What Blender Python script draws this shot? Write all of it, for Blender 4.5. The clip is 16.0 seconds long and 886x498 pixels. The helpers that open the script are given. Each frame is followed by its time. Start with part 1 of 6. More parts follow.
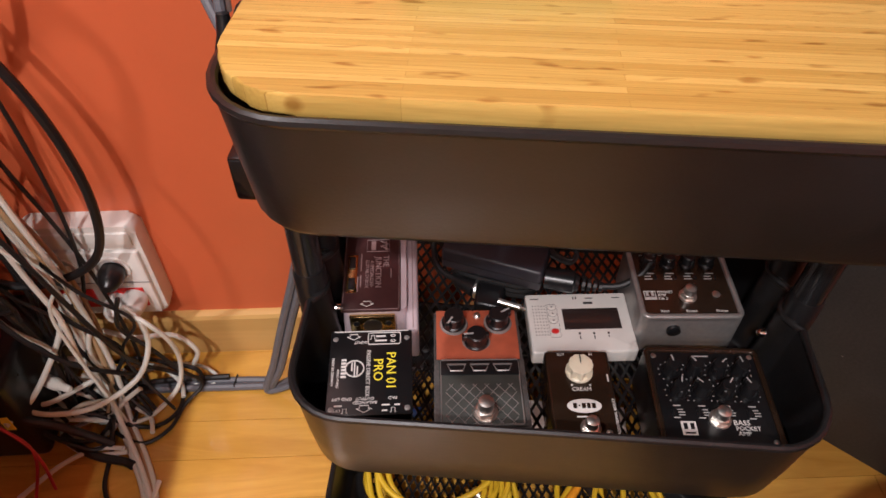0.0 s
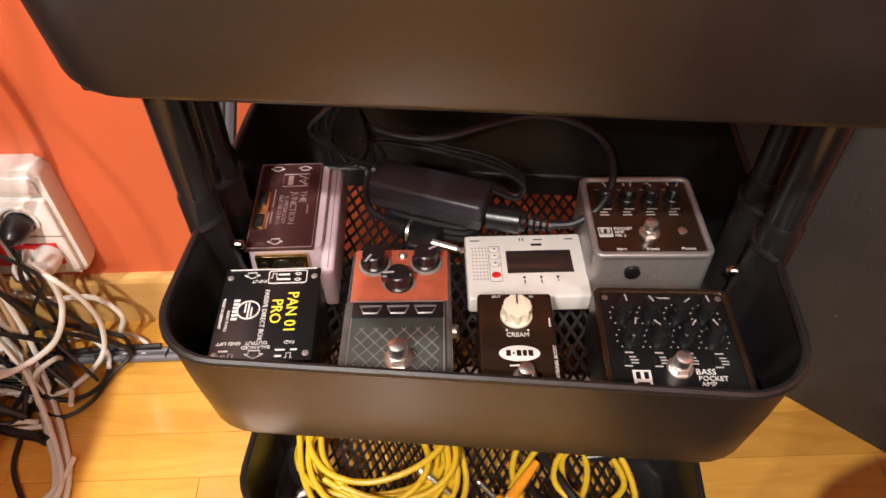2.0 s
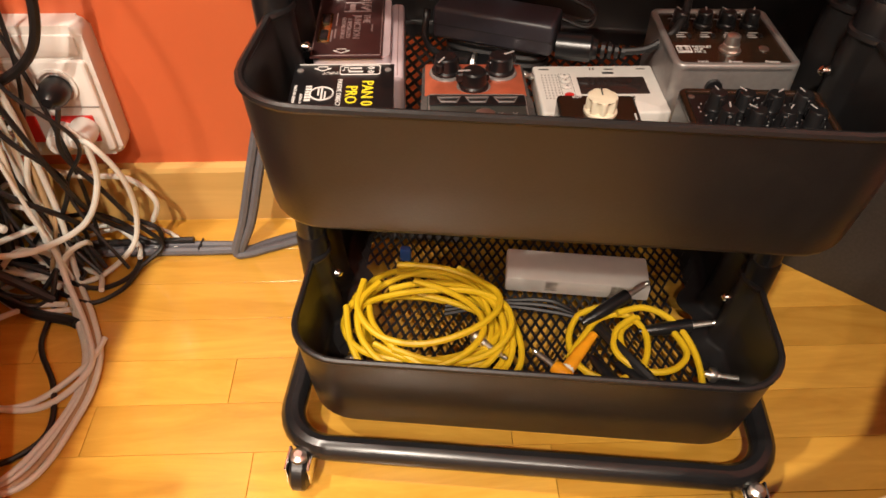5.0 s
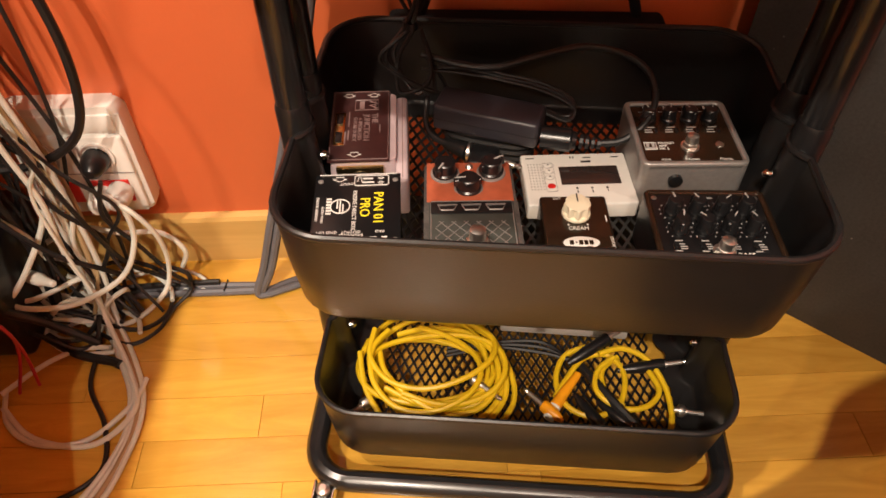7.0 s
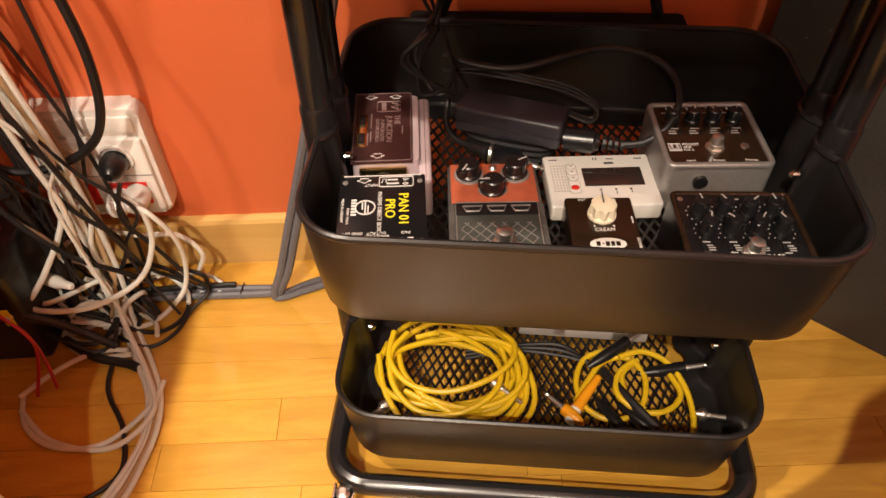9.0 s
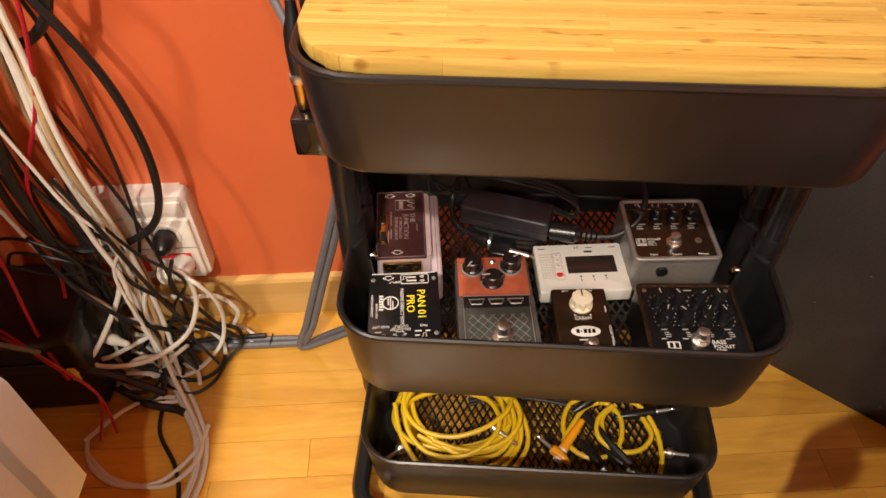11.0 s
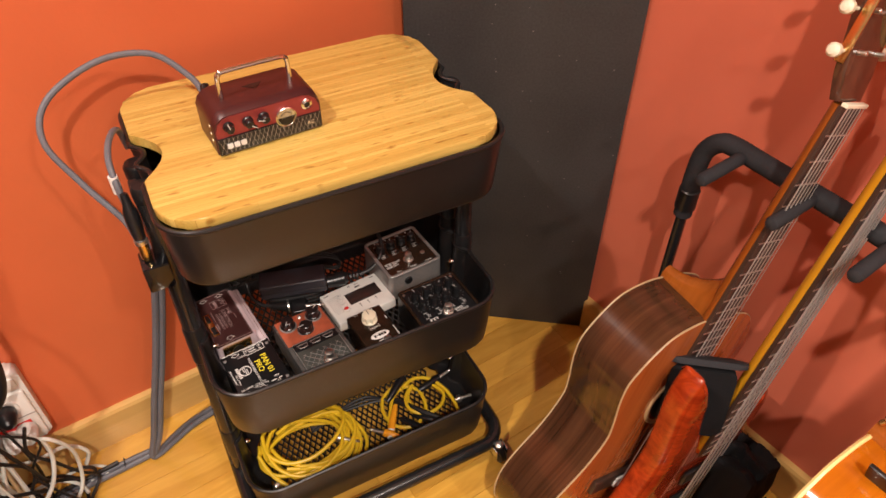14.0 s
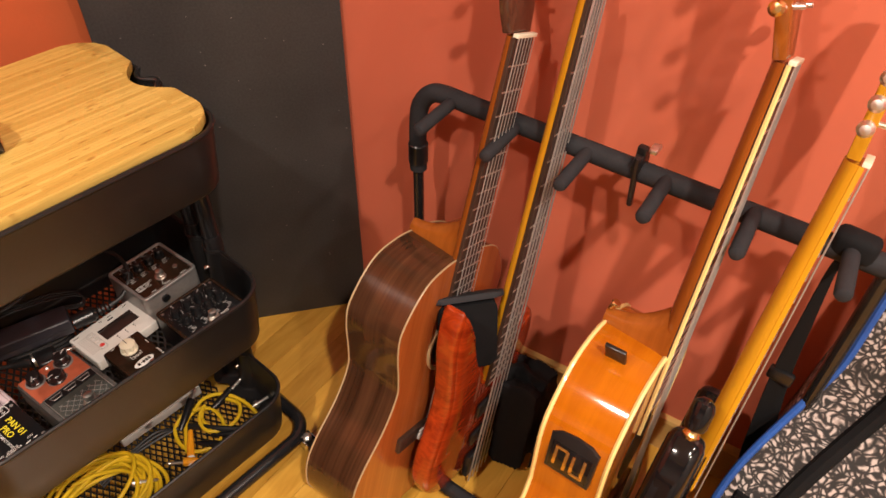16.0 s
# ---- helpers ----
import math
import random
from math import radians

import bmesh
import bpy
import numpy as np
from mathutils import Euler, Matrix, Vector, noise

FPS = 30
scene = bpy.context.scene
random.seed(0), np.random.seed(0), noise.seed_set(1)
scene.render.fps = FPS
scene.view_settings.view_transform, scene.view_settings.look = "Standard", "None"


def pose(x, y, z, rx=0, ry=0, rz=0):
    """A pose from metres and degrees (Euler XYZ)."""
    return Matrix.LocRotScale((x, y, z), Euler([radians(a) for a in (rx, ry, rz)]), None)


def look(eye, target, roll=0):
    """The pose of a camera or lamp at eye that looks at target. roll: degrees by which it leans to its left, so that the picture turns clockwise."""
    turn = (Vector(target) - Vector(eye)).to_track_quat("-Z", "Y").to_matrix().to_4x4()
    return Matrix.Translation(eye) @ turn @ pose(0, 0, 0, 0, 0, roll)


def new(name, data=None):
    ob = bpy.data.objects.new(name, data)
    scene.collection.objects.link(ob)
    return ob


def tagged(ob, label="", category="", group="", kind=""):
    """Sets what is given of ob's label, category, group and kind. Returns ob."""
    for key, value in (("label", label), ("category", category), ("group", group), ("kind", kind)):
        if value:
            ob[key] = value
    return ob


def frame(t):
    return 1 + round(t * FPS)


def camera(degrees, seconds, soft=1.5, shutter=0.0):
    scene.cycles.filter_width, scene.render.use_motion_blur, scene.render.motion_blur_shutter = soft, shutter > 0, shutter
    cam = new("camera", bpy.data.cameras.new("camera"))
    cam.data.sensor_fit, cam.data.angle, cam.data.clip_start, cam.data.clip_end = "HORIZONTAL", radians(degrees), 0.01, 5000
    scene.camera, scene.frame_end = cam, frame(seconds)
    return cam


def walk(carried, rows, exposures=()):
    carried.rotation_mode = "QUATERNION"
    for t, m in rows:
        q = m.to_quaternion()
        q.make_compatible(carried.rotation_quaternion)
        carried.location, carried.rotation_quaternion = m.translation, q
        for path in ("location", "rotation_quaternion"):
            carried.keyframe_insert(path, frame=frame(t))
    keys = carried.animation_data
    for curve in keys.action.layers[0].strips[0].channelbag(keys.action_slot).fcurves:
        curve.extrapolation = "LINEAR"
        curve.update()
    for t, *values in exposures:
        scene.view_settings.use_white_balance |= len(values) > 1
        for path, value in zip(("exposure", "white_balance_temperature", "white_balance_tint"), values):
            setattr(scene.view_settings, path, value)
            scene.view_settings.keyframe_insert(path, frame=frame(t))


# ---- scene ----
cam = camera(64.5, 16.0, soft=1.6)
PATH = [
    (0, (-0.0729, -0.4519, 0.9269), (-0.1427, 0.5681, -0.1707), 0.29),
    (0.5, (0.005, -0.4281, 0.8109), (-0.0852, 0.5989, -0.2787), -0.53),
    (1, (0.0344, -0.4249, 0.7959), (-0.0529, 0.6015, -0.2944), -0.49),
    (1.5, (0.0234, -0.4225, 0.8023), (-0.0628, 0.6039, -0.2881), -0.44),
    (2, (0.0016, -0.4263, 0.8102), (-0.0845, 0.5975, -0.2827), -0.49),
    (2.5, (0.0019, -0.4178, 0.8114), (-0.0848, 0.6064, -0.281), -0.47),
    (3, (0.0167, -0.4126, 0.81), (-0.0741, 0.6096, -0.284), -0.72),
    (3.5, (0.0055, -0.4231, 0.7921), (-0.08, 0.6075, -0.2944), -0.18),
    (4, (-0.0481, -0.4548, 0.7097), (-0.1274, 0.5861, -0.3675), 0.04),
    (4.2, (-0.059, -0.4836, 0.6516), (-0.1282, 0.5948, -0.3888), 1.05),
    (6.3, (-0.046, -0.5589, 0.7371), (-0.1407, 0.474, -0.3465), -0.73),
    (6.5, (-0.0486, -0.5523, 0.7571), (-0.1404, 0.4755, -0.3315), -0.85),
    (7, (-0.0545, -0.5368, 0.8055), (-0.1321, 0.4802, -0.2944), -0.46),
    (7.5, (-0.0577, -0.5401, 0.8063), (-0.1426, 0.4788, -0.2913), -0.76),
    (8, (-0.0606, -0.5412, 0.7981), (-0.1482, 0.4824, -0.2949), -0.82),
    (10.5, (-0.0878, -0.5322, 0.8432), (-0.1685, 0.4923, -0.2495), -0.8),
    (11, (-0.0869, -0.5683, 0.9767), (-0.1588, 0.449, -0.1232), -0.69),
    (11.5, (-0.1071, -0.6293, 1.1439), (-0.1832, 0.3863, 0.0427), -0.89),
    (12, (-0.143, -0.7037, 1.1923), (-0.2256, 0.3146, 0.0941), -0.96),
    (12.5, (-0.1255, -0.7694, 1.2233), (-0.1322, 0.2946, 0.166), -1.01),
    (13, (-0.1254, -0.7276, 1.1983), (0.0576, 0.353, 0.1741), -0.58),
    (13.5, (-0.1802, -0.7676, 1.2063), (0.1061, 0.2922, 0.184), -0.17),
    (14, (-0.2165, -0.8046, 1.22), (0.2954, 0.173, 0.204), 0.2),
    (14.5, (-0.219, -0.8071, 1.2225), (0.4458, 0.0712, 0.2044), 0.43),
    (15, (-0.2171, -0.8082, 1.2166), (0.5182, 0.0146, 0.2006), 0.47),
    (15.5, (-0.2061, -0.8473, 1.2123), (0.5738, -0.0662, 0.1966), 0.52),
    (16, (-0.1712, -0.8686, 1.2001), (0.6647, -0.1523, 0.1812), 1.01),
]
EXPOSURES = [(0, -0.22, 5500, 15), (0.5, 0.5, 5350, 13), (1.0, 0.58, 5650, 11), (3.5, 0.58, 5800, 10), (4.2, 0.48, 6100, 10), (6.5, 0.32, 6800, 12), (10.5, 0.34, 6550, 10), (11.0, 0.16, 6400, 8), (12.0, 0.05, 6400, 8), (13.5, 0.02, 6200, 13), (15.0, 0.0, 6150, 14), (16, -0.03, 6350, 13)]
walk(cam, [(t, look(eye, target, roll)) for t, eye, target, roll in PATH], EXPOSURES)

# ---------------------------------------------------------------- light
world = bpy.data.worlds.new("room_world")
world.use_nodes = True
world.node_tree.nodes["Background"].inputs[0].default_value = (1.0, 0.86, 0.7, 1)
world.node_tree.nodes["Background"].inputs[1].default_value = 0.02
scene.world = world


def downlight(x, y, z, watts, radius=0.035, colour=(1.0, 0.855, 0.705)):
    d = bpy.data.lights.new("ceiling_downlight", "SPOT")
    d.spot_size, d.spot_blend = math.radians(158), 1.0
    d.energy, d.shadow_soft_size, d.color = watts, radius, colour
    ob = new("ceiling_downlight", d)
    ob.location = (x, y, z)
    return ob


downlight(-1.02, -0.5, 2.36, 110)
downlight(-0.45, -1.6, 2.36, 205)
downlight(-0.6, -2.4, 2.36, 95)
downlight(0.3, -1.9, 2.36, 84)


# ---------------------------------------------------------------- materials
def material(name):
    m = bpy.data.materials.new(name)
    m.use_nodes = True
    nt = m.node_tree
    return m, nt, nt.nodes["Principled BSDF"]


def node(nt, kind, **inputs):
    n = nt.nodes.new(kind)
    for k, v in inputs.items():
        n.inputs[k.replace("_", " ")].default_value = v
    return n


def ramp(nt, fac, stops):
    r = nt.nodes.new("ShaderNodeValToRGB")
    els = r.color_ramp.elements
    while len(els) < len(stops):
        els.new(0.5)
    for e, (p, c) in zip(els, stops):
        e.position, e.color = p, (*c, 1)
    nt.links.new(fac, r.inputs[0])
    return r.outputs[0]


def coords(nt, scale=(1, 1, 1), rot=(0, 0, 0)):
    tc = nt.nodes.new("ShaderNodeTexCoord")
    mp = nt.nodes.new("ShaderNodeMapping")
    mp.inputs["Scale"].default_value = scale
    mp.inputs["Rotation"].default_value = rot
    nt.links.new(tc.outputs["Object"], mp.inputs[0])
    return mp.outputs[0]


def bump(nt, bsdf, height, strength=0.2, distance=0.002):
    b = nt.nodes.new("ShaderNodeBump")
    b.inputs["Strength"].default_value, b.inputs["Distance"].default_value = strength, distance
    nt.links.new(height, b.inputs["Height"])
    nt.links.new(b.outputs[0], bsdf.inputs["Normal"])


def plain(name, colour, rough=0.5, metal=0.0, vary=0.12, scale=60.0, bumps=0.08, coat=0.0):
    """A near-even surface with fine grain and a larger, fainter mottling."""
    m, nt, b = material(name)
    co = coords(nt)
    n1, n2 = node(nt, "ShaderNodeTexNoise", Scale=scale, Detail=4.0), node(nt, "ShaderNodeTexNoise", Scale=scale * 0.12, Detail=3.0)
    nt.links.new(co, n1.inputs["Vector"]), nt.links.new(co, n2.inputs["Vector"])
    mix = nt.nodes.new("ShaderNodeMath")
    mix.operation = "ADD"
    nt.links.new(n1.outputs[0], mix.inputs[0]), nt.links.new(n2.outputs[0], mix.inputs[1])
    half = nt.nodes.new("ShaderNodeMath")
    half.operation = "MULTIPLY"
    half.inputs[1].default_value = 0.5
    nt.links.new(mix.outputs[0], half.inputs[0])
    lo, hi = tuple(c * (1 - vary) for c in colour), tuple(min(1, c * (1 + vary)) for c in colour)
    nt.links.new(ramp(nt, half.outputs[0], [(0.3, lo), (0.7, hi)]), b.inputs["Base Color"])
    rr = nt.nodes.new("ShaderNodeMapRange")
    rr.inputs["To Min"].default_value, rr.inputs["To Max"].default_value = max(0.02, rough - 0.06), min(1, rough + 0.06)
    nt.links.new(n2.outputs[0], rr.inputs[0]), nt.links.new(rr.outputs[0], b.inputs["Roughness"])
    b.inputs["Metallic"].default_value = metal
    if rough > 0.7:
        b.inputs["Specular IOR Level"].default_value = 0.2
    b.inputs["Coat Weight"].default_value = coat
    b.inputs["Coat Roughness"].default_value = 0.08
    if bumps:
        bump(nt, b, n1.outputs[0], bumps, 0.001)
    return m


def wood(name, dark, light, grain=(2, 60, 60), rough=0.35, coat=0.0, rings=0.0, by_piece=0.0, bumps=0.05):
    """Wood whose grain runs along local x (grain: stretch of the noise), each piece a little different if by_piece."""
    m, nt, b = material(name)
    co = coords(nt, grain)
    if by_piece:
        info = nt.nodes.new("ShaderNodeObjectInfo")
        add = nt.nodes.new("ShaderNodeVectorMath")
        add.operation = "MULTIPLY_ADD"
        comb = nt.nodes.new("ShaderNodeCombineXYZ")
        for i in range(3):
            nt.links.new(info.outputs["Random"], comb.inputs[i])
        nt.links.new(comb.outputs[0], add.inputs[0])
        add.inputs[1].default_value = (37.0, 53.0, 11.0)
        nt.links.new(co, add.inputs[2])
        co = add.outputs[0]
    n1 = node(nt, "ShaderNodeTexNoise", Scale=1.0, Detail=6.0, Roughness=0.62, Distortion=0.5 + rings)
    n2 = node(nt, "ShaderNodeTexNoise", Scale=0.23, Detail=2.0, Distortion=rings)
    nt.links.new(co, n1.inputs["Vector"]), nt.links.new(co, n2.inputs["Vector"])
    mx = nt.nodes.new("ShaderNodeMath")
    mx.operation = "MULTIPLY_ADD"
    mx.inputs[1].default_value = 0.55
    nt.links.new(n1.outputs[0], mx.inputs[0])
    m2 = nt.nodes.new("ShaderNodeMath")
    m2.operation = "MULTIPLY"
    m2.inputs[1].default_value = 0.45
    nt.links.new(n2.outputs[0], m2.inputs[0]), nt.links.new(m2.outputs[0], mx.inputs[2])
    mid = tuple((a + c) / 2 for a, c in zip(dark, light))
    col = ramp(nt, mx.outputs[0], [(0.32, dark), (0.5, mid), (0.66, light)])
    if by_piece:
        hsv = nt.nodes.new("ShaderNodeHueSaturation")
        mr = nt.nodes.new("ShaderNodeMapRange")
        mr.inputs["To Min"].default_value, mr.inputs["To Max"].default_value = 1 - by_piece, 1 + by_piece
        nt.links.new(info.outputs["Random"], mr.inputs[0]), nt.links.new(mr.outputs[0], hsv.inputs["Value"])
        nt.links.new(col, hsv.inputs["Color"])
        col = hsv.outputs[0]
    nt.links.new(col, b.inputs["Base Color"])
    b.inputs["Roughness"].default_value = rough
    b.inputs["Coat Weight"].default_value, b.inputs["Coat Roughness"].default_value = coat, 0.06
    bump(nt, b, n1.outputs[0], bumps, 0.001)
    return m


def painted_wall(name, colour):
    m, nt, b = material(name)
    co = coords(nt)
    n1, n2, n3 = node(nt, "ShaderNodeTexNoise", Scale=170.0, Detail=3.0), node(nt, "ShaderNodeTexNoise", Scale=2.2, Detail=4.0), node(nt, "ShaderNodeTexVoronoi", Scale=16.0)
    for n in (n1, n2, n3):
        nt.links.new(co, n.inputs["Vector"])
    nt.links.new(ramp(nt, n2.outputs[0], [(0.3, tuple(c * 0.92 for c in colour)), (0.7, tuple(c * 1.06 for c in colour))]), b.inputs["Base Color"])
    b.inputs["Roughness"].default_value = 0.42
    blot = nt.nodes.new("ShaderNodeMapRange")
    blot.inputs["From Max"].default_value = 0.16
    blot.inputs["To Min"].default_value, blot.inputs["To Max"].default_value = 0.9, 0.0
    nt.links.new(n3.outputs["Distance"], blot.inputs[0])
    s = nt.nodes.new("ShaderNodeMath")
    nt.links.new(n1.outputs[0], s.inputs[0]), nt.links.new(blot.outputs[0], s.inputs[1])
    bump(nt, b, s.outputs[0], 0.13, 0.0015)
    return m


M_WALL = painted_wall("orange_wall_paint", (0.60, 0.132, 0.046))
# Same orange paint; the east wall's pinker light is mixed into this colour.
M_WALL_EAST = painted_wall("pink_lit_wall_paint", (0.64, 0.162, 0.090))
M_PLAINWALL = plain("grey_wall_paint", (0.34, 0.33, 0.31), 0.7)
M_CEIL = plain("white_ceiling_paint", (0.78, 0.76, 0.72), 0.8)
M_STRIP = wood("beech_laminate", (0.49, 0.245, 0.030), (0.72, 0.41, 0.070), (4, 26, 26), 0.16, 0.2, 1.5, 0.10, 0.03)
M_SKIRT = wood("beech_skirting", (0.52, 0.31, 0.09), (0.68, 0.44, 0.15), (3, 40, 40), 0.35)
M_DESK = wood("beech_desk_veneer", (0.34, 0.20, 0.042), (0.45, 0.285, 0.066), (5, 30, 30), 0.45)
M_UNDER = plain("floor_underlay", (0.16, 0.08, 0.025), 0.7)
M_BLACK = plain("black_powder_coat", (0.011, 0.0105, 0.011), 0.33, 0.0, 0.15, 400, 0.1)
M_TUBE = plain("black_lacquered_steel", (0.012, 0.012, 0.013), 0.25, 0.0, 0.15, 200, 0.03)
M_BRICK = plain("blue_grey_plastic", (0.026, 0.024, 0.031), 0.42, 0.0, 0.15, 250, 0.05)
M_PLASTIC = plain("black_plastic", (0.009, 0.009, 0.010), 0.3, 0.0, 0.2, 250, 0.08)
M_RUBBER = plain("black_rubber", (0.008, 0.0075, 0.008), 0.5, 0.0, 0.2, 150, 0.05)
M_FOAM = plain("grey_black_foam_sleeve", (0.024, 0.024, 0.027), 0.75, 0.0, 0.2, 300, 0.2)


def dusty_board(name, colour):
    """A matt dark board with faint mottling and sparse pale dust specks."""
    m, nt, b = material(name)
    co = coords(nt)
    n1, n2 = node(nt, "ShaderNodeTexNoise", Scale=260.0, Detail=4.0), node(nt, "ShaderNodeTexNoise", Scale=6.0, Detail=4.0)
    v = node(nt, "ShaderNodeTexVoronoi", Scale=55.0)
    for q in (n1, n2, v):
        nt.links.new(co, q.inputs["Vector"])
    s_ = nt.nodes.new("ShaderNodeMath")
    nt.links.new(n1.outputs[0], s_.inputs[0]), nt.links.new(n2.outputs[0], s_.inputs[1])
    h = nt.nodes.new("ShaderNodeMath")
    h.operation = "MULTIPLY"
    h.inputs[1].default_value = 0.5
    nt.links.new(s_.outputs[0], h.inputs[0])
    base = ramp(nt, h.outputs[0], [(0.35, tuple(c * 0.7 for c in colour)), (0.65, tuple(c * 1.3 for c in colour))])
    near = ramp(nt, v.outputs["Distance"], [(0.05, (1, 1, 1)), (0.085, (0, 0, 0))])
    few = ramp(nt, v.outputs["Color"], [(0.66, (0, 0, 0)), (0.68, (1, 1, 1))])
    k = nt.nodes.new("ShaderNodeMath")
    k.operation = "MULTIPLY"
    nt.links.new(near, k.inputs[0]), nt.links.new(few, k.inputs[1])
    mx = nt.nodes.new("ShaderNodeMix")
    mx.data_type = "RGBA"
    mx.inputs[7].default_value = (0.20, 0.19, 0.17, 1)
    nt.links.new(k.outputs[0], mx.inputs[0]), nt.links.new(base, mx.inputs[6])
    nt.links.new(mx.outputs[2], b.inputs["Base Color"])
    b.inputs["Roughness"].default_value = 0.6
    bump(nt, b, n1.outputs[0], 0.15, 0.001)
    return m


M_PANEL = dusty_board("charcoal_board", (0.035, 0.033, 0.032))
M_CHROME = plain("chrome", (0.75, 0.74, 0.72), 0.14, 1.0, 0.05, 60, 0.0)
M_NICKEL = plain("dull_nickel", (0.80, 0.775, 0.73), 0.36, 1.0, 0.1, 90, 0.03)
M_STRING = plain("bright_string_wire", (0.60, 0.585, 0.56), 0.36, 0.7, 0.08, 400, 0.0)
M_BRASS = plain("brass", (0.72, 0.52, 0.22), 0.25, 1.0, 0.1, 90, 0.03)
M_CAST = plain("grey_cast_aluminium", (0.34, 0.325, 0.315), 0.42, 0.6, 0.12, 220, 0.1)
M_MAUVE = plain("mauve_grey_enamel", (0.50, 0.41, 0.44), 0.4, 0.0, 0.08, 80, 0.03)
M_WHITE = plain("white_plastic", (0.72, 0.705, 0.665), 0.35, 0.0, 0.06, 60, 0.02)
M_PLATE = plain("satin_white_plate", (0.82, 0.85, 0.88), 0.4, 0.0, 0.04, 60, 0.02)
M_DARKCAST = plain("worn_dark_casting", (0.13, 0.125, 0.12), 0.45, 0.5, 0.5, 420, 0.25)
M_CREAM = plain("cream_plastic", (0.78, 0.72, 0.55), 0.35, 0.0, 0.06, 60, 0.02)
M_RED = plain("red_plastic", (0.6, 0.02, 0.015), 0.3, 0.0, 0.1, 60, 0.02)
M_INK = plain("white_print", (0.70, 0.69, 0.665), 0.5, 0.0, 0.05, 60, 0)
M_DIMINK = plain("thin_grey_print", (0.42, 0.41, 0.40), 0.5, 0.0, 0.05, 60, 0)
M_JINK = plain("dull_mauve_print", (0.24, 0.165, 0.16), 0.45, 0.0, 0.05, 60, 0)
M_YINK = plain("yellow_print", (0.85, 0.72, 0.03), 0.5, 0.0, 0.05, 60, 0)
M_PANBOX = plain("satin_black_box", (0.007, 0.007, 0.008), 0.3, 0.0, 0.15, 250, 0.05)
M_BROWN = plain("dark_brown_lacquer", (0.022, 0.012, 0.007), 0.2, 0.0, 0.12, 120, 0.03)
M_JUNC = plain("purple_brown_plate", (0.055, 0.022, 0.022), 0.3, 0.2, 0.15, 120, 0.02)
M_SALMON = plain("worn_copper_paint", (0.50, 0.125, 0.062), 0.42, 0.25, 0.2, 90, 0.08)
M_TREAD = plain("grey_green_rubber", (0.045, 0.05, 0.045), 0.55, 0.0, 0.35, 60, 0.3)
M_AMPTOP = plain("oxblood_enamel", (0.055, 0.012, 0.012), 0.38, 0.1, 0.12, 120, 0.04)
M_AMPFACE = plain("red_brushed_face", (0.25, 0.04, 0.038), 0.4, 0.4, 0.15, 120, 0.05)
M_LCD = plain("dark_lcd", (0.03, 0.02, 0.018), 0.12, 0.0, 0.1, 60, 0)
M_YELLOW = plain("yellow_cable_jacket", (0.64, 0.42, 0.011), 0.42, 0.0, 0.08, 120, 0.04)
M_ORANGEP = plain("orange_plug", (0.8, 0.32, 0.01), 0.42, 0.0, 0.08, 120, 0.04)
M_GREY = plain("grey_cable_jacket", (0.115, 0.118, 0.135), 0.5, 0.0, 0.15, 150, 0.1)
M_WCABLE = plain("white_cable_jacket", (0.66, 0.68, 0.62), 0.42, 0.0, 0.12, 50, 0.03)
M_BEIGE = plain("beige_cable_jacket", (0.42, 0.3, 0.16), 0.45, 0.0, 0.12, 50, 0.03)
M_RCABLE = plain("red_cable_jacket", (0.36, 0.012, 0.025), 0.4, 0.0, 0.12, 60, 0.03)
M_BLUE = plain("blue_cord", (0.018, 0.085, 0.36), 0.6, 0.0, 0.2, 200, 0.2)
M_ALU = plain("anodised_aluminium", (0.64, 0.71, 0.76), 0.38, 0.15, 0.04, 300, 0.03)
M_FABRIC = plain("black_webbing", (0.007, 0.007, 0.008), 0.85, 0.0, 0.25, 500, 0.4)


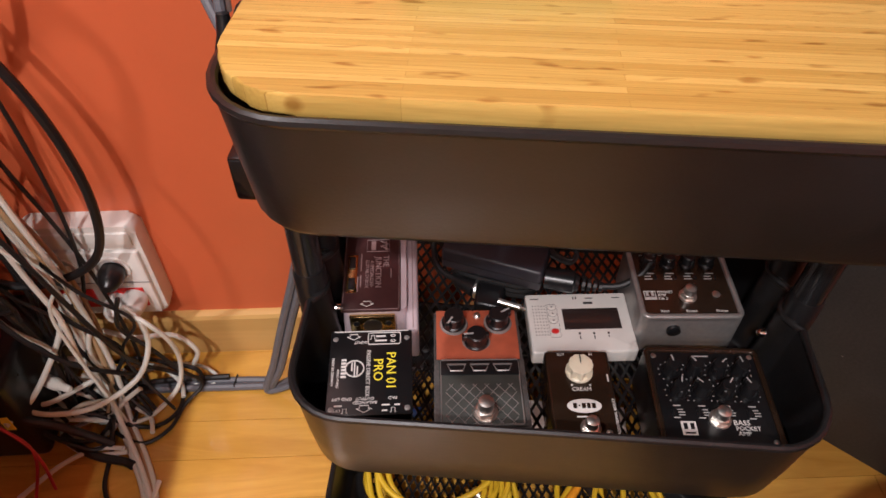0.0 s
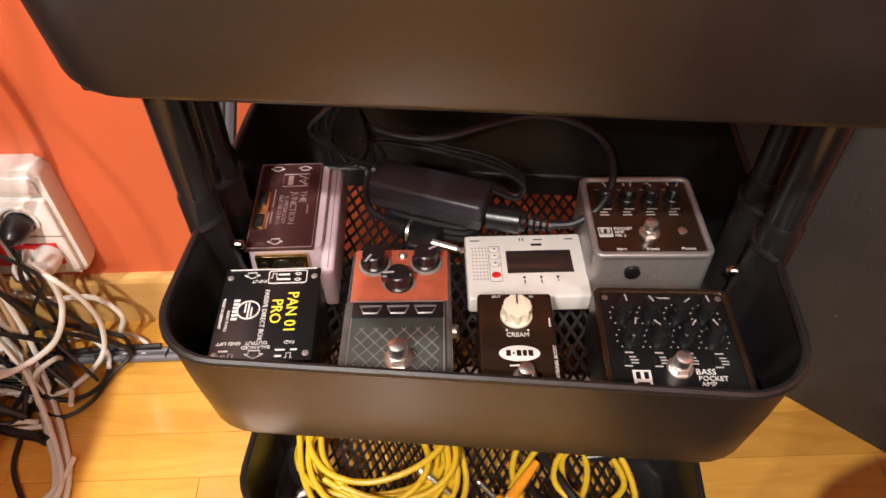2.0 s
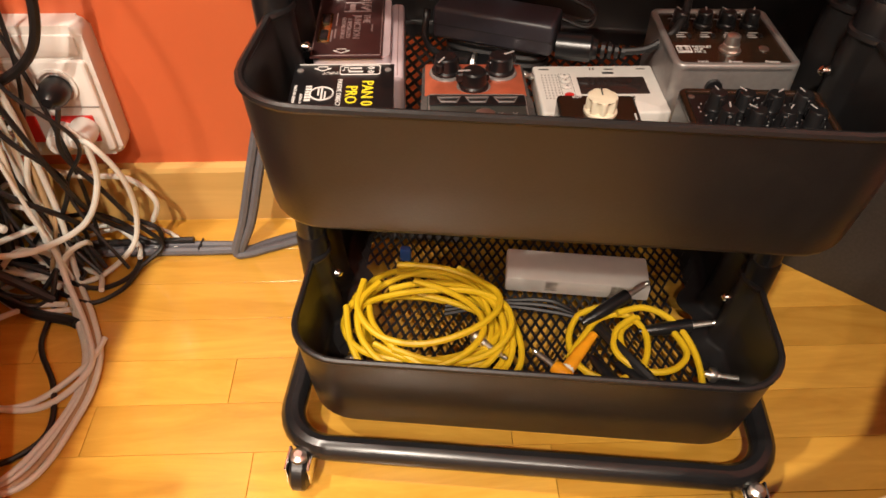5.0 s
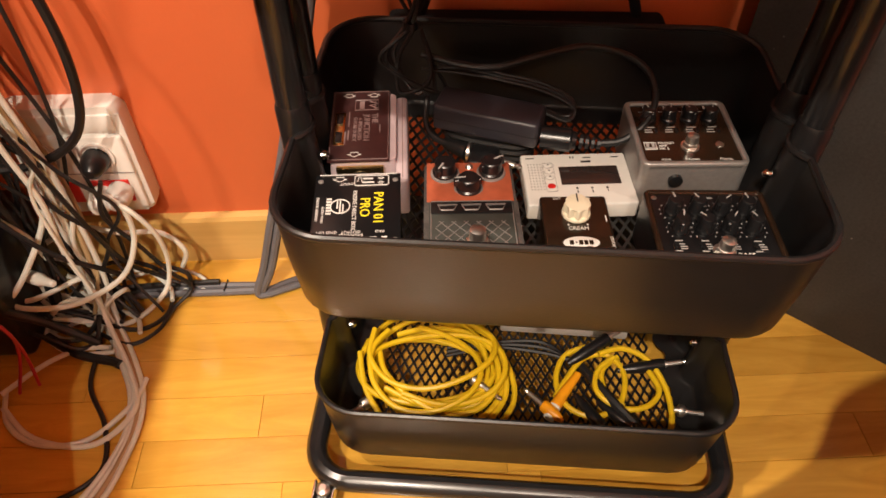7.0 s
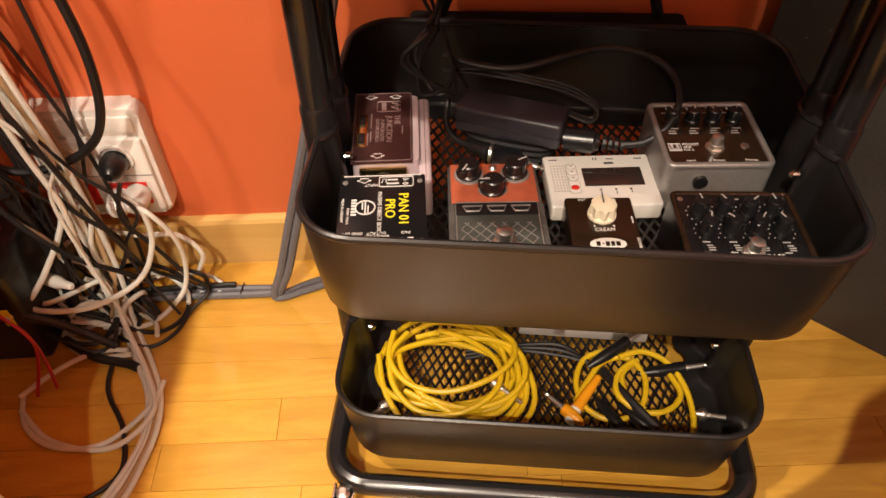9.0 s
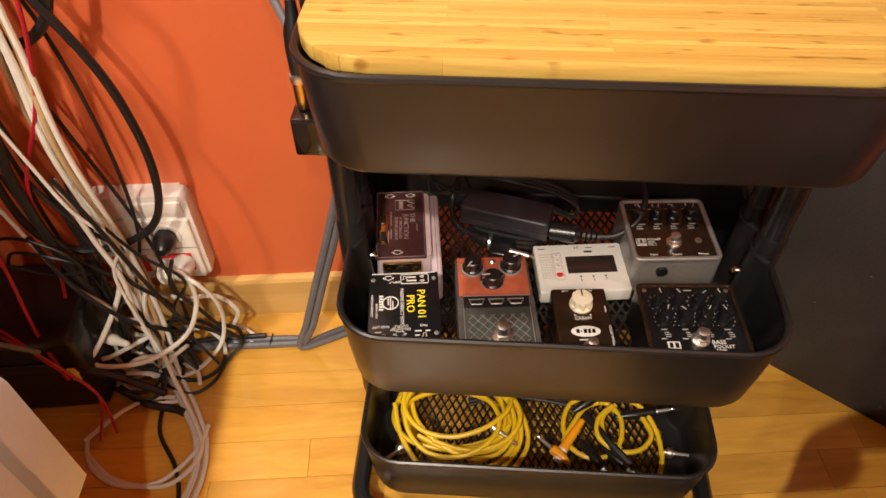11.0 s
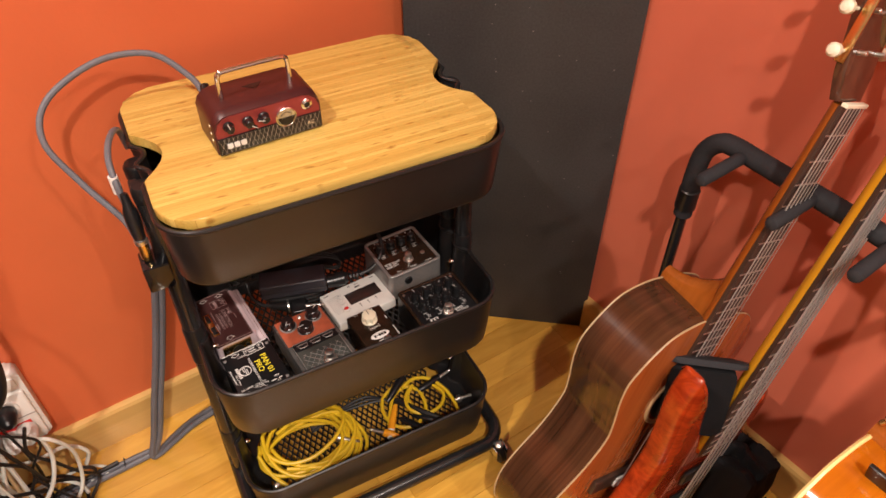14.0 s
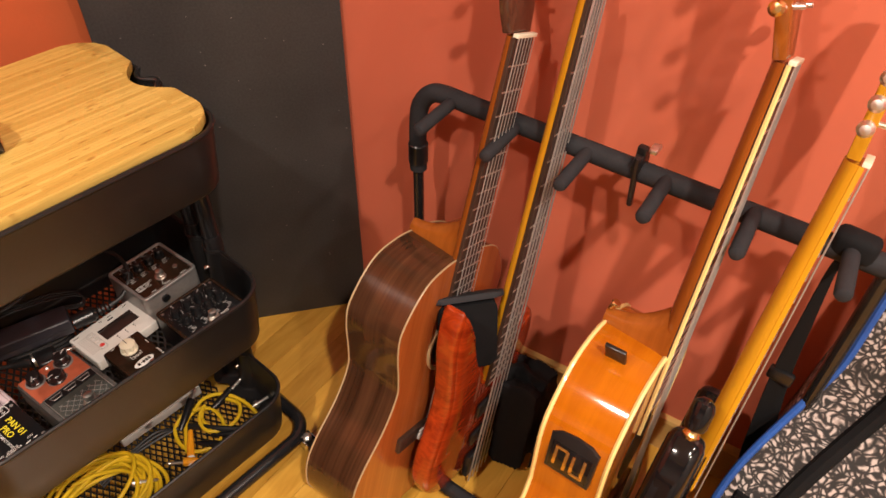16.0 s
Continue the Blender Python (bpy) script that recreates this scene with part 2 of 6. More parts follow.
def bamboo(name):
    """Pressed bamboo: narrow strips of differing tone with fine fibre and darker node marks."""
    m, nt, b = material(name)
    co = coords(nt)
    br = node(nt, "ShaderNodeTexBrick", Scale=1.0, Mortar_Size=0.00012, Mortar_Smooth=0.3, Bias=0.0, Brick_Width=0.31, Row_Height=0.0058)
    br.inputs["Color1"].default_value, br.inputs["Color2"].default_value, br.inputs["Mortar"].default_value = (0.51, 0.335, 0.072, 1), (0.66, 0.47, 0.125, 1), (0.38, 0.22, 0.04, 1)
    br.offset = 0.37
    nt.links.new(co, br.inputs["Vector"])
    fibre = node(nt, "ShaderNodeTexNoise", Scale=1.0, Detail=5.0, Roughness=0.6)
    nt.links.new(coords(nt, (14, 700, 300)), fibre.inputs["Vector"])
    nodes_ = node(nt, "ShaderNodeTexNoise", Scale=1.0, Detail=1.0)
    nt.links.new(coords(nt, (38, 175, 60)), nodes_.inputs["Vector"])
    f1 = ramp(nt, fibre.outputs[0], [(0.3, (0.84, 0.8, 0.74)), (0.65, (1.06, 1.06, 1.06))])
    f2 = ramp(nt, nodes_.outputs[0], [(0.24, (0.62, 0.5, 0.38)), (0.36, (1, 1, 1))])
    mixes = br.outputs["Color"]
    for f in (f1, f2):
        mx = nt.nodes.new("ShaderNodeMix")
        mx.data_type, mx.blend_type = "RGBA", "MULTIPLY"
        mx.inputs[0].default_value = 1.0
        nt.links.new(mixes, mx.inputs[6]), nt.links.new(f, mx.inputs[7])
        mixes = mx.outputs[2]
    nt.links.new(mixes, b.inputs["Base Color"])
    b.inputs["Roughness"].default_value = 0.34
    b.inputs["Coat Weight"].default_value, b.inputs["Coat Roughness"].default_value = 0.1, 0.15
    bump(nt, b, fibre.outputs[0], 0.04, 0.0006)
    return m


M_BAMBOO = bamboo("bamboo")
M_ROSE = wood("rosewood", (0.022, 0.008, 0.005), (0.10, 0.04, 0.023), (150, 3, 150), 0.2, 0.6, 0.0, 0, 0.02)
M_ROSESIDE = wood("rosewood_side", (0.024, 0.010, 0.005), (0.085, 0.037, 0.017), (5, 3.5, 150), 0.13, 0.15, 0.0, 0, 0.02)
M_CEDAR = wood("red_cedar_top", (0.30, 0.07, 0.014), (0.44, 0.12, 0.025), (130, 3, 130), 0.2, 0.7, 0.2, 0, 0.02)
M_NECK = wood("mahogany_neck", (0.20, 0.050, 0.006), (0.32, 0.092, 0.012), (80, 4, 80), 0.16, 0.2, 0.4, 0, 0.02)
M_HONEY = wood("honey_maple", (0.31, 0.072, 0.002), (0.49, 0.142, 0.003), (7, 3.5, 70), 0.07, 0.15, 0.0, 0, 0.005)
M_MAPLE = wood("amber_maple_neck", (0.50, 0.23, 0.008), (0.66, 0.335, 0.014), (60, 4, 60), 0.22, 0.2, 0.4, 0, 0.02)
M_FLAME = wood("red_flame_maple", (0.15, 0.012, 0.003), (0.42, 0.05, 0.007), (9, 42, 30), 0.10, 0.3, 1.6, 0, 0.01)
M_EBONY = wood("ebony_fingerboard", (0.02, 0.011, 0.008), (0.055, 0.03, 0.02), (90, 6, 90), 0.35, 0.1)
M_BINDING = plain("cream_binding", (0.82, 0.62, 0.24), 0.3, 0.0, 0.06, 60, 0.01, 0.5)
M_GLOSSBLK = plain("gloss_black_lacquer", (0.005, 0.005, 0.006), 0.09, 0.0, 0.1, 60, 0.0, 0.0)


def glass_material(name):
    m, nt, b = material(name)
    b.inputs["Base Color"].default_value = (0.95, 0.95, 0.93, 1)
    b.inputs["Roughness"].default_value = 0.04
    b.inputs["Transmission Weight"].default_value = 1.0
    b.inputs["IOR"].default_value = 1.3
    return m


M_CLEAR = glass_material("clear_plastic")


def printed_fabric(name):
    m, nt, b = material(name)
    co = coords(nt)
    d = node(nt, "ShaderNodeTexNoise", Scale=25.0, Detail=2.0)
    nt.links.new(co, d.inputs["Vector"])
    add = nt.nodes.new("ShaderNodeVectorMath")
    add.operation = "MULTIPLY_ADD"
    add.inputs[1].default_value = (0.05, 0.05, 0.05)
    nt.links.new(d.outputs["Color"], add.inputs[0]), nt.links.new(co, add.inputs[2])
    v = node(nt, "ShaderNodeTexVoronoi", Scale=100.0)
    v.feature = "DISTANCE_TO_EDGE"
    nt.links.new(add.outputs[0], v.inputs["Vector"])
    w = node(nt, "ShaderNodeTexNoise", Scale=48.0, Detail=1.0, Distortion=2.5)
    nt.links.new(co, w.inputs["Vector"])
    s = nt.nodes.new("ShaderNodeMath")
    s.operation = "MULTIPLY"
    nt.links.new(v.outputs["Distance"], s.inputs[0]), nt.links.new(w.outputs[0], s.inputs[1])
    r = ramp(nt, s.outputs[0], [(0.04, (0.022, 0.02, 0.02)), (0.09, (0.16, 0.135, 0.125)), (0.15, (0.52, 0.455, 0.425))])
    nt.links.new(r, b.inputs["Base Color"])
    b.inputs["Roughness"].default_value = 0.75
    bump(nt, b, w.outputs[0], 0.15, 0.001)
    return m


M_PRINT = printed_fabric("black_white_printed_fabric")


# ---------------------------------------------------------------- builders
def empty(name, m, label, category, group=""):
    ob = new(name)
    ob.empty_display_size = 0.02
    ob.matrix_world = m
    return tagged(ob, label, category, group)


def finish(bm, name, mat, smooth=30):
    me = bpy.data.meshes.new(name)
    bmesh.ops.recalc_face_normals(bm, faces=bm.faces[:])
    bm.to_mesh(me)
    bm.free()
    me.materials.append(mat)
    if smooth:
        for p in me.polygons:
            p.use_smooth = True
        me.set_sharp_from_angle(angle=radians(smooth))
    return me


def part(name, bm, mat, parent=None, label="", m=None, smooth=30):
    """One mesh object out of a bmesh, under a thing or a part; m: its place in its parent."""
    ob = new(name, finish(bm, name, mat, smooth))
    if parent is not None:
        ob.parent = parent
    if m is not None:
        ob.matrix_local = m
    if label:
        ob["label"] = label
    return ob


def box(sx, sy, sz, c=(0, 0, 0), bevel=0.0, seg=2, bm=None, m=None):
    b = bmesh.new()
    bmesh.ops.create_cube(b, size=1, matrix=Matrix.Translation(c) @ Matrix.Diagonal((sx, sy, sz, 1)))
    if bevel:
        bmesh.ops.bevel(b, geom=b.edges[:], offset=bevel, segments=seg, affect="EDGES", profile=0.5)
    return merge(b, bm, m)


def merge(b, bm, m=None):
    if m is not None:
        b.transform(m)
    if bm is None:
        return b
    me = bpy.data.meshes.new("tmp")
    b.to_mesh(me)
    b.free()
    bm.from_mesh(me)
    bpy.data.meshes.remove(me)
    return bm


def lathe(profile, n=24, bm=None, m=None):
    """A solid of revolution round z from (radius, height) pairs, closed at both ends."""
    b = bmesh.new()
    rings = []
    for r, z in profile:
        rings.append([b.verts.new((r * math.cos(2 * math.pi * i / n), r * math.sin(2 * math.pi * i / n), z)) for i in range(n)])
    for a, c in zip(rings, rings[1:]):
        for i in range(n):
            b.faces.new((a[i], a[(i + 1) % n], c[(i + 1) % n], c[i]))
    b.faces.new(rings[0][::-1]), b.faces.new(rings[-1])
    return merge(b, bm, m)


def spline(pts, per=8, closed=False):
    """A smooth line through control points."""
    p = [Vector(q) for q in pts]
    n = len(p)
    out = []
    for i in range(n if closed else n - 1):
        if closed:
            a, b_, c, d = p[(i - 1) % n], p[i], p[(i + 1) % n], p[(i + 2) % n]
        else:
            a, b_, c, d = p[max(i - 1, 0)], p[i], p[i + 1], p[min(i + 2, n - 1)]
        for k in range(per):
            t = k / per
            out.append(0.5 * ((2 * b_) + (c - a) * t + (2 * a - 5 * b_ + 4 * c - d) * t * t + (3 * b_ - a - 3 * c + d) * t ** 3))
    if not closed:
        out.append(p[-1])
    return out


def sweep(line, r, n=8, closed=False, bm=None, m=None):
    """A tube of radius r (or a list of radii) along a line."""
    b = bmesh.new()
    up = Vector((0, 0, 1))
    rings, count = [], len(line)
    nrm = None
    for i, p in enumerate(line):
        t = (line[(i + 1) % count] - line[i - 1]) if closed else (line[min(i + 1, count - 1)] - line[max(i - 1, 0)])
        t = t.normalized() if t.length > 1e-9 else up
        if nrm is None:
            nrm = t.orthogonal().normalized()
        nrm = (nrm - t * nrm.dot(t))
        nrm = nrm.normalized() if nrm.length > 1e-9 else t.orthogonal().normalized()
        bi = t.cross(nrm)
        rr = r[i] if isinstance(r, (list, tuple)) else r
        rings.append([b.verts.new(p + (nrm * math.cos(2 * math.pi * k / n) + bi * math.sin(2 * math.pi * k / n)) * rr) for k in range(n)])
    pairs = list(zip(rings, rings[1:])) + ([(rings[-1], rings[0])] if closed else [])
    for a, c in pairs:
        for k in range(n):
            b.faces.new((a[k], a[(k + 1) % n], c[(k + 1) % n], c[k]))
    if not closed:
        b.faces.new(rings[0][::-1]), b.faces.new(rings[-1])
    return merge(b, bm, m)


def prism(outline, z0, z1, bevel=0.0, seg=2, bm=None, m=None):
    """A plate with the given (x, y) outline between two heights, its upper and lower edges rounded."""
    b = bmesh.new()
    lo = [b.verts.new((x, y, z0)) for x, y in outline]
    hi = [b.verts.new((x, y, z1)) for x, y in outline]
    b.faces.new(lo[::-1]), b.faces.new(hi)
    n = len(lo)
    for i in range(n):
        b.faces.new((lo[i], lo[(i + 1) % n], hi[(i + 1) % n], hi[i]))
    if bevel:
        es = [e for e in b.edges if (e.verts[0].co.z - e.verts[1].co.z) == 0]
        bmesh.ops.bevel(b, geom=es, offset=bevel, segments=seg, affect="EDGES", profile=0.5)
    return merge(b, bm, m)


def rounded_rect(x0, x1, y0, y1, r, n=6):
    pts = []
    for cx, cy, a in ((x1 - r, y1 - r, 0), (x0 + r, y1 - r, 90), (x0 + r, y0 + r, 180), (x1 - r, y0 + r, 270)):
        for k in range(n + 1):
            t = radians(a + 90 * k / n)
            pts.append((cx + r * math.cos(t), cy + r * math.sin(t)))
    return pts


def lettering(text, size, m, mat, parent, name="lettering", align="CENTER", thick=0.0002):
    """Printed words in the built-in font, standing flat at m (x along the words)."""
    cu = bpy.data.curves.new("words", "FONT")
    cu.body, cu.size, cu.align_x, cu.align_y, cu.extrude, cu.resolution_u = text, size, align, "CENTER", thick, 2
    tmp = bpy.data.objects.new("words", cu)
    scene.collection.objects.link(tmp)
    bpy.context.view_layer.update()
    me = bpy.data.meshes.new_from_object(tmp.evaluated_get(bpy.context.evaluated_depsgraph_get()))
    bpy.data.objects.remove(tmp)
    bpy.data.curves.remove(cu)
    me.name = name
    me.materials.clear()
    me.materials.append(mat)
    ob = new(name, me)
    ob.parent, ob.matrix_local = parent, m
    return ob


def bars(parent, mat, rows, z, name="print_bar"):
    """Small unreadable print: flat bars (x, y, length, height), each one a part."""
    for x, y, l, h in rows:
        part(name, box(l, h, 0.0004, (x, y, z)), mat, parent, smooth=0)


# ---------------------------------------------------------------- room
WALL_TURN = 6.5
NX, NY = -0.46, 0.176


def north(x, out=0.0):
    """A point on the orange wall's face at plan x, moved out into the room."""
    return Vector((x + out * 0.113, NY + 0.1139 * (x - NX) - out * 0.9936, 0))


CORNER = (0.523, 0.288)


def east(d, out=0.0):
    """A point on the guitar wall's face, d metres from the corner."""
    return Vector((CORNER[0] + 0.156 * d - out * 0.988, CORNER[1] - 0.988 * d - out * 0.156, 0))


def wall(name, a, b, mat, height=2.45, thick=0.12, label=""):
    a, b = Vector(a), Vector(b)
    d = b - a
    turn = math.atan2(d.y, d.x)
    bm = box(d.length, thick, height, (d.length / 2, thick / 2, height / 2))
    ob = part(name, bm, mat, None, m=Matrix.Translation((a.x, a.y, 0)) @ Matrix.Rotation(turn, 4, "Z"), smooth=0)
    return tagged(ob, label, "wall", kind="structure")


W_END = north(-2.1)
E_END = east(3.0)
wall("wall_north", W_END, (CORNER[0], CORNER[1], 0), M_WALL, label="orange painted plaster wall with slight roller texture")
wall("wall_east", (CORNER[0], CORNER[1], 0), E_END, M_WALL_EAST, label="orange painted plaster wall behind the guitar rack")
# Unseen south and west walls and ceiling, added to enclose and bounce the light.
wall("wall_south", E_END, (W_END.x + 0.1, E_END.y, 0), M_PLAINWALL, label="unseen plain grey wall added to close the room and bounce light")
wall("wall_west", (W_END.x + 0.1, E_END.y, 0), W_END, M_PLAINWALL, label="unseen plain grey wall added to close the room and bounce light")
tagged(part("ceiling", box(4.6, 4.6, 0.1, (-0.5, -1.4, 2.5)), M_CEIL, smooth=0), "unseen white ceiling added to close the room and bounce light", "ceiling", kind="structure")


def skirting(name, a, b):
    a, b = Vector(a), Vector(b)
    d = b - a
    prof = [(0, 0), (0.014, 0), (0.014, 0.082), (0.011, 0.088), (0.004, 0.09), (0, 0.09)]
    bm = bmesh.new()
    ends = [[bm.verts.new((x, -y, z)) for y, z in prof] for x in (0, d.length)]
    for i in range(len(prof)):
        j = (i + 1) % len(prof)
        bm.faces.new((ends[0][i], ends[0][j], ends[1][j], ends[1][i]))
    bm.faces.new(ends[0]), bm.faces.new(ends[1][::-1])
    ob = part(name, bm, M_SKIRT, None, m=Matrix.Translation((a.x, a.y, 0)) @ Matrix.Rotation(math.atan2(d.y, d.x), 4, "Z"), smooth=0)
    return tagged(ob, "pale beech wooden skirting board along the wall", "skirting", kind="structure")


skirting("baseboard", north(-2.0), north(CORNER[0] - 0.004))
skirting("baseboard", east(0.018), east(2.9))

floor = tagged(part("floor", box(4.6, 4.6, 0.03, (-0.5, -1.4, -0.019)), M_UNDER, smooth=0), "warm beech laminate floor laid in staggered strips", "floor", kind="structure")

# ---------------------------------------------------------------- charcoal board across the corner
PA, PB = Vector((0.242, 0.218, 0)), Vector((0.561, -0.010, 0))
pd = PB - PA
board = part("corner_board", box(pd.length, 0.03, 1.35, (pd.length / 2, 0.015, 0.675), 0.002), M_PANEL, None,
             m=Matrix.Translation((PA.x, PA.y, 0.0)) @ Matrix.Rotation(math.atan2(pd.y, pd.x), 4, "Z"))
tagged(board, "dark charcoal board standing upright across the room corner", "board")

# ---------------------------------------------------------------- utility trolley
BX, BY0, BY1 = 0.226, -0.172, 0.163
YC = -0.004
PX, POLES = 0.2265, (-0.027, 0.024)


def notched(x, y0, y1, r, scoops, n=7, k=30):
    """A rounded rectangle whose two short sides are scooped out; scoops: (place along y, half width, depth)."""
    pts = []
    reach = max(abs(c) + h for c, h, _ in scoops)
    for sx, a0 in ((1, 0), (-1, 180)):
        cy = (y1 - r) if sx > 0 else (y0 + r)
        for i in range(k + 1):
            y = YC + reach * (2 * i / k - 1) * sx
            f = max([d * max(0.0, 1 - ((y - YC - c) / h) ** 2) ** 1.1 for c, h, d in scoops])
            pts.append((sx * (x - f), y))
        for a in (a0, a0 + 90):
            side = sx if a == a0 else -sx
            for i in range(n + 1):
                t = radians(a + 90 * i / n)
                pts.append((side * (x - r) + r * math.cos(t), cy + r * math.sin(t)))
    return pts


def basket_ring(i, z, bx=None, y0=None):
    bx, y0 = bx or BX, y0 or BY0
    return [(px, py, z) for px, py in notched(bx - i, y0 + i, BY1 - i, 0.05 - i * 0.35, tuple((q, 0.022, 0.013) for q in POLES))]


def lattice(x, y0, y1, z):
    """An expanded-metal sheet of upright diamonds."""
    cw, ch = 0.0115, 0.0215
    verts, faces = [], []
    nx, ny = int(2 * x / cw), int((y1 - y0) / (ch / 2))
    for j in range(ny):
        for i in range(nx + 1):
            ax = -x + (i + 0.5 * (j % 2)) * cw
            ay = y0 + j * ch / 2
            for s in (-1, 1):
                bx, by = ax + s * cw / 2, ay + ch / 2
                if max(abs(ax), abs(bx)) > x + 0.003:
                    continue
                if min(abs(ax), abs(bx)) > x - 0.035 and abs((ay + by) / 2 - YC) < 0.055:
                    continue
                d = Vector((bx - ax, by - ay))
                nn = Vector((-d.y, d.x)).normalized() * 0.0014
                k = len(verts)
                for qz in (z - 0.0008, z + 0.0008):
                    verts += [(ax + nn.x, ay + nn.y, qz), (ax - nn.x, ay - nn.y, qz), (bx - nn.x, by - nn.y, qz), (bx + nn.x, by + nn.y, qz)]
                faces += [(k + 4, k + 5, k + 6, k + 7), (k + 3, k + 2, k + 1, k), (k, k + 1, k + 5, k + 4), (k + 2, k + 3, k + 7, k + 6), (k + 1, k + 2, k + 6, k + 5), (k + 3, k, k + 4, k + 7)]
    me = bpy.data.meshes.new("mesh_floor")
    me.from_pydata(verts, [], faces)
    me.materials.append(M_BLACK)
    return me


trolley = empty("utility_trolley", pose(0, 0, 0), "black metal three-tier utility trolley on casters, with mesh-bottomed baskets", "trolley")
MESH = None


def basket(name, z0, z1, bx=None, y0=None):
    bm = bmesh.new()
    f = z0 + 0.0065
    levels = [(0.036, f), (0.0145, f - 0.0005), (0.0120, z0 + 0.0015), (0.0102, z0), (0.0085, z0 + 0.0012), (0.0070, z0 + 0.005), (0.0033, z0 + 0.05), (0.0, z1),
              (0.002, z1), (0.0053, z0 + 0.05), (0.0092, f + 0.006), (0.0118, f + 0.0025), (0.0155, f + 0.0016), (0.036, f + 0.0016)]
    rings = [[bm.verts.new(p) for p in basket_ring(i, z, bx, y0)] for i, z in levels]
    n = len(rings[0])
    for a, b in zip(rings, rings[1:] + rings[:1]):
        for i in range(n):
            bm.faces.new((a[i], a[(i + 1) % n], b[(i + 1) % n], b[i]))
    ob = part(name, bm, M_BLACK, trolley, smooth=50)
    global MESH
    if MESH is None:
        MESH = lattice(BX - 0.026, BY0 + 0.026, BY1 - 0.026, 0.0)
    fl = new("mesh_floor", MESH)
    fl.parent, fl.location = ob, (0, 0, z0 + 0.0082)
    fl["label"] = "black expanded-metal diamond mesh"
    line = [Vector(p) for p in basket_ring(0.001, z1, bx, y0)]
    part("rim", sweep(line, 0.0034, 8, True), M_BLACK, ob, "rolled black rim")
    for sx in (-1, 1):
        for q in POLES[:1]:
            part("cap_nut", lathe([(0.0046, 0), (0.0046, 0.003), (0.004, 0.0055), (0.002, 0.0075), (0.0005, 0.008)], 12,
                                  m=Matrix.Translation((sx * (BX - 0.0185), YC + q, z1 - 0.034)) @ Matrix.Rotation(-sx * math.pi / 2, 4, "Y")), M_CHROME, ob, "small chrome cap nut")
    return ob


TIERS = [("top_basket", 0.617, 0.7085), ("middle_basket", 0.3045, 0.415), ("bottom_basket", 0.043, 0.150)]
basket(*TIERS[0], 0.2255, -0.168)
basket(*TIERS[1])
basket(*TIERS[2])
for sx in (-1, 1):
    for q in POLES:
        px, py = sx * PX, YC + q
        part("pole", lathe([(0.0138, 0.05), (0.0138, 0.69)], 20, m=Matrix.Translation((px, py, 0))), M_TUBE, trolley)
        part("pole_cap", lathe([(0.0141, 0.676), (0.0148, 0.679), (0.0148, 0.694), (0.0122, 0.6985), (0.004, 0.699)], 16, m=Matrix.Translation((px, py, 0))), M_PLASTIC, trolley, "round black plastic cap")
        for _, z0, z1 in TIERS[1:]:
            part("sleeve", lathe([(0.0141, z1 - 0.05), (0.0153, z1 - 0.048), (0.0155, z1 + 0.022), (0.0141, z1 + 0.026)], 16, m=Matrix.Translation((px, py, 0))), M_PLASTIC, trolley, "black plastic sleeve")
loop = [Vector((px, py, 0.044)) for px, py in rounded_rect(-0.234, 0.234, -0.197, 0.185, 0.045, 7)]
part("base_tube", sweep(loop, 0.0125, 12, True), M_TUBE, trolley, "bent black steel base tube")
for sx in (-1, 1):
    for sy in (-1, 1):
        cx, cy = sx * 0.217, (-0.209 if sy < 0 else 0.176)
        c = part("caster", lathe([(0.008, 0.03), (0.008, 0.047), (0.004, 0.05)], 12, m=Matrix.Translation((cx, cy, 0))), M_NICKEL, trolley, "swivel caster with metal fork")
        for k in (-1, 1):
            part("fork", box(0.003, 0.026, 0.026, (cx + k * 0.011, cy, 0.028), 0.001), M_CHROME, c)
        part("wheel", lathe([(0.006, -0.008), (0.018, -0.008), (0.0215, -0.005), (0.0215, 0.005), (0.018, 0.008), (0.006, 0.008)], 20,
                            m=Matrix.Translation((cx, cy, 0.0217)) @ Matrix.Rotation(math.pi / 2, 4, "Y")), M_PLASTIC, c, "black plastic wheel")

# ---------------------------------------------------------------- bamboo lid
lid = part("bamboo_lid", prism(notched(0.222, -0.159, 0.163, 0.052, ((0.0, 0.055, 0.031),), 9, 22), 0.7065, 0.720, 0.002), M_BAMBOO, None, smooth=40)
tagged(lid, "pale bamboo strip-wood lid with scooped hand notches, lying on the trolley", "lid")


# ---------------------------------------------------------------- small hardware
def pointer_knob(parent, x, y, z, r=0.0075, h=0.011, turn=0.0, mat=None, mark=None):
    mat, mark = mat or M_PLASTIC, mark or M_DIMINK
    m = Matrix.Translation((x, y, z)) @ Matrix.Rotation(radians(turn), 4, "Z")
    bm = lathe([(r * 1.15, 0), (r * 1.15, h * 0.2), (r, h * 0.3), (r * 0.92, h * 0.92), (r * 0.8, h)], 18)
    box(r * 0.55, r * 2.5, h * 0.55, (0, r * 0.1, h * 0.62), r * 0.12, 1, bm)
    k = part("knob", bm, mat, parent, m=m)
    part("pointer", box(r * 0.16, r * 0.9, 0.0004, (0, r * 0.75, h * 1.005)), mark, k, smooth=0)
    return k


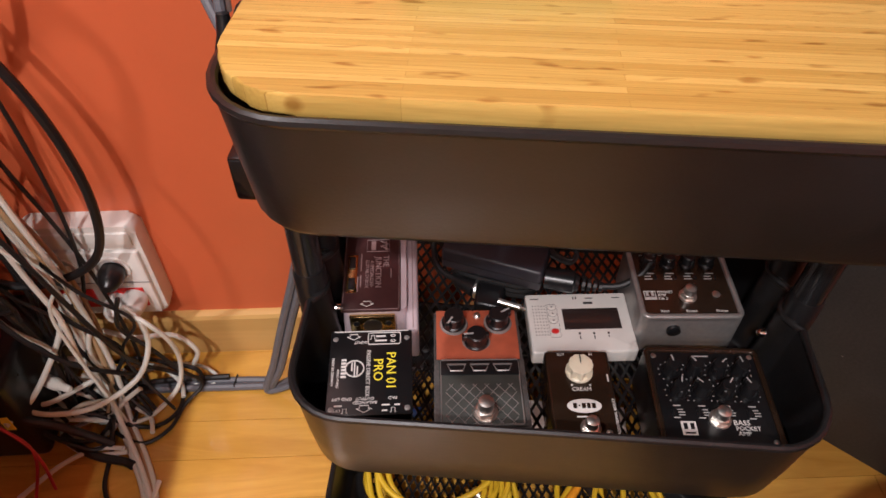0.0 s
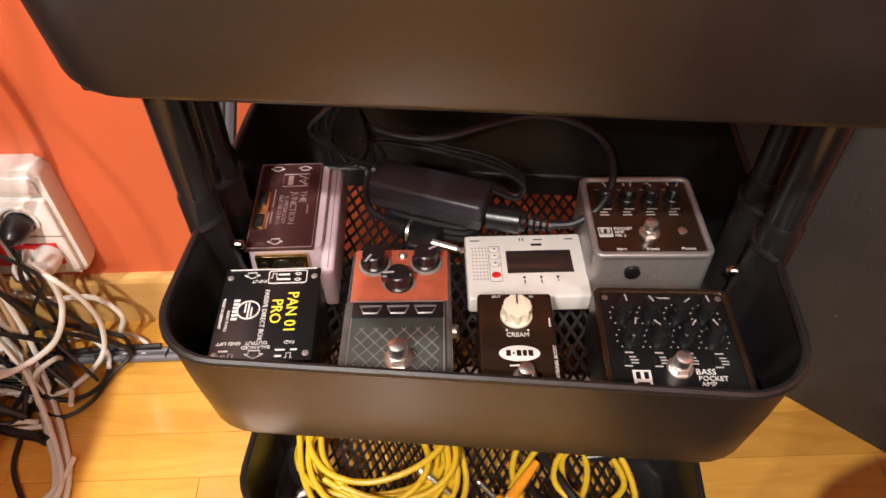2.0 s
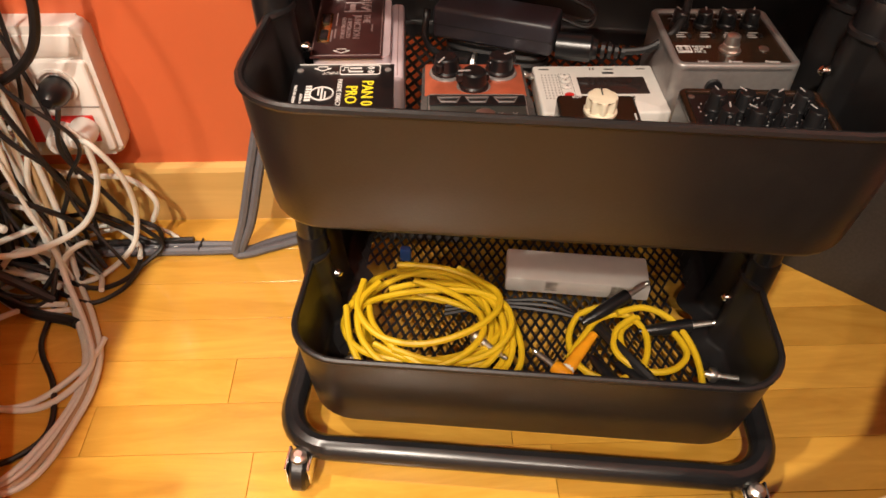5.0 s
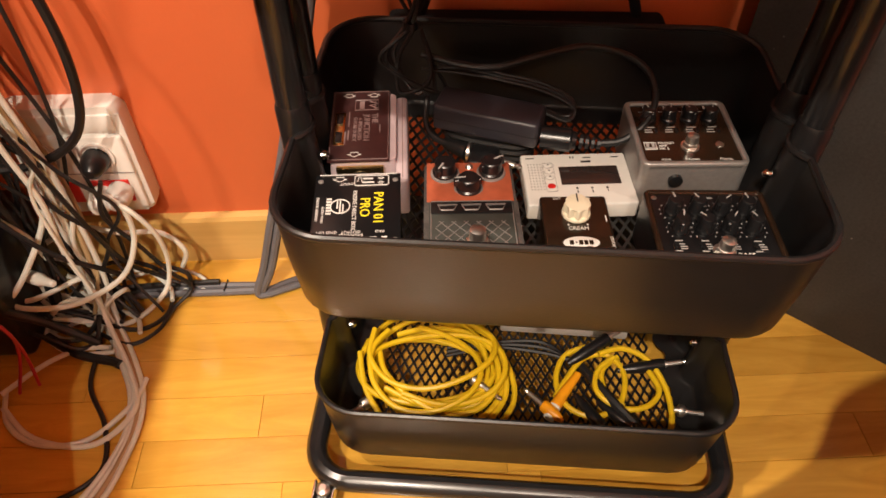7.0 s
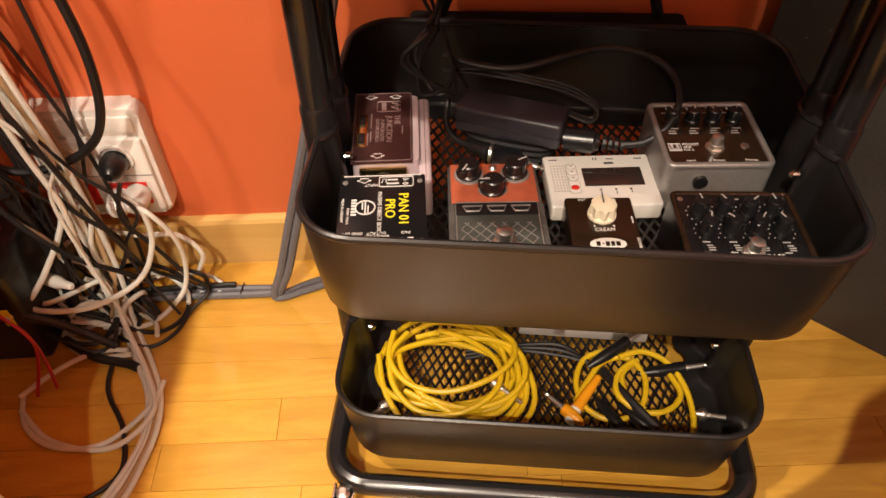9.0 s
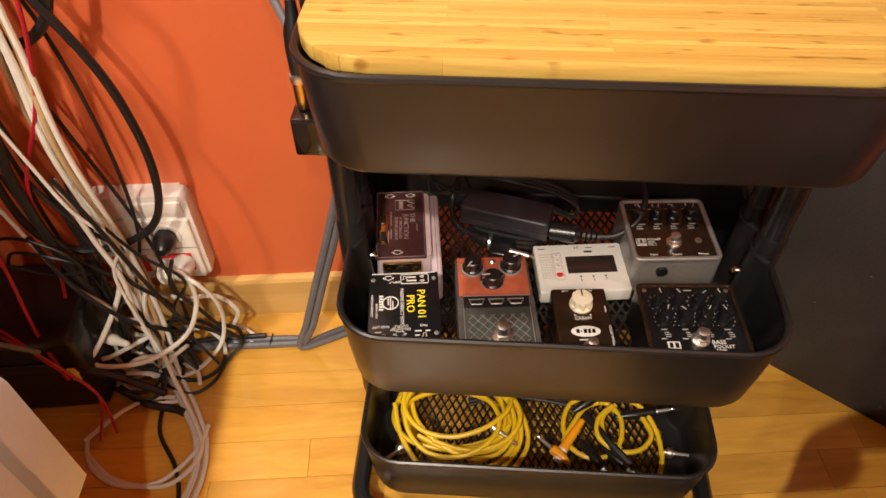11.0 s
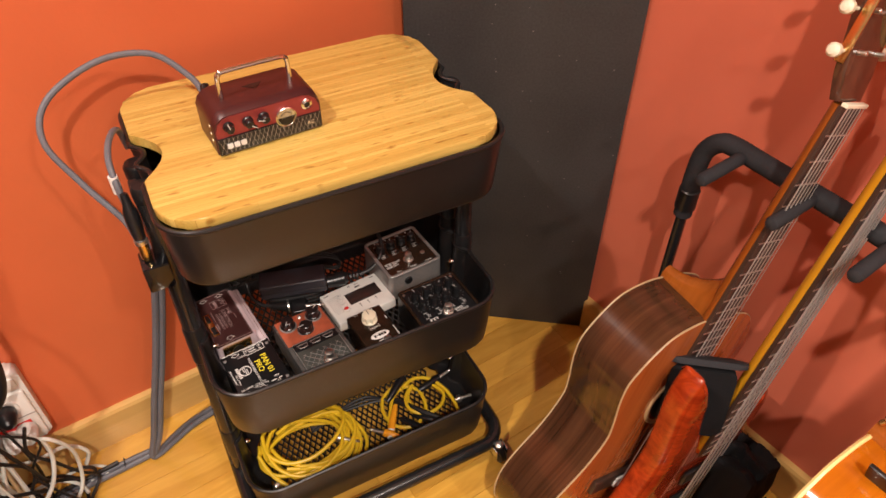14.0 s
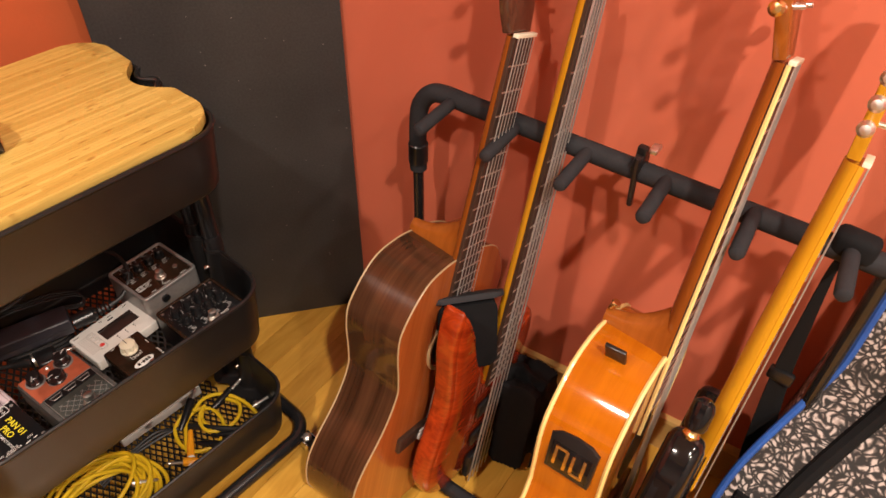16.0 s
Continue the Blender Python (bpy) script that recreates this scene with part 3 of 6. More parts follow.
def footswitch(parent, x, y, z, s=1.0):
    bm = lathe([(0.0085 * s, 0), (0.0085 * s, 0.0016), (0.0062 * s, 0.0018)], 20)
    merge(lathe([(0.0072 * s, 0.0018), (0.0072 * s, 0.0055 * s), (0.0062 * s, 0.006 * s)], 6), bm)
    merge(lathe([(0.0056 * s, 0.006 * s), (0.0056 * s, 0.011 * s), (0.0052 * s, 0.013 * s), (0.003 * s, 0.014 * s)], 18), bm)
    return part("footswitch", bm, M_NICKEL, parent, "round nickel footswitch", Matrix.Translation((x, y, z)))


def screw(parent, x, y, z, mat=None):
    return part("screw", lathe([(0.0026, 0), (0.0026, 0.0006), (0.001, 0.001)], 10), mat or M_NICKEL, parent, m=Matrix.Translation((x, y, z)))


FZ = 0.3138


def turned(x, y, z=0.0, deg=0.0):
    return Matrix.Translation((x, y, z)) @ Matrix.Rotation(radians(deg), 4, "Z")


def stroke(parent, mat, pts, z, r=0.0004, closed=True):
    """A thin printed outline through (x, y) points."""
    return part("print_outline", sweep([Vector((x, y, z)) for x, y in pts], r, 4, closed), mat, parent, smooth=0)


def arrow(parent, x, y, z, s=1.0, up=1):
    """A printed block-arrow outline."""
    stroke(parent, M_INK, [(x + s * px, y + up * s * py) for px, py in ((-0.004, 0.003), (0.004, 0.003), (0.004, 0), (0.007, 0), (0, -0.004), (-0.007, 0), (-0.004, 0))], z)


def lipped(outer, inner, z0, z1, bevel=0.0012):
    """A raised rim between two outlines with equally many points, its upper edges rounded."""
    bm = bmesh.new()
    n = len(outer)

    def level(t, z, drop):
        return [bm.verts.new((ox + (ix - ox) * t, oy + (iy - oy) * t, z - drop)) for (ox, oy), (ix, iy) in zip(outer, inner)]

    rings = [level(0, z0, 0), level(0, z1, bevel), level(0.12, z1, bevel * 0.3), level(0.3, z1, 0), level(0.7, z1, 0), level(0.88, z1, bevel * 0.3), level(1, z1, bevel), level(1, z0, 0)]
    for p, q in zip(rings, rings[1:] + rings[:1]):
        for i in range(n):
            bm.faces.new((p[i], p[(i + 1) % n], q[(i + 1) % n], q[i]))
    return bm


# black direct-injection box with yellow words
di = empty("direct_box", pose(-0.1625, -0.1035, FZ, 0, 0, 6.5), "small black metal direct box with yellow and white print", "audio box", "boxes in the middle basket")
part("body", box(0.073, 0.087, 0.066, (0, 0.001, 0.0335), 0.0015), M_PANBOX, di)
part("lid_plate", box(0.0765, 0.0905, 0.002, (0, 0.0012, 0.0675), 0.0008), M_PANBOX, di)
ZT = 0.0688
lettering("PAN 01", 0.0125, turned(0.0185, 0.001, ZT, -90), M_YINK, di, thick=0.0003)
lettering("PRO", 0.0125, turned(0.0068, 0.002, ZT, -90), M_YINK, di, thick=0.0003)
lettering("PASSIVE DIRECT BOX", 0.0052, turned(-0.0022, -0.001, ZT, -90), M_INK, di)
lettering("MADE IN GERMANY", 0.0033, turned(-0.0345, 0.001, ZT, -90), M_INK, di)
lettering("AUDIO TOOLS", 0.003, turned(-0.0295, -0.006, ZT, -90), M_INK, di)
lettering("BALANCED", 0.0042, turned(-0.004, -0.0315, ZT, 180), M_INK, di)
lettering("OUTPUT", 0.0042, turned(-0.004, -0.0275, ZT, 180), M_INK, di)
lettering("GND LIFT", 0.0042, turned(-0.0245, -0.0275, ZT, 180), M_INK, di)
lettering("PAD", 0.0042, turned(0.0205, -0.0275, ZT, 180), M_INK, di)
lettering("LIFT", 0.0036, turned(-0.0285, -0.039, ZT, 180), M_INK, di)
lettering("INPUT", 0.0042, turned(-0.010, 0.033, ZT, 180), M_INK, di)
ring = [(-0.0145 + 0.0085 * math.cos(t), 0.004 + 0.0085 * math.sin(t)) for t in [2 * math.pi * i / 28 for i in range(28)]]
stroke(di, M_INK, ring, ZT, 0.0007)
arrow(di, -0.0045, -0.0375, ZT, 1.0)
arrow(di, -0.0165, 0.0395, ZT, 0.9)
stroke(di, M_INK, rounded_rect(-0.003, 0.0275, 0.0305, 0.0435, 0.002, 3), ZT, 0.0005)
for x, y in ((0.0205, 0.040), (0.0205, 0.034)):
    arrow(di, x, y, ZT, 0.38, -1)
for x, y in ((0.0015, 0.0385), (0.021, -0.0395), (-0.0215, -0.0395)):
    stroke(di, M_INK, [(x - 0.003, y - 0.0022), (x - 0.0016, y - 0.0022), (x - 0.0016, y + 0.0022), (x + 0.0016, y + 0.0022), (x + 0.0016, y - 0.0022), (x + 0.003, y - 0.0022)], ZT, 0.0004, False)
bars(di, M_INK, [(-0.0145, 0.004, 0.0012, 0.015), (-0.017, 0.006, 0.0012, 0.009), (-0.012, 0.002, 0.0012, 0.009), (0.009, 0.0395, 0.009, 0.0016), (0.009, 0.0345, 0.011, 0.0016),
                 *[(-0.0245, -0.0045 + 0.0036 * i, 0.0046, 0.0022) for i in range(6)],
                 (0.0, 0.0455, 0.07, 0.0009), (-0.0275, -0.0345, 0.007, 0.0014), (0.0145, -0.0345, 0.007, 0.0014), (0.0245, -0.0345, 0.005, 0.0014), (0.0135, -0.040, 0.005, 0.0014)], ZT)
for sx in (-1, 1):
    for sy in (-1, 1):
        screw(di, sx * 0.0335, sy * 0.0375 - 0.0005, ZT - 0.0003, M_CAST)

# mauve die-cast splitter box with a dark plate
junction = empty("junction_box", pose(-0.176, 0.033, FZ, 0, 0, 6.5), "mauve cast-metal guitar junction box with dark printed face plate", "audio box", "boxes in the middle basket")
bm = bmesh.new()
for z, hx0, hx1, hy in ((0.0, -0.036, 0.034, 0.056), (0.054, -0.033, 0.031, 0.0545)):
    for x, y in rounded_rect(hx0, hx1, -hy, hy, 0.006, 4):
        bm.verts.new((x, y, z))
bm.verts.ensure_lookup_table()
n = len(bm.verts) // 2
for i in range(n):
    bm.faces.new((bm.verts[i], bm.verts[(i + 1) % n], bm.verts[n + (i + 1) % n], bm.verts[n + i]))
bm.faces.new(bm.verts[:n][::-1]), bm.faces.new(bm.verts[n:])
part("body", bm, M_MAUVE, junction)
part("side_rail", box(0.0125, 0.136, 0.047, (0.0365, -0.009, 0.024), 0.004, 3), M_MAUVE, junction, "mauve rounded side rail")
part("rail_seam", box(0.0008, 0.128, 0.0008, (0.0372, -0.009, 0.0475), 0.0002), M_JINK, junction)
part("face_plate", box(0.060, 0.115, 0.0025, (-0.005, 0, 0.0552), 0.001), M_JUNC, junction, "dark purple-brown face plate")
ZJ = 0.0567
stroke(junction, M_JINK, rounded_rect(-0.0335, 0.0235, -0.0555, 0.0555, 0.002, 3), ZJ, 0.0004)
lettering("THE", 0.0088, turned(0.0095, 0.009, ZJ, -90), M_JINK, junction)
lettering("JUNCTION", 0.0088, turned(0.0015, -0.006, ZJ, -90), M_JINK, junction)
lettering("A SPECIALIZED", 0.0054, turned(-0.0052, -0.008, ZJ, -90), M_JINK, junction)
lettering("GUITAR DI BOX", 0.0054, turned(-0.0103, -0.008, ZJ, -90), M_JINK, junction)
stroke(junction, M_JINK, [(-0.011, 0.0235), (0.013, 0.0235), (0.013, 0.0405), (-0.011, 0.0405)], ZJ, 0.0005)
stroke(junction, M_JINK, [(0.012, 0.026), (0.004, 0.031), (0.012, 0.034), (0.004, 0.038)], ZJ, 0.0009, False)
bars(junction, M_JINK, [(0.0095, 0.032, 0.0016, 0.013), (-0.004, 0.032, 0.005, 0.013), (-0.0165, 0.008, 0.0012, 0.024), (-0.0165, -0.018, 0.0012, 0.016), (-0.0195, -0.022, 0.0012, 0.02), (0.015, -0.008, 0.001, 0.012)], ZJ)
arrow(junction, -0.009, -0.048, ZJ, 0.95)
arrow(junction, 0.008, 0.049, ZJ, 0.9, -1)
arrow(junction, -0.018, 0.049, ZJ, 0.9)
sw = part("switch_plate", box(0.0105, 0.052, 0.0008, (-0.0255, -0.0075, 0.0568), 0.0003), M_BRASS, junction, "brass switch plate")
for y in (0.0065, -0.0225):
    part("slider", box(0.0065, 0.0155, 0.0022, (-0.0255, y, 0.0578), 0.0005), M_PLASTIC, sw)
xl = part("output_socket", box(0.046, 0.005, 0.030, (-0.004, -0.0575, 0.034), 0.001), M_BRASS, junction, "brass plated output socket plate")
part("socket_hole", lathe([(0.0095, -0.0005), (0.0095, 0.001)], 20, m=Matrix.Translation((-0.004, -0.0602, 0.036)) @ Matrix.Rotation(math.pi / 2, 4, "X")), M_PLASTIC, xl)
for x in (-0.02, 0.012):
    part("screw", lathe([(0.003, -0.0005), (0.003, 0.001)], 12, m=Matrix.Translation((x, -0.0602, 0.040)) @ Matrix.Rotation(math.pi / 2, 4, "X")), M_PLASTIC, xl)

# copper-coloured stomp pedal with a grey rubber tread
pedal = empty("tread_pedal", pose(-0.0635, -0.082, FZ, 0, 0, 5), "worn copper stomp pedal with black knobs and grey rubber tread", "effects pedal", "boxes in the middle basket")
side = [(0.078, 0.0), (0.078, 0.040), (0.074, 0.0435), (0.009, 0.0495), (0.009, 0.056), (-0.066, 0.063), (-0.0705, 0.060), (-0.0705, 0.0)]
bm = bmesh.new()
cols = [[bm.verts.new((x, y, z)) for y, z in side] for x in (-0.0425, 0.0425)]
for i in range(len(side)):
    j = (i + 1) % len(side)
    bm.faces.new((cols[0][i], cols[0][j], cols[1][j], cols[1][i]))
bm.faces.new(cols[0]), bm.faces.new(cols[1][::-1])
bmesh.ops.bevel(bm, geom=bm.edges[:], offset=0.0014, segments=2, affect="EDGES")
part("body", bm, M_DARKCAST, pedal, "scuffed dark grey cast body")
part("face_plate", box(0.080, 0.066, 0.0012, m=Matrix.Translation((0, 0.0425, 0.0472)) @ Matrix.Rotation(radians(-5.3), 4, "X"), bevel=0.0005), M_SALMON, pedal, "worn copper-painted control plate")
tm = Matrix.Translation((0, -0.030, 0.0603)) @ Matrix.Rotation(radians(-5.3), 4, "X")
tread = part("tread", box(0.0755, 0.074, 0.0022, bevel=0.0008), M_TREAD, pedal, "grey diamond-ribbed rubber tread", tm)
bm = bmesh.new()
for k in range(-6, 7):
    for s in (-1, 1):
        xa, xb = k * 0.0108 - s * 0.018, k * 0.0108 + s * 0.018
        steps = [Vector((xa + (xb - xa) * i / 24, -0.035 + 0.043 * i / 24)) for i in range(25)]
        ins = [p for p in steps if abs(p.x) < 0.0325]
        if len(ins) > 1:
            sweep([Vector((p.x, p.y, 0.0013)) for p in (ins[0], ins[-1])], 0.0005, 4, bm=bm)
part("rib_pattern", bm, M_CAST, tread, "raised grey diamond ribs")
part("badge", box(0.0725, 0.0165, 0.0012, (0, 0.0265, 0.0014), 0.0004), M_PLASTIC, tread, "dark name strip")
for x0 in (-0.0215, 0.0, 0.0215):
    stroke(tread, M_CAST, [(x0 - 0.0088, 0.0300), (x0 + 0.0088, 0.0300), (x0 + 0.0055, 0.0226), (x0 - 0.0055, 0.0226)], 0.0022, 0.0010)
stroke(tread, M_CAST, rounded_rect(-0.0362, 0.0362, -0.0355, 0.036, 0.002, 3), 0.0012, 0.0008)
footswitch(tread, 0.0025, -0.023, 0.001, 1.3)
for x, y, r, tn in ((-0.0225, 0.056, 0.0105, 150), (0.0215, 0.057, 0.0105, -60), (-0.001, 0.0335, 0.0105, 95)):
    part("knob_base", lathe([(r * 1.35, 0), (r * 1.3, 0.0012), (r * 1.1, 0.002)], 20, m=Matrix.Translation((x, y, 0.0478))), M_CAST, pedal, "worn silver knob base")
    pointer_knob(pedal, x, y, 0.0485, r, 0.015, tn)
part("status_lamp", lathe([(0.004, 0), (0.004, 0.001), (0.0026, 0.003), (0.0005, 0.004)], 12, m=Matrix.Translation((0.001, 0.067, 0.0458))), M_NICKEL, pedal)
part("input_jack", lathe([(0.006, 0), (0.006, 0.004), (0.004, 0.006)], 12, m=Matrix.Translation((0.0425, 0.0, 0.026)) @ Matrix.Rotation(math.pi / 2, 4, "Y")), M_NICKEL, pedal)

# brown pedal with a cream knob
cream = empty("cream_knob_pedal", pose(0.0325, -0.1015, FZ, 0, 0, 4.5), "dark brown drive pedal with cream knob and white oval badge", "effects pedal", "boxes in the middle basket")
part("body", box(0.061, 0.098, 0.0495, (0, 0, 0.02475), 0.003, 3), M_BROWN, cream)
star = [((0.0108 + 0.0013 * math.cos(8 * t)) * math.cos(t), (0.0108 + 0.0013 * math.cos(8 * t)) * math.sin(t)) for t in [2 * math.pi * i / 64 for i in range(64)]]
k = part("knob", prism(star, 0.0, 0.0135, 0.0018), M_CREAM, cream, "fluted cream knob", Matrix.Translation((0.0, 0.025, 0.0495)))
part("skirt", lathe([(0.0128, 0), (0.0128, 0.002), (0.0115, 0.003)], 28), M_CREAM, k)
part("pointer", box(0.0011, 0.010, 0.0004, (0, 0.006, 0.0141)), M_PLASTIC, k, smooth=0)
lettering("CREAM", 0.0056, turned(0, 0.006, 0.0497, 0), M_INK, cream, thick=0.0003)
lettering("OUT", 0.0036, turned(-0.015, 0.0445, 0.0497, 0), M_INK, cream)
lettering("IN", 0.0036, turned(0.0135, 0.0445, 0.0497, 0), M_INK, cream)
lettering("ADDITIONAL BOOST", 0.0038, turned(0.0275, -0.022, 0.0497, 90), M_INK, cream)
oval = part("oval_badge", prism([(0.0158 * math.cos(2 * math.pi * i / 28), 0.0072 * math.sin(2 * math.pi * i / 28)) for i in range(28)], 0.0496, 0.0501, m=Matrix.Translation((0, -0.0115, 0))), M_INK, cream, "white oval badge")
bars(oval, M_BROWN, [(-0.0085, -0.0115, 0.0035, 0.0052), (-0.0045, -0.0115, 0.0015, 0.0015), (-0.0005, -0.0115, 0.0036, 0.0052), (0.004, -0.0115, 0.0032, 0.0052), (0.0085, -0.0115, 0.0036, 0.0052)], 0.0503)
bars(cream, M_INK, [(0.0, -0.0225, 0.016, 0.0014), (0.026, 0.018, 0.0012, 0.008), (-0.0085, 0.0105, 0.0016, 0.0016), (0.0085, 0.0105, 0.0016, 0.0016)], 0.0498)
footswitch(cream, 0.0025, -0.034, 0.0495, 1.1)
part("status_lamp", lathe([(0.003, 0), (0.003, 0.001), (0.0005, 0.003)], 10, m=Matrix.Translation((0.0185, -0.039, 0.0495))), M_NICKEL, cream)

# white tuner lying flat
tuner = empty("electronic_tuner", pose(0.041, 0.0055, FZ + 0.0105, 0, 0, 6), "white plastic electronic tuner with dark display and red button", "tuner", "boxes in the middle basket")
part("body", prism(rounded_rect(-0.0545, 0.0545, -0.0385, 0.0385, 0.003, 4), -0.0095, 0.010, 0.0022, 3), M_WHITE, tuner)
part("display", box(0.0600, 0.0270, 0.0012, (0.0125, 0.0035, 0.0102), 0.0004), M_LCD, tuner, "dark glossy display")
stroke(tuner, M_PLASTIC, rounded_rect(-0.0335, -0.0225, -0.0195, 0.0235, 0.002, 3), 0.0101, 0.0002)
for y, mat_, lab in ((0.019, M_WHITE, ""), (0.0105, M_WHITE, ""), (0.0015, M_WHITE, ""), (-0.012, M_RED, "red power button")):
    b_ = part("button", prism([(0.0042 * math.cos(2 * math.pi * i / 18), 0.0031 * math.sin(2 * math.pi * i / 18)) for i in range(18)], 0.0, 0.0018, 0.0005, m=Matrix.Translation((-0.028, y, 0.0098))), mat_, tuner, lab)
    if mat_ is M_WHITE:
        part("button_mark", box(0.002, 0.001, 0.0004, (-0.028, y, 0.0118)), M_PLASTIC, b_, smooth=0)
        stroke(b_, M_CAST, [(-0.028 + 0.0046 * math.cos(2 * math.pi * i / 16), y + 0.0034 * math.sin(2 * math.pi * i / 16)) for i in range(16)], 0.0101, 0.0003)
bm = bmesh.new()
for i in range(5):
    for j in range(10):
        box(0.0013, 0.0013, 0.0004, (-0.0480 + i * 0.0031, 0.0215 - j * 0.0042, 0.0102), bm=bm)
part("speaker_holes", bm, M_CAST, tuner, smooth=0)
bars(tuner, M_PLASTIC, [(-0.003, -0.0155, 0.0022, 0.0022), (0.012, -0.0155, 0.0022, 0.0022), (0.027, -0.0155, 0.0022, 0.0022), (-0.003, -0.0205, 0.001, 0.004), (0.012, -0.0205, 0.001, 0.004), (0.027, -0.0195, 0.001, 0.002),
                        (0.012, 0.0245, 0.010, 0.0026), (-0.003, 0.0315, 0.0012, 0.003), (0.0, 0.0315, 0.0012, 0.003), (0.014, 0.031, 0.008, 0.001), (0.043, 0.031, 0.008, 0.001), (-0.045, 0.031, 0.009, 0.001)], 0.0103)

# silver headphone amplifier
hp = empty("headphone_amplifier", pose(0.1445, 0.0435, FZ, 0, 0, 4.5), "grey cast-aluminium headphone amplifier with dark face and four knobs", "amplifier", "boxes in the middle basket")
part("body", prism(rounded_rect(-0.0525, 0.0525, -0.0515, 0.0515, 0.009, 6), 0.0, 0.0525, 0.002), M_CAST, hp)
part("rim", lipped(rounded_rect(-0.0525, 0.0525, -0.0515, 0.0515, 0.009, 6), rounded_rect(-0.0465, 0.0465, -0.0455, 0.0455, 0.004, 6), 0.050, 0.0558, 0.0018), M_CAST, hp, "rounded cast rim", smooth=50)
part("face_plate", prism(rounded_rect(-0.0466, 0.0466, -0.0456, 0.0456, 0.004, 4), 0.0522, 0.0532), M_BROWN, hp, "dark brown printed face plate")
ZH = 0.0534
for i in range(4):
    pointer_knob(hp, -0.032 + i * 0.0208, 0.0215, 0.0532, 0.0072, 0.014, (20, -15, 30, -25)[i])
footswitch(hp, 0.0005, -0.0225, 0.0532, 1.08)
lettering("POCKET", 0.0044, turned(-0.0300, -0.0170, ZH, 0), M_INK, hp, align="LEFT")
lettering("AMP", 0.0044, turned(-0.0300, -0.0212, ZH, 0), M_INK, hp, align="LEFT")
lettering("MK 2", 0.0044, turned(-0.0300, -0.0254, ZH, 0), M_INK, hp, align="LEFT")
lettering("Input", 0.0042, turned(-0.027, -0.0415, ZH, 0), M_INK, hp)
lettering("Bypass", 0.0042, turned(0.0, -0.0415, ZH, 0), M_INK, hp)
lettering("Phones", 0.0042, turned(0.031, -0.0415, ZH, 0), M_INK, hp)
stroke(hp, M_INK, [(-0.0435, -0.0265), (-0.0320, -0.0265), (-0.0320, -0.0160), (-0.0435, -0.0160)], ZH, 0.0006)
bars(hp, M_DIMINK, [(-0.0377, -0.0245, 0.010, 0.0025), (-0.0405, -0.0195, 0.0028, 0.005), (-0.0350, -0.0195, 0.0028, 0.005)] + [(-0.032 + i * 0.0208, 0.0415, 0.002, 0.0045) for i in range(4)] +
     [(-0.037 + i * 0.0208, 0.0345, 0.004, 0.001) for i in range(4)] + [(-0.032 + i * 0.0208, 0.0085, 0.009, 0.0012) for i in range(4)] + [(-0.035 + i * 0.0208, 0.0045, 0.007, 0.0011) for i in range(4)] + [(-0.035 + i * 0.0208, 0.0008, 0.008, 0.0011) for i in range(4)], ZH)
for i in range(4):
    part("slide_switch", box(0.0026, 0.005, 0.0022, (-0.0275 + i * 0.0208, 0.0025, 0.0538), 0.0004), M_PLASTIC, hp)
part("phones_jack", lathe([(0.0042, 0), (0.0042, 0.0012), (0.0026, 0.0014)], 14, m=Matrix.Translation((0.0305, -0.020, 0.0530))), M_NICKEL, hp)
part("side_jack", lathe([(0.007, 0), (0.007, 0.004), (0.0045, 0.005)], 14, m=Matrix.Translation((-0.017, -0.0513, 0.036)) @ Matrix.Rotation(math.pi / 2, 4, "X")), M_PLASTIC, hp)

# black bass amplifier pedal with eight knobs
bp = empty("bass_amplifier_pedal", pose(0.1495, -0.0965, FZ, 0, 0, 3), "black bass amplifier pedal with eight black knobs and white print", "effects pedal", "boxes in the middle basket")
part("body", prism(rounded_rect(-0.0545, 0.0545, -0.054, 0.053, 0.007, 6), 0.0, 0.0525, 0.002), M_PANBOX, bp)
part("rim", lipped(rounded_rect(-0.0545, 0.0545, -0.054, 0.053, 0.007, 6), rounded_rect(-0.0490, 0.0490, -0.0490, 0.0475, 0.003, 6), 0.050, 0.0558, 0.0018), M_BROWN, bp, "dark lacquered rim", smooth=50)
part("face_plate", prism(rounded_rect(-0.0491, 0.0491, -0.0491, 0.0476, 0.003, 4), 0.0522, 0.0532), M_PANBOX, bp)
ZB = 0.0534
for j in range(2):
    for i in range(4):
        kx, ky = -0.0325 + i * 0.0212 + 0.002 * j, 0.0255 - j * 0.0225
        pointer_knob(bp, kx, ky, 0.0532, 0.0070, 0.016, (10, 28, -50, 12, -12, 45, -35, 25)[i + 4 * j])
        bars(bp, M_DIMINK, [(kx + 0.0112 * math.cos(t), ky + 0.0112 * math.sin(t), 0.0010, 0.0010) for t in [radians(-45 + 30 * q) for q in range(10)]], ZB, "tick_mark")
footswitch(bp, 0.0015, -0.0235, 0.0532, 1.15)
lettering("BASS", 0.0070, turned(0.0125, -0.0268, ZB, 0), M_INK, bp, align="LEFT", thick=0.0003)
lettering("POCKET", 0.0058, turned(0.0135, -0.0324, ZB, 0), M_INK, bp, align="LEFT", thick=0.0003)
lettering("AMP", 0.0058, turned(0.0145, -0.0374, ZB, 0), M_INK, bp, align="LEFT", thick=0.0003)
logo = part("logo_plate", box(0.0135, 0.0135, 0.0005, (-0.0275, -0.0328, ZB), 0.0001), M_INK, bp, "small white logo plate", smooth=0)
bars(logo, M_PANBOX, [(-0.0305, -0.0308, 0.0034, 0.006), (-0.0245, -0.0308, 0.0034, 0.006), (-0.0275, -0.0375, 0.009, 0.0016)], ZB + 0.0004)
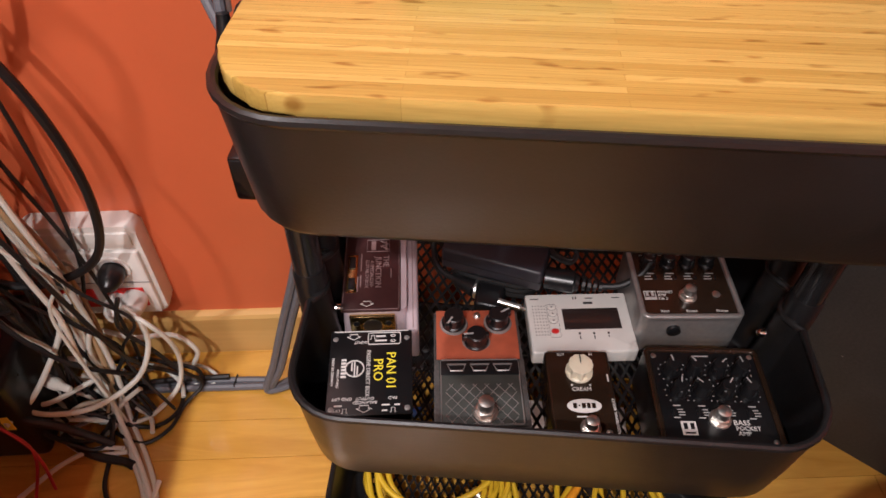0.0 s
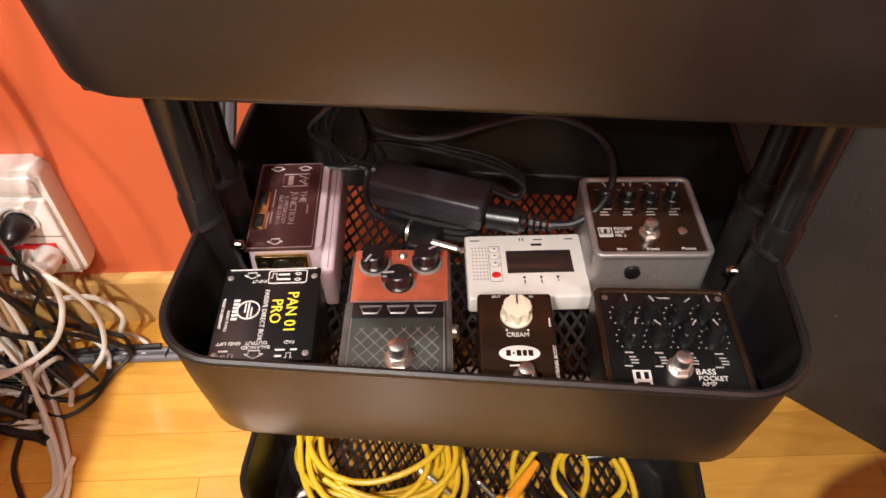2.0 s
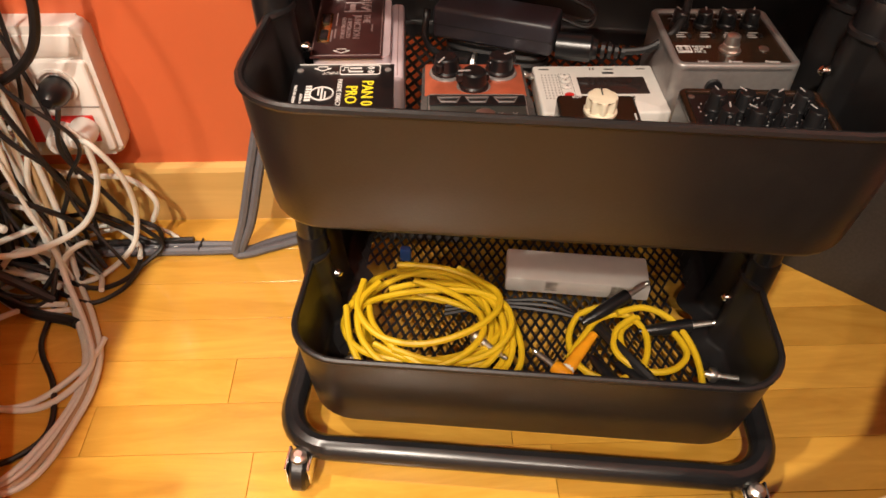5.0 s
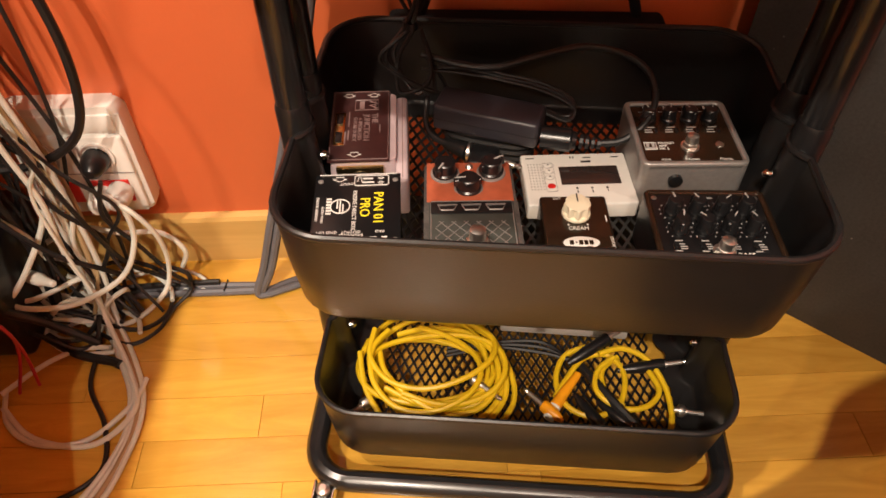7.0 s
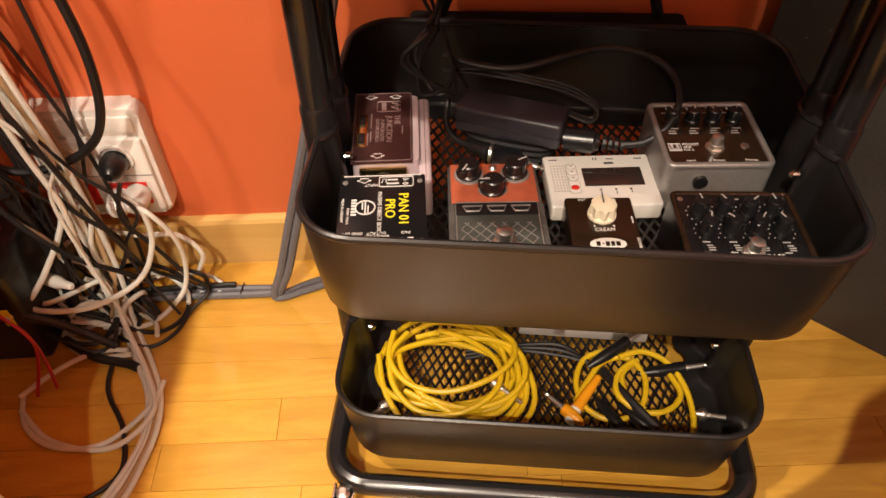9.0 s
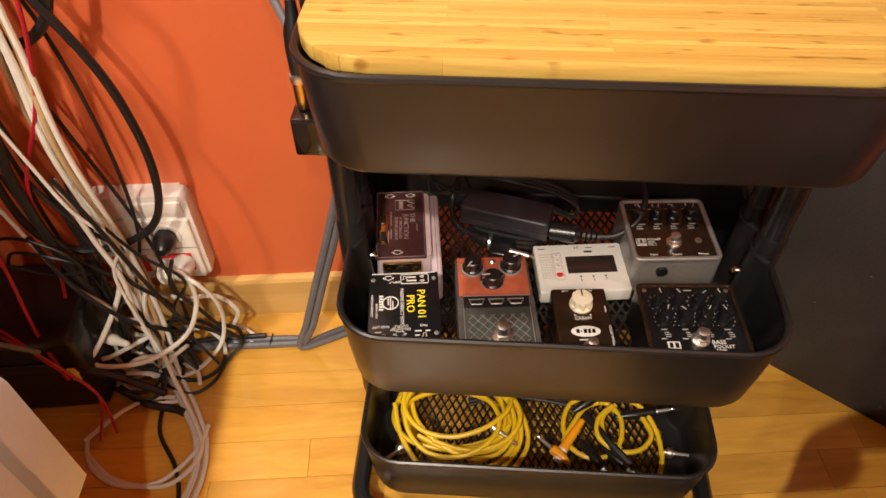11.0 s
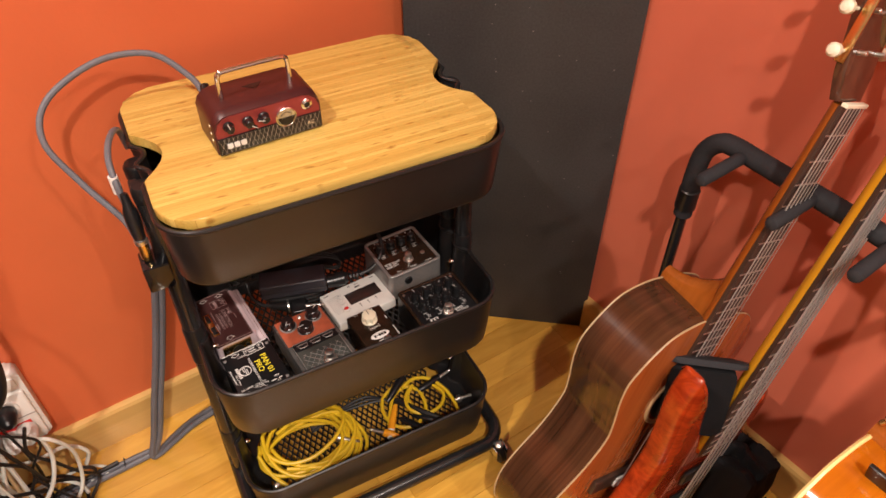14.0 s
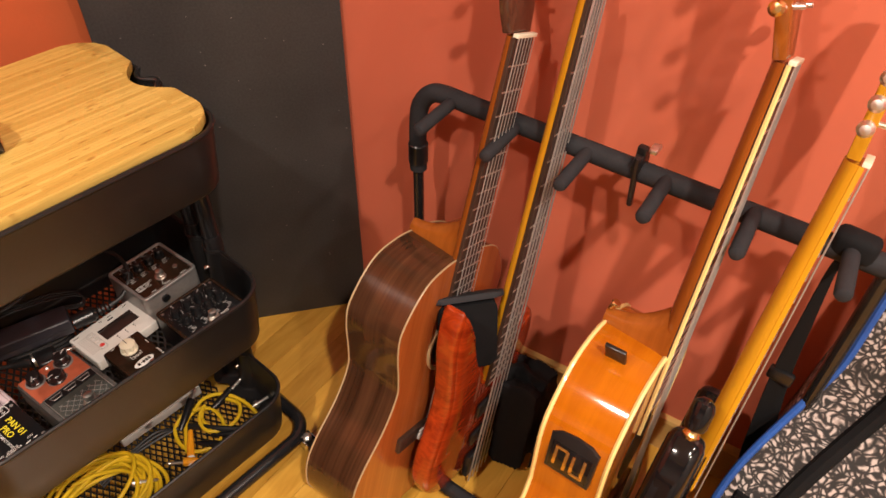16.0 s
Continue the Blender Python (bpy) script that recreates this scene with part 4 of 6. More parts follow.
bars(bp, M_DIMINK, [(-0.034 + i * 0.0225, -0.0102, 0.0065, 0.0011) for i in range(4)] + [(-0.032 + i * 0.0225, -0.0142, 0.005, 0.0009) for i in range(4)] + [(-0.031 + i * 0.0225, -0.0169, 0.006, 0.0009) for i in range(4)] +
     [(-0.031 + i * 0.0225, -0.0196, 0.0055, 0.0009) for i in range(4)] + [(-0.036 + i * 0.0225, -0.0224, 0.006, 0.0010) for i in (0, 1, 3)] + [(0.0, 0.0435, 0.014, 0.0012)], ZB)
for i in range(4):
    part("slide_switch", box(0.0026, 0.006, 0.0028, (-0.0385 + i * 0.0225, -0.0170, 0.0542), 0.0004), M_PLASTIC, bp)
for sx in (-1, 1):
    for y in (-0.045, 0.0435):
        screw(bp, sx * 0.0455, y, 0.0530)

# power brick and its cords
brick = empty("power_adapter", pose(-0.052, 0.063, FZ, 0, 0, -15), "black laptop-style power adapter brick with its cords", "power adapter")
part("body", box(0.112, 0.040, 0.030, (0, 0.003, 0.047), 0.004, 3), M_BRICK, brick)
part("seam", box(0.1124, 0.0404, 0.0012, (0, 0.003, 0.046), 0.0004), M_RUBBER, brick)
for k in range(4):
    part("foot_coil", sweep(spline([(-0.04, -0.006, 0.0065 + 0.0078 * k), (0.0, -0.009, 0.0065 + 0.0078 * k), (0.04, -0.004, 0.0065 + 0.0078 * k), (0.042, 0.018, 0.0065 + 0.0078 * k), (0.0, 0.021, 0.0065 + 0.0078 * k), (-0.04, 0.018, 0.0065 + 0.0078 * k)], 6, True), 0.0041, 8, True), M_RUBBER, brick, "cord coiled under the brick")


def at_brick(pts):
    inv = pose(-0.052, 0.063, FZ, 0, 0, -15).inverted()
    return [inv @ Vector(p) for p in pts]


part("mains_plug", sweep(at_brick([(0.004, 0.052, 0.348), (0.034, 0.047, 0.349), (0.036, 0.0467, 0.349), (0.040, 0.046, 0.349)]), [0.0125, 0.0125, 0.010, 0.009], 12), M_PLASTIC, brick)
for k in range(4):
    part("strain_relief", sweep(at_brick([(0.043 + 0.006 * k, 0.0455 - 0.0008 * k, 0.349), (0.0465 + 0.006 * k, 0.045 - 0.0008 * k, 0.349)]), 0.0075 - 0.0007 * k, 10), M_RUBBER, brick)
part("mains_cord", sweep(spline(at_brick([(0.062, 0.0425, 0.350), (0.085, 0.042, 0.355), (0.107, 0.052, 0.370), (0.117, 0.076, 0.386), (0.110, 0.104, 0.398), (0.085, 0.124, 0.405), (0.045, 0.130, 0.408), (0.0, 0.120, 0.402), (-0.045, 0.105, 0.396), (-0.085, 0.105, 0.397), (-0.125, 0.118, 0.400)]), 8), 0.0036, 10), M_RUBBER, brick)
for k in range(3):
    part("low_voltage_cord", sweep(spline(at_brick([(-0.125 + 0.008 * k, 0.112, 0.385), (-0.085, 0.104 + 0.005 * k, 0.388 + 0.003 * k), (-0.04, 0.096 + 0.006 * k, 0.386), (0.005, 0.086 + 0.007 * k, 0.381), (0.035, 0.072 + 0.006 * k, 0.372), (0.030, 0.062, 0.362 + 0.003 * k), (0.008, 0.068 + 0.004 * k, 0.366)]), 8), 0.0021, 8), M_RUBBER, brick)

jackp = empty("angled_jack_plug", pose(-0.055, 0.033, FZ, 0, 0, -10), "black right-angled jack plug with nickel tip and cord", "jack plug")
part("shell", box(0.030, 0.034, 0.024, (0, 0, 0.013), 0.005, 3), M_PLASTIC, jackp)
part("collar", lathe([(0.0105, 0), (0.0105, 0.003)], 16, m=Matrix.Translation((-0.019, 0.010, 0.015)) @ Matrix.Rotation(math.pi / 2, 4, "Y")), M_NICKEL, jackp, "thin nickel collar")
part("boot", sweep([Vector((-0.019, 0.010, 0.015)), Vector((-0.034, 0.016, 0.014)), Vector((-0.044, 0.021, 0.013))], [0.0095, 0.0075, 0.005], 12), M_RUBBER, jackp)
part("tip", lathe([(0.0034, 0), (0.0034, 0.024), (0.002, 0.026), (0.0034, 0.029), (0.001, 0.032)], 12, m=Matrix.Translation((0.010, -0.008, 0.025)) @ Matrix.Rotation(radians(98), 4, "Y")), M_NICKEL, jackp, "nickel jack tip")
part("cord", sweep(spline([(-0.042, 0.020, 0.013), (-0.062, 0.030, 0.012), (-0.076, 0.052, 0.014), (-0.080, 0.075, 0.030)], 8), 0.0034, 8), M_RUBBER, jackp)

tie = empty("hanging_cord_bundle", pose(-0.134, 0.10, 0.605), "thin black cord bundle tied up, hanging under the upper basket", "cord")
for k in range(4):
    a = k * 1.7
    part("strand", sweep(spline([(0.004 * math.cos(a), 0.004 * math.sin(a), 0.014), (0.01 * math.cos(a + 1), 0.008 * math.sin(a), -0.06), (0.012 * math.cos(a + 2), 0.01 * math.sin(a + 2), -0.12),
                                 (0.004 * math.cos(a), 0.004 * math.sin(a), -0.16), (-0.014 - 0.006 * k, 0.008 * math.sin(a), -0.2), (-0.012 + 0.016 * k, -0.01, -0.235), (0.02, 0.01 * k - 0.01, -0.215), (0.01, 0, -0.165)], 7), 0.0022, 6), M_RUBBER, tie)
part("tie_band", lathe([(0.0075, 0), (0.0075, 0.008)], 12, m=Matrix.Translation((0, 0, -0.165))), M_PLASTIC, tie)

# ---------------------------------------------------------------- bottom basket contents
LZ = 0.0525
coil = empty("yellow_cable_coil", pose(-0.108, -0.048, LZ), "long yellow instrument cable loosely coiled in the bottom basket", "cable")
rng = random.Random(9)
for k in range(10):
    cx, cy = rng.uniform(-0.008, 0.012), rng.uniform(-0.012, 0.012) - 0.006
    rx, ry = rng.uniform(0.066, 0.092), rng.uniform(0.046, 0.068)
    lean = rng.uniform(-0.4, 0.3)
    ph, zz = rng.uniform(2.6, 4.4), 0.007 + 0.0042 * k
    pts = []
    for i in range(10):
        t = ph + 5.6 * i / 9
        x, y = rx * math.cos(t), ry * math.sin(t) * (1 + 0.15 * math.cos(t + k))
        pts.append((cx + x * math.cos(lean) - y * math.sin(lean), cy + x * math.sin(lean) + y * math.cos(lean), zz + 0.004 * math.sin(2 * t + k)))
    part("cable_turn", sweep(spline(pts, 7), 0.0036, 8), M_YELLOW, coil)
part("cable_turn", sweep(spline([(0.03, 0.058, 0.03), (0.075, 0.035, 0.022), (0.10, -0.01, 0.014), (0.102, -0.05, 0.01), (0.076, -0.09, 0.008)], 8), 0.0036, 8), M_YELLOW, coil)
part("cable_turn", sweep(spline([(0.03, 0.062, 0.036), (0.068, 0.038, 0.030), (0.09, -0.005, 0.022), (0.092, -0.045, 0.015), (0.064, -0.088, 0.010)], 8), 0.0036, 8), M_YELLOW, coil)
part("cable_turn", sweep(spline([(-0.088, 0.0, 0.03), (-0.075, -0.045, 0.02), (-0.045, -0.085, 0.010), (-0.025, -0.096, 0.008)], 8), 0.0036, 8), M_YELLOW, coil)
part("cable_tie", box(0.012, 0.008, 0.018, (-0.03, 0.066, 0.05), 0.002), M_BLUE, coil, "small blue tie")


def jack_plug(x, y, z, turn, tilt, shell, label, length=0.05):
    """A straight 6.3 mm jack: shell, collar and nickel shaft along local x."""
    j = empty("jack_plug", pose(x, y, z, 0, tilt, turn), label, "jack plug", "jack plugs in the bottom basket")
    X = Matrix.Rotation(math.pi / 2, 4, "Y")
    part("shell", lathe([(0.003, -length), (0.005, -length + 0.006), (0.0075, -length * 0.55), (0.0078, -0.002), (0.007, 0)], 14, m=X), shell, j)
    part("shaft", lathe([(0.0042, 0), (0.0042, 0.003), (0.00315, 0.0035), (0.00315, 0.022), (0.0022, 0.0235), (0.0032, 0.0265), (0.0012, 0.0305)], 12, m=X), M_NICKEL, j, "nickel jack shaft")
    return j


BLKJ = "black jack plug with a bright nickel shaft"
jack_plug(0.112, -0.006, LZ + 0.030, 34, -12, M_PLASTIC, BLKJ, 0.062)
jack_plug(0.180, -0.032, LZ + 0.016, 10, -4, M_PLASTIC, BLKJ, 0.058)
jack_plug(0.196, -0.094, LZ + 0.012, -6, 0, M_NICKEL, "all-nickel jack plug lying by the basket's side", 0.012)
jack_plug(0.030, -0.098, LZ + 0.014, 138, 0, M_ORANGEP, "orange jack plug with a pale sleeve and nickel shaft", 0.03)
jack_plug(0.132, -0.120, LZ + 0.012, -42, 0, M_PLASTIC, BLKJ)
jack_plug(0.098, -0.122, LZ + 0.012, -55, 0, M_PLASTIC, BLKJ)
jack_plug(-0.186, -0.110, LZ + 0.008, 222, 0, M_NICKEL, "short brass-coloured jack plug on the mesh", 0.018)
jack_plug(-0.045, -0.085, LZ + 0.030, -35, 6, M_NICKEL, "nickel jack plug on top of the yellow coil", 0.02)
patch = empty("yellow_patch_cable", pose(0, 0, LZ), "short yellow patch cable curled in two small loops", "cable")
part("cable_turn", sweep(spline([(0.045, -0.085, 0.012), (0.060, -0.058, 0.012), (0.082, -0.028, 0.013), (0.112, -0.022, 0.014), (0.130, -0.048, 0.014), (0.122, -0.088, 0.012), (0.090, -0.108, 0.011), (0.058, -0.094, 0.010), (0.047, -0.060, 0.010), (0.058, -0.026, 0.012), (0.086, -0.012, 0.016)], 9), 0.0036, 8), M_YELLOW, patch)
part("cable_turn", sweep(spline([(0.118, -0.030, 0.022), (0.097, -0.050, 0.021), (0.094, -0.078, 0.020), (0.118, -0.098, 0.018), (0.150, -0.094, 0.016), (0.170, -0.070, 0.014), (0.160, -0.040, 0.014)], 9), 0.0036, 8), M_YELLOW, patch)
part("cable_turn", sweep(spline([(0.100, -0.026, 0.022), (0.130, -0.016, 0.022), (0.160, -0.028, 0.018), (0.178, -0.060, 0.012), (0.182, -0.098, 0.008), (0.176, -0.124, 0.006)], 9), 0.0036, 8), M_YELLOW, patch)
part("cable_turn", sweep(spline([(0.125, -0.022, 0.012), (0.104, -0.044, 0.012), (0.106, -0.074, 0.012), (0.126, -0.092, 0.012)], 9), 0.0036, 8), M_YELLOW, patch)
part("plug_boot", sweep([Vector((0.074, -0.052, 0.014)), Vector((0.058, -0.076, 0.014)), Vector((0.044, -0.098, 0.012))], [0.0045, 0.0065, 0.0075], 12), M_ORANGEP, patch, "orange moulded plug boot")
part("plug_sleeve", sweep([Vector((0.044, -0.098, 0.012)), Vector((0.036, -0.114, 0.012))], [0.0075, 0.0065], 12), M_WHITE, patch, "white plug sleeve")
blackc = empty("black_patch_cables", pose(0.03, -0.05, LZ), "thin black patch cables lying on the mesh", "cable")
for k in range(3):
    part("cable_turn", sweep(spline([(-0.12, 0.02 + 0.006 * k, 0.006), (-0.06, 0.035 + 0.004 * k, 0.008), (0.0, 0.03 + 0.008 * k, 0.01), (0.035, 0.02, 0.012)], 8), 0.0025, 6), M_RUBBER, blackc)
part("cable_turn", sweep(spline([(0.05, 0.01, 0.012), (0.08, -0.04, 0.02), (0.12, -0.08, 0.01)], 8), 0.006, 8), M_RUBBER, blackc)
flat = empty("flat_white_box", pose(0.06, 0.040, LZ, 0, 0, -1), "flat white plastic case at the back of the bottom basket", "box")
part("body", box(0.165, 0.05, 0.022, (0, 0, 0.011), 0.003, 2), M_WHITE, flat)
for x in (-0.03, 0.045):
    part("latch", box(0.014, 0.002, 0.012, (x, -0.0258, 0.014), 0.0005), M_CLEAR, flat, "clear latch")

# dark case hanging between the trolley and the wall
case = empty("black_case", pose(-0.015, 0.196, 0.0, 0, 0, 2), "flat black soft case wedged between the trolley and the wall", "case")
part("body", box(0.31, 0.034, 0.060, (0, -0.003, 0.377), 0.008, 3), M_FABRIC, case)
part("strap", sweep(spline([(-0.12, 0, 0.402), (-0.10, 0.004, 0.45), (-0.05, 0.008, 0.53), (0.03, 0.008, 0.56), (0.09, 0.006, 0.49), (0.125, 0, 0.402)], 8), 0.006, 8), M_FABRIC, case)

# ---------------------------------------------------------------- small amplifier head on the lid
amp = empty("mini_amplifier_head", pose(-0.0625, -0.0465, 0.720, 0, 0, 3.7), "small oxblood-red amplifier head with chrome handle, knobs and round meter", "amplifier")
AW, AD, AH = 0.0685, 0.074, 0.058


def amp_profile(w, h):
    return [(-w, 0.003), (-w, h - 0.017), (-w + 0.004, h - 0.008), (-w + 0.012, h - 0.002), (-w + 0.02, h), (w - 0.02, h), (w - 0.012, h - 0.002), (w - 0.004, h - 0.008), (w, h - 0.017), (w, 0.003)]


bm = bmesh.new()
secs = []
for y, s, top in ((0.0, 1.0, AH - 0.006), (0.006, 1.0, AH - 0.001), (0.012, 1.0, AH), (AD - 0.006, 1.0, AH), (AD, 0.985, AH - 0.003)):
    secs.append([bm.verts.new((x * s, y, z)) for x, z in amp_profile(AW, top)])
n = len(secs[0])
for a, b in zip(secs, secs[1:]):
    for i in range(n):
        bm.faces.new((a[i], a[(i + 1) % n], b[(i + 1) % n], b[i]))
bm.faces.new(secs[0]), bm.faces.new(secs[-1][::-1])
part("shell", bm, M_AMPTOP, amp, smooth=50)
bm = bmesh.new()
pts = [(x * 0.965, z) for x, z in amp_profile(AW, AH - 0.007)]
vs = [[bm.verts.new((x, y, max(z, 0.024))) for x, z in pts] for y in (-0.0015, 0.004)]
for i in range(len(pts)):
    j = (i + 1) % len(pts)
    bm.faces.new((vs[0][i], vs[0][j], vs[1][j], vs[1][i]))
bm.faces.new(vs[0]), bm.faces.new(vs[1][::-1])
part("control_panel", bm, M_AMPFACE, amp, "brushed red control panel", smooth=0)
gr = part("grille", box(0.134, 0.004, 0.0225, (0, -0.0012, 0.0135), 0.0006), M_PANBOX, amp, "black diamond-pattern grille strip")
bm = bmesh.new()
for k in range(-11, 12):
    for s in (-1, 1):
        x0 = k * 0.0056
        a, b = Vector((x0 - s * 0.0042, -0.0033, 0.003)), Vector((x0 + s * 0.0042, -0.0033, 0.0242))
        sweep([a, b], 0.00026, 4, bm=bm)
part("lattice", bm, M_CAST, gr, "thin pale diamond lines", smooth=0)
bars_m = Matrix.Rotation(math.pi / 2, 4, "X")
for bx in (-0.053, -0.0445, -0.036):
    part("name_badge", box(0.007, 0.0012, 0.0068, (bx, -0.0042, 0.0135), 0.0012), M_INK, gr, "silver name badge shape")
lettering("AC", 0.007, Matrix.Translation((0.052, -0.0046, 0.0135)) @ bars_m, M_NICKEL, gr)
XR = Matrix.Rotation(math.pi / 2, 4, "X")
for x, tn in ((-0.05, 15), (-0.026, -130), (-0.006, 75)):
    k = part("knob", lathe([(0.0068, 0), (0.0068, 0.002), (0.0056, 0.003), (0.005, 0.010), (0.004, 0.011)], 16), M_PLASTIC, amp, m=Matrix.Translation((x, -0.0015, 0.0385)) @ XR @ Matrix.Rotation(radians(tn), 4, "Z"))
    part("pointer", box(0.003, 0.016, 0.006, (0, 0.0025, 0.008), 0.001, 1), M_PLASTIC, k)
    part("pointer_line", box(0.0008, 0.008, 0.0005, (0, 0.006, 0.0112)), M_INK, k, smooth=0)
meter = part("meter", lathe([(0.0135, 0), (0.0135, 0.003), (0.0122, 0.004), (0.0115, 0.003)], 28), M_CHROME, amp, "round chrome-ringed level meter", Matrix.Translation((0.0215, -0.0015, 0.0305)) @ XR)
part("dial", lathe([(0.0115, 0.0025), (0.0112, 0.003)], 28), M_CREAM, meter, "pale yellow meter dial")
part("dial_mask", prism([(0.0108 * math.cos(t), 0.0108 * math.sin(t)) for t in [math.pi + math.pi * i / 14 for i in range(15)]], 0.003, 0.0036), M_GLOSSBLK, meter, "black lower half")
part("dial_arc", sweep([Vector((0.0075 * math.cos(t), 0.0075 * math.sin(t) - 0.0005, 0.0033)) for t in [0.4 + 2.3 * i / 12 for i in range(13)]], 0.0004, 4), M_PLASTIC, meter)
jk = part("input_jack", lathe([(0.0072, 0), (0.0072, 0.002), (0.0058, 0.003), (0.0042, 0.004), (0.0035, 0.0035)], 20), M_CHROME, amp, "chrome input jack", Matrix.Translation((0.05, -0.0015, 0.0395)) @ XR)
part("jack_hole", lathe([(0.0033, 0.003), (0.0033, 0.0042)], 14), M_PLASTIC, jk)
hl = spline([(-0.044, 0.03, AH - 0.001), (-0.044, 0.029, AH + 0.026), (-0.041, 0.0285, AH + 0.0335), (-0.034, 0.028, AH + 0.0355), (0, 0.028, AH + 0.036), (0.034, 0.028, AH + 0.0355), (0.041, 0.0285, AH + 0.0335), (0.044, 0.029, AH + 0.026), (0.044, 0.03, AH - 0.001)], 6)
part("handle", sweep(hl, 0.0031, 10), M_CHROME, amp, "bent chrome carrying handle")
part("vent_badge", prism([(-0.013, 0.047), (0.013, 0.047), (0.001, 0.034), (-0.001, 0.034)], AH - 0.0002, AH + 0.0004), M_PANBOX, amp)
for z in (0.018, 0.028, 0.038):
    part("screw", lathe([(0.0024, 0), (0.0024, 0.0006), (0.001, 0.0009)], 10, m=Matrix.Translation((-AW, 0.012, z)) @ Matrix.Rotation(-math.pi / 2, 4, "Y")), M_NICKEL, amp)

# speaker cable from the amplifier's back down to the clamp by the trolley's side
spk = empty("speaker_cable", pose(0, 0, 0), "grey speaker cable with black and brass plugs, looped beside the trolley", "cable")
pts = [(-0.118, 0.045, 0.752), (-0.128, 0.075, 0.768), (-0.165, 0.11, 0.792), (-0.23, 0.118, 0.792), (-0.298, 0.10, 0.765), (-0.318, 0.075, 0.725), (-0.295, 0.045, 0.675), (-0.262, 0.005, 0.63), (-0.254, -0.02, 0.615)]
part("cord", sweep(spline(pts, 10), 0.0042, 10), M_GREY, spk)
part("cord", sweep(spline([(-0.250, -0.03, 0.665), (-0.253, -0.022, 0.70), (-0.252, 0.0, 0.725), (-0.243, 0.03, 0.735), (-0.232, 0.06, 0.725), (-0.228, 0.09, 0.68)], 10), 0.004, 10), M_GREY, spk)
part("white_tag", lathe([(0.0058, 0), (0.0058, 0.024)], 14, m=Matrix.Translation((-0.254, -0.016, 0.686))), M_WHITE, spk, "white sleeve tag")
part("plug_shell", lathe([(0.005, -0.008), (0.0075, 0), (0.0092, 0.02), (0.0092, 0.036), (0.006, 0.048), (0.0045, 0.062)], 16, m=Matrix.Translation((-0.249, -0.045, 0.632)) @ Matrix.Rotation(radians(-12), 4, "X")), M_PLASTIC, spk, "black plug shell")
part("plug_collar", lathe([(0.0085, 0), (0.0085, 0.006)], 16, m=Matrix.Translation((-0.249, -0.0465, 0.625))), M_NICKEL, spk, "nickel collar")
part("plug_barrel", lathe([(0.0062, -0.028), (0.007, -0.024), (0.007, 0)], 16, m=Matrix.Translation((-0.249, -0.047, 0.625))), M_BRASS, spk, "brass plug barrel")
part("amp_plug", lathe([(0.0085, 0), (0.0085, 0.02), (0.006, 0.034)], 14, m=Matrix.Translation((-0.115, 0.028, 0.742)) @ Matrix.Rotation(radians(-58), 4, "X")), M_PLASTIC, spk, "black plug at the amplifier")
clampb = empty("cable_holder", pose(-0.243, -0.045, 0.574), "small gloss black holder clamped to the trolley's pole", "holder")
part("body", box(0.034, 0.04, 0.042, (0, 0, 0), 0.003, 2), M_GLOSSBLK, clampb)
part("bracket", box(0.02, 0.02, 0.03, (0.024, 0.012, 0.004), 0.003), M_PLASTIC, clampb)
part("bracket_arm", box(0.012, 0.018, 0.12, (0.008, 0.03, 0.06), 0.003), M_PLASTIC, clampb)
for z in (0.028, 0.052, 0.076):
    part("bolt", lathe([(0.004, 0), (0.004, 0.002), (0.002, 0.0028)], 10, m=Matrix.Translation((0.006, 0.021, z)) @ XR), M_NICKEL, clampb)

# pair of grey cables running down behind the trolley and along the floor
gp = empty("grey_cable_pair", pose(0, 0, 0), "two grey cables tied together, bent up from the floor", "cable")
for k in (0, 1):
    o = 0.0112 * k
    pts = [(-0.20 + o, 0.14, 0.62), (-0.238 + o, 0.125, 0.5), (-0.272 + o, 0.118, 0.36), (-0.302 + o, 0.112, 0.25), (-0.332 + o, 0.108, 0.15), (-0.358 + o, 0.102, 0.06), (-0.374 + 0.6 * o, 0.094 + 0.3 * o, 0.013), (-0.362 + 0.4 * o, 0.096 + 0.8 * o, 0.006), (-0.33, 0.112 + o, 0.006), (-0.28, 0.135 + o, 0.006), (-0.2, 0.15 + o, 0.006), (-0.08, 0.15 + o, 0.006)]
    part("cord", sweep(spline(pts, 8), 0.0058, 8), M_GREY, gp)
    pts = [(-0.366, 0.112 - o, 0.0055 + 0.004 * k), (-0.42, 0.108 - o, 0.0055), (-0.5, 0.099 - o, 0.0055), (-0.58, 0.088 - o, 0.0055), (-0.66, 0.07 - o, 0.0055)]
    part("cord", sweep(spline(pts, 8), 0.0058, 8), M_GREY, gp)
part("cable_tie", box(0.002, 0.022, 0.013, (-0.425, 0.104, 0.0065), 0.001), M_PLASTIC, gp)

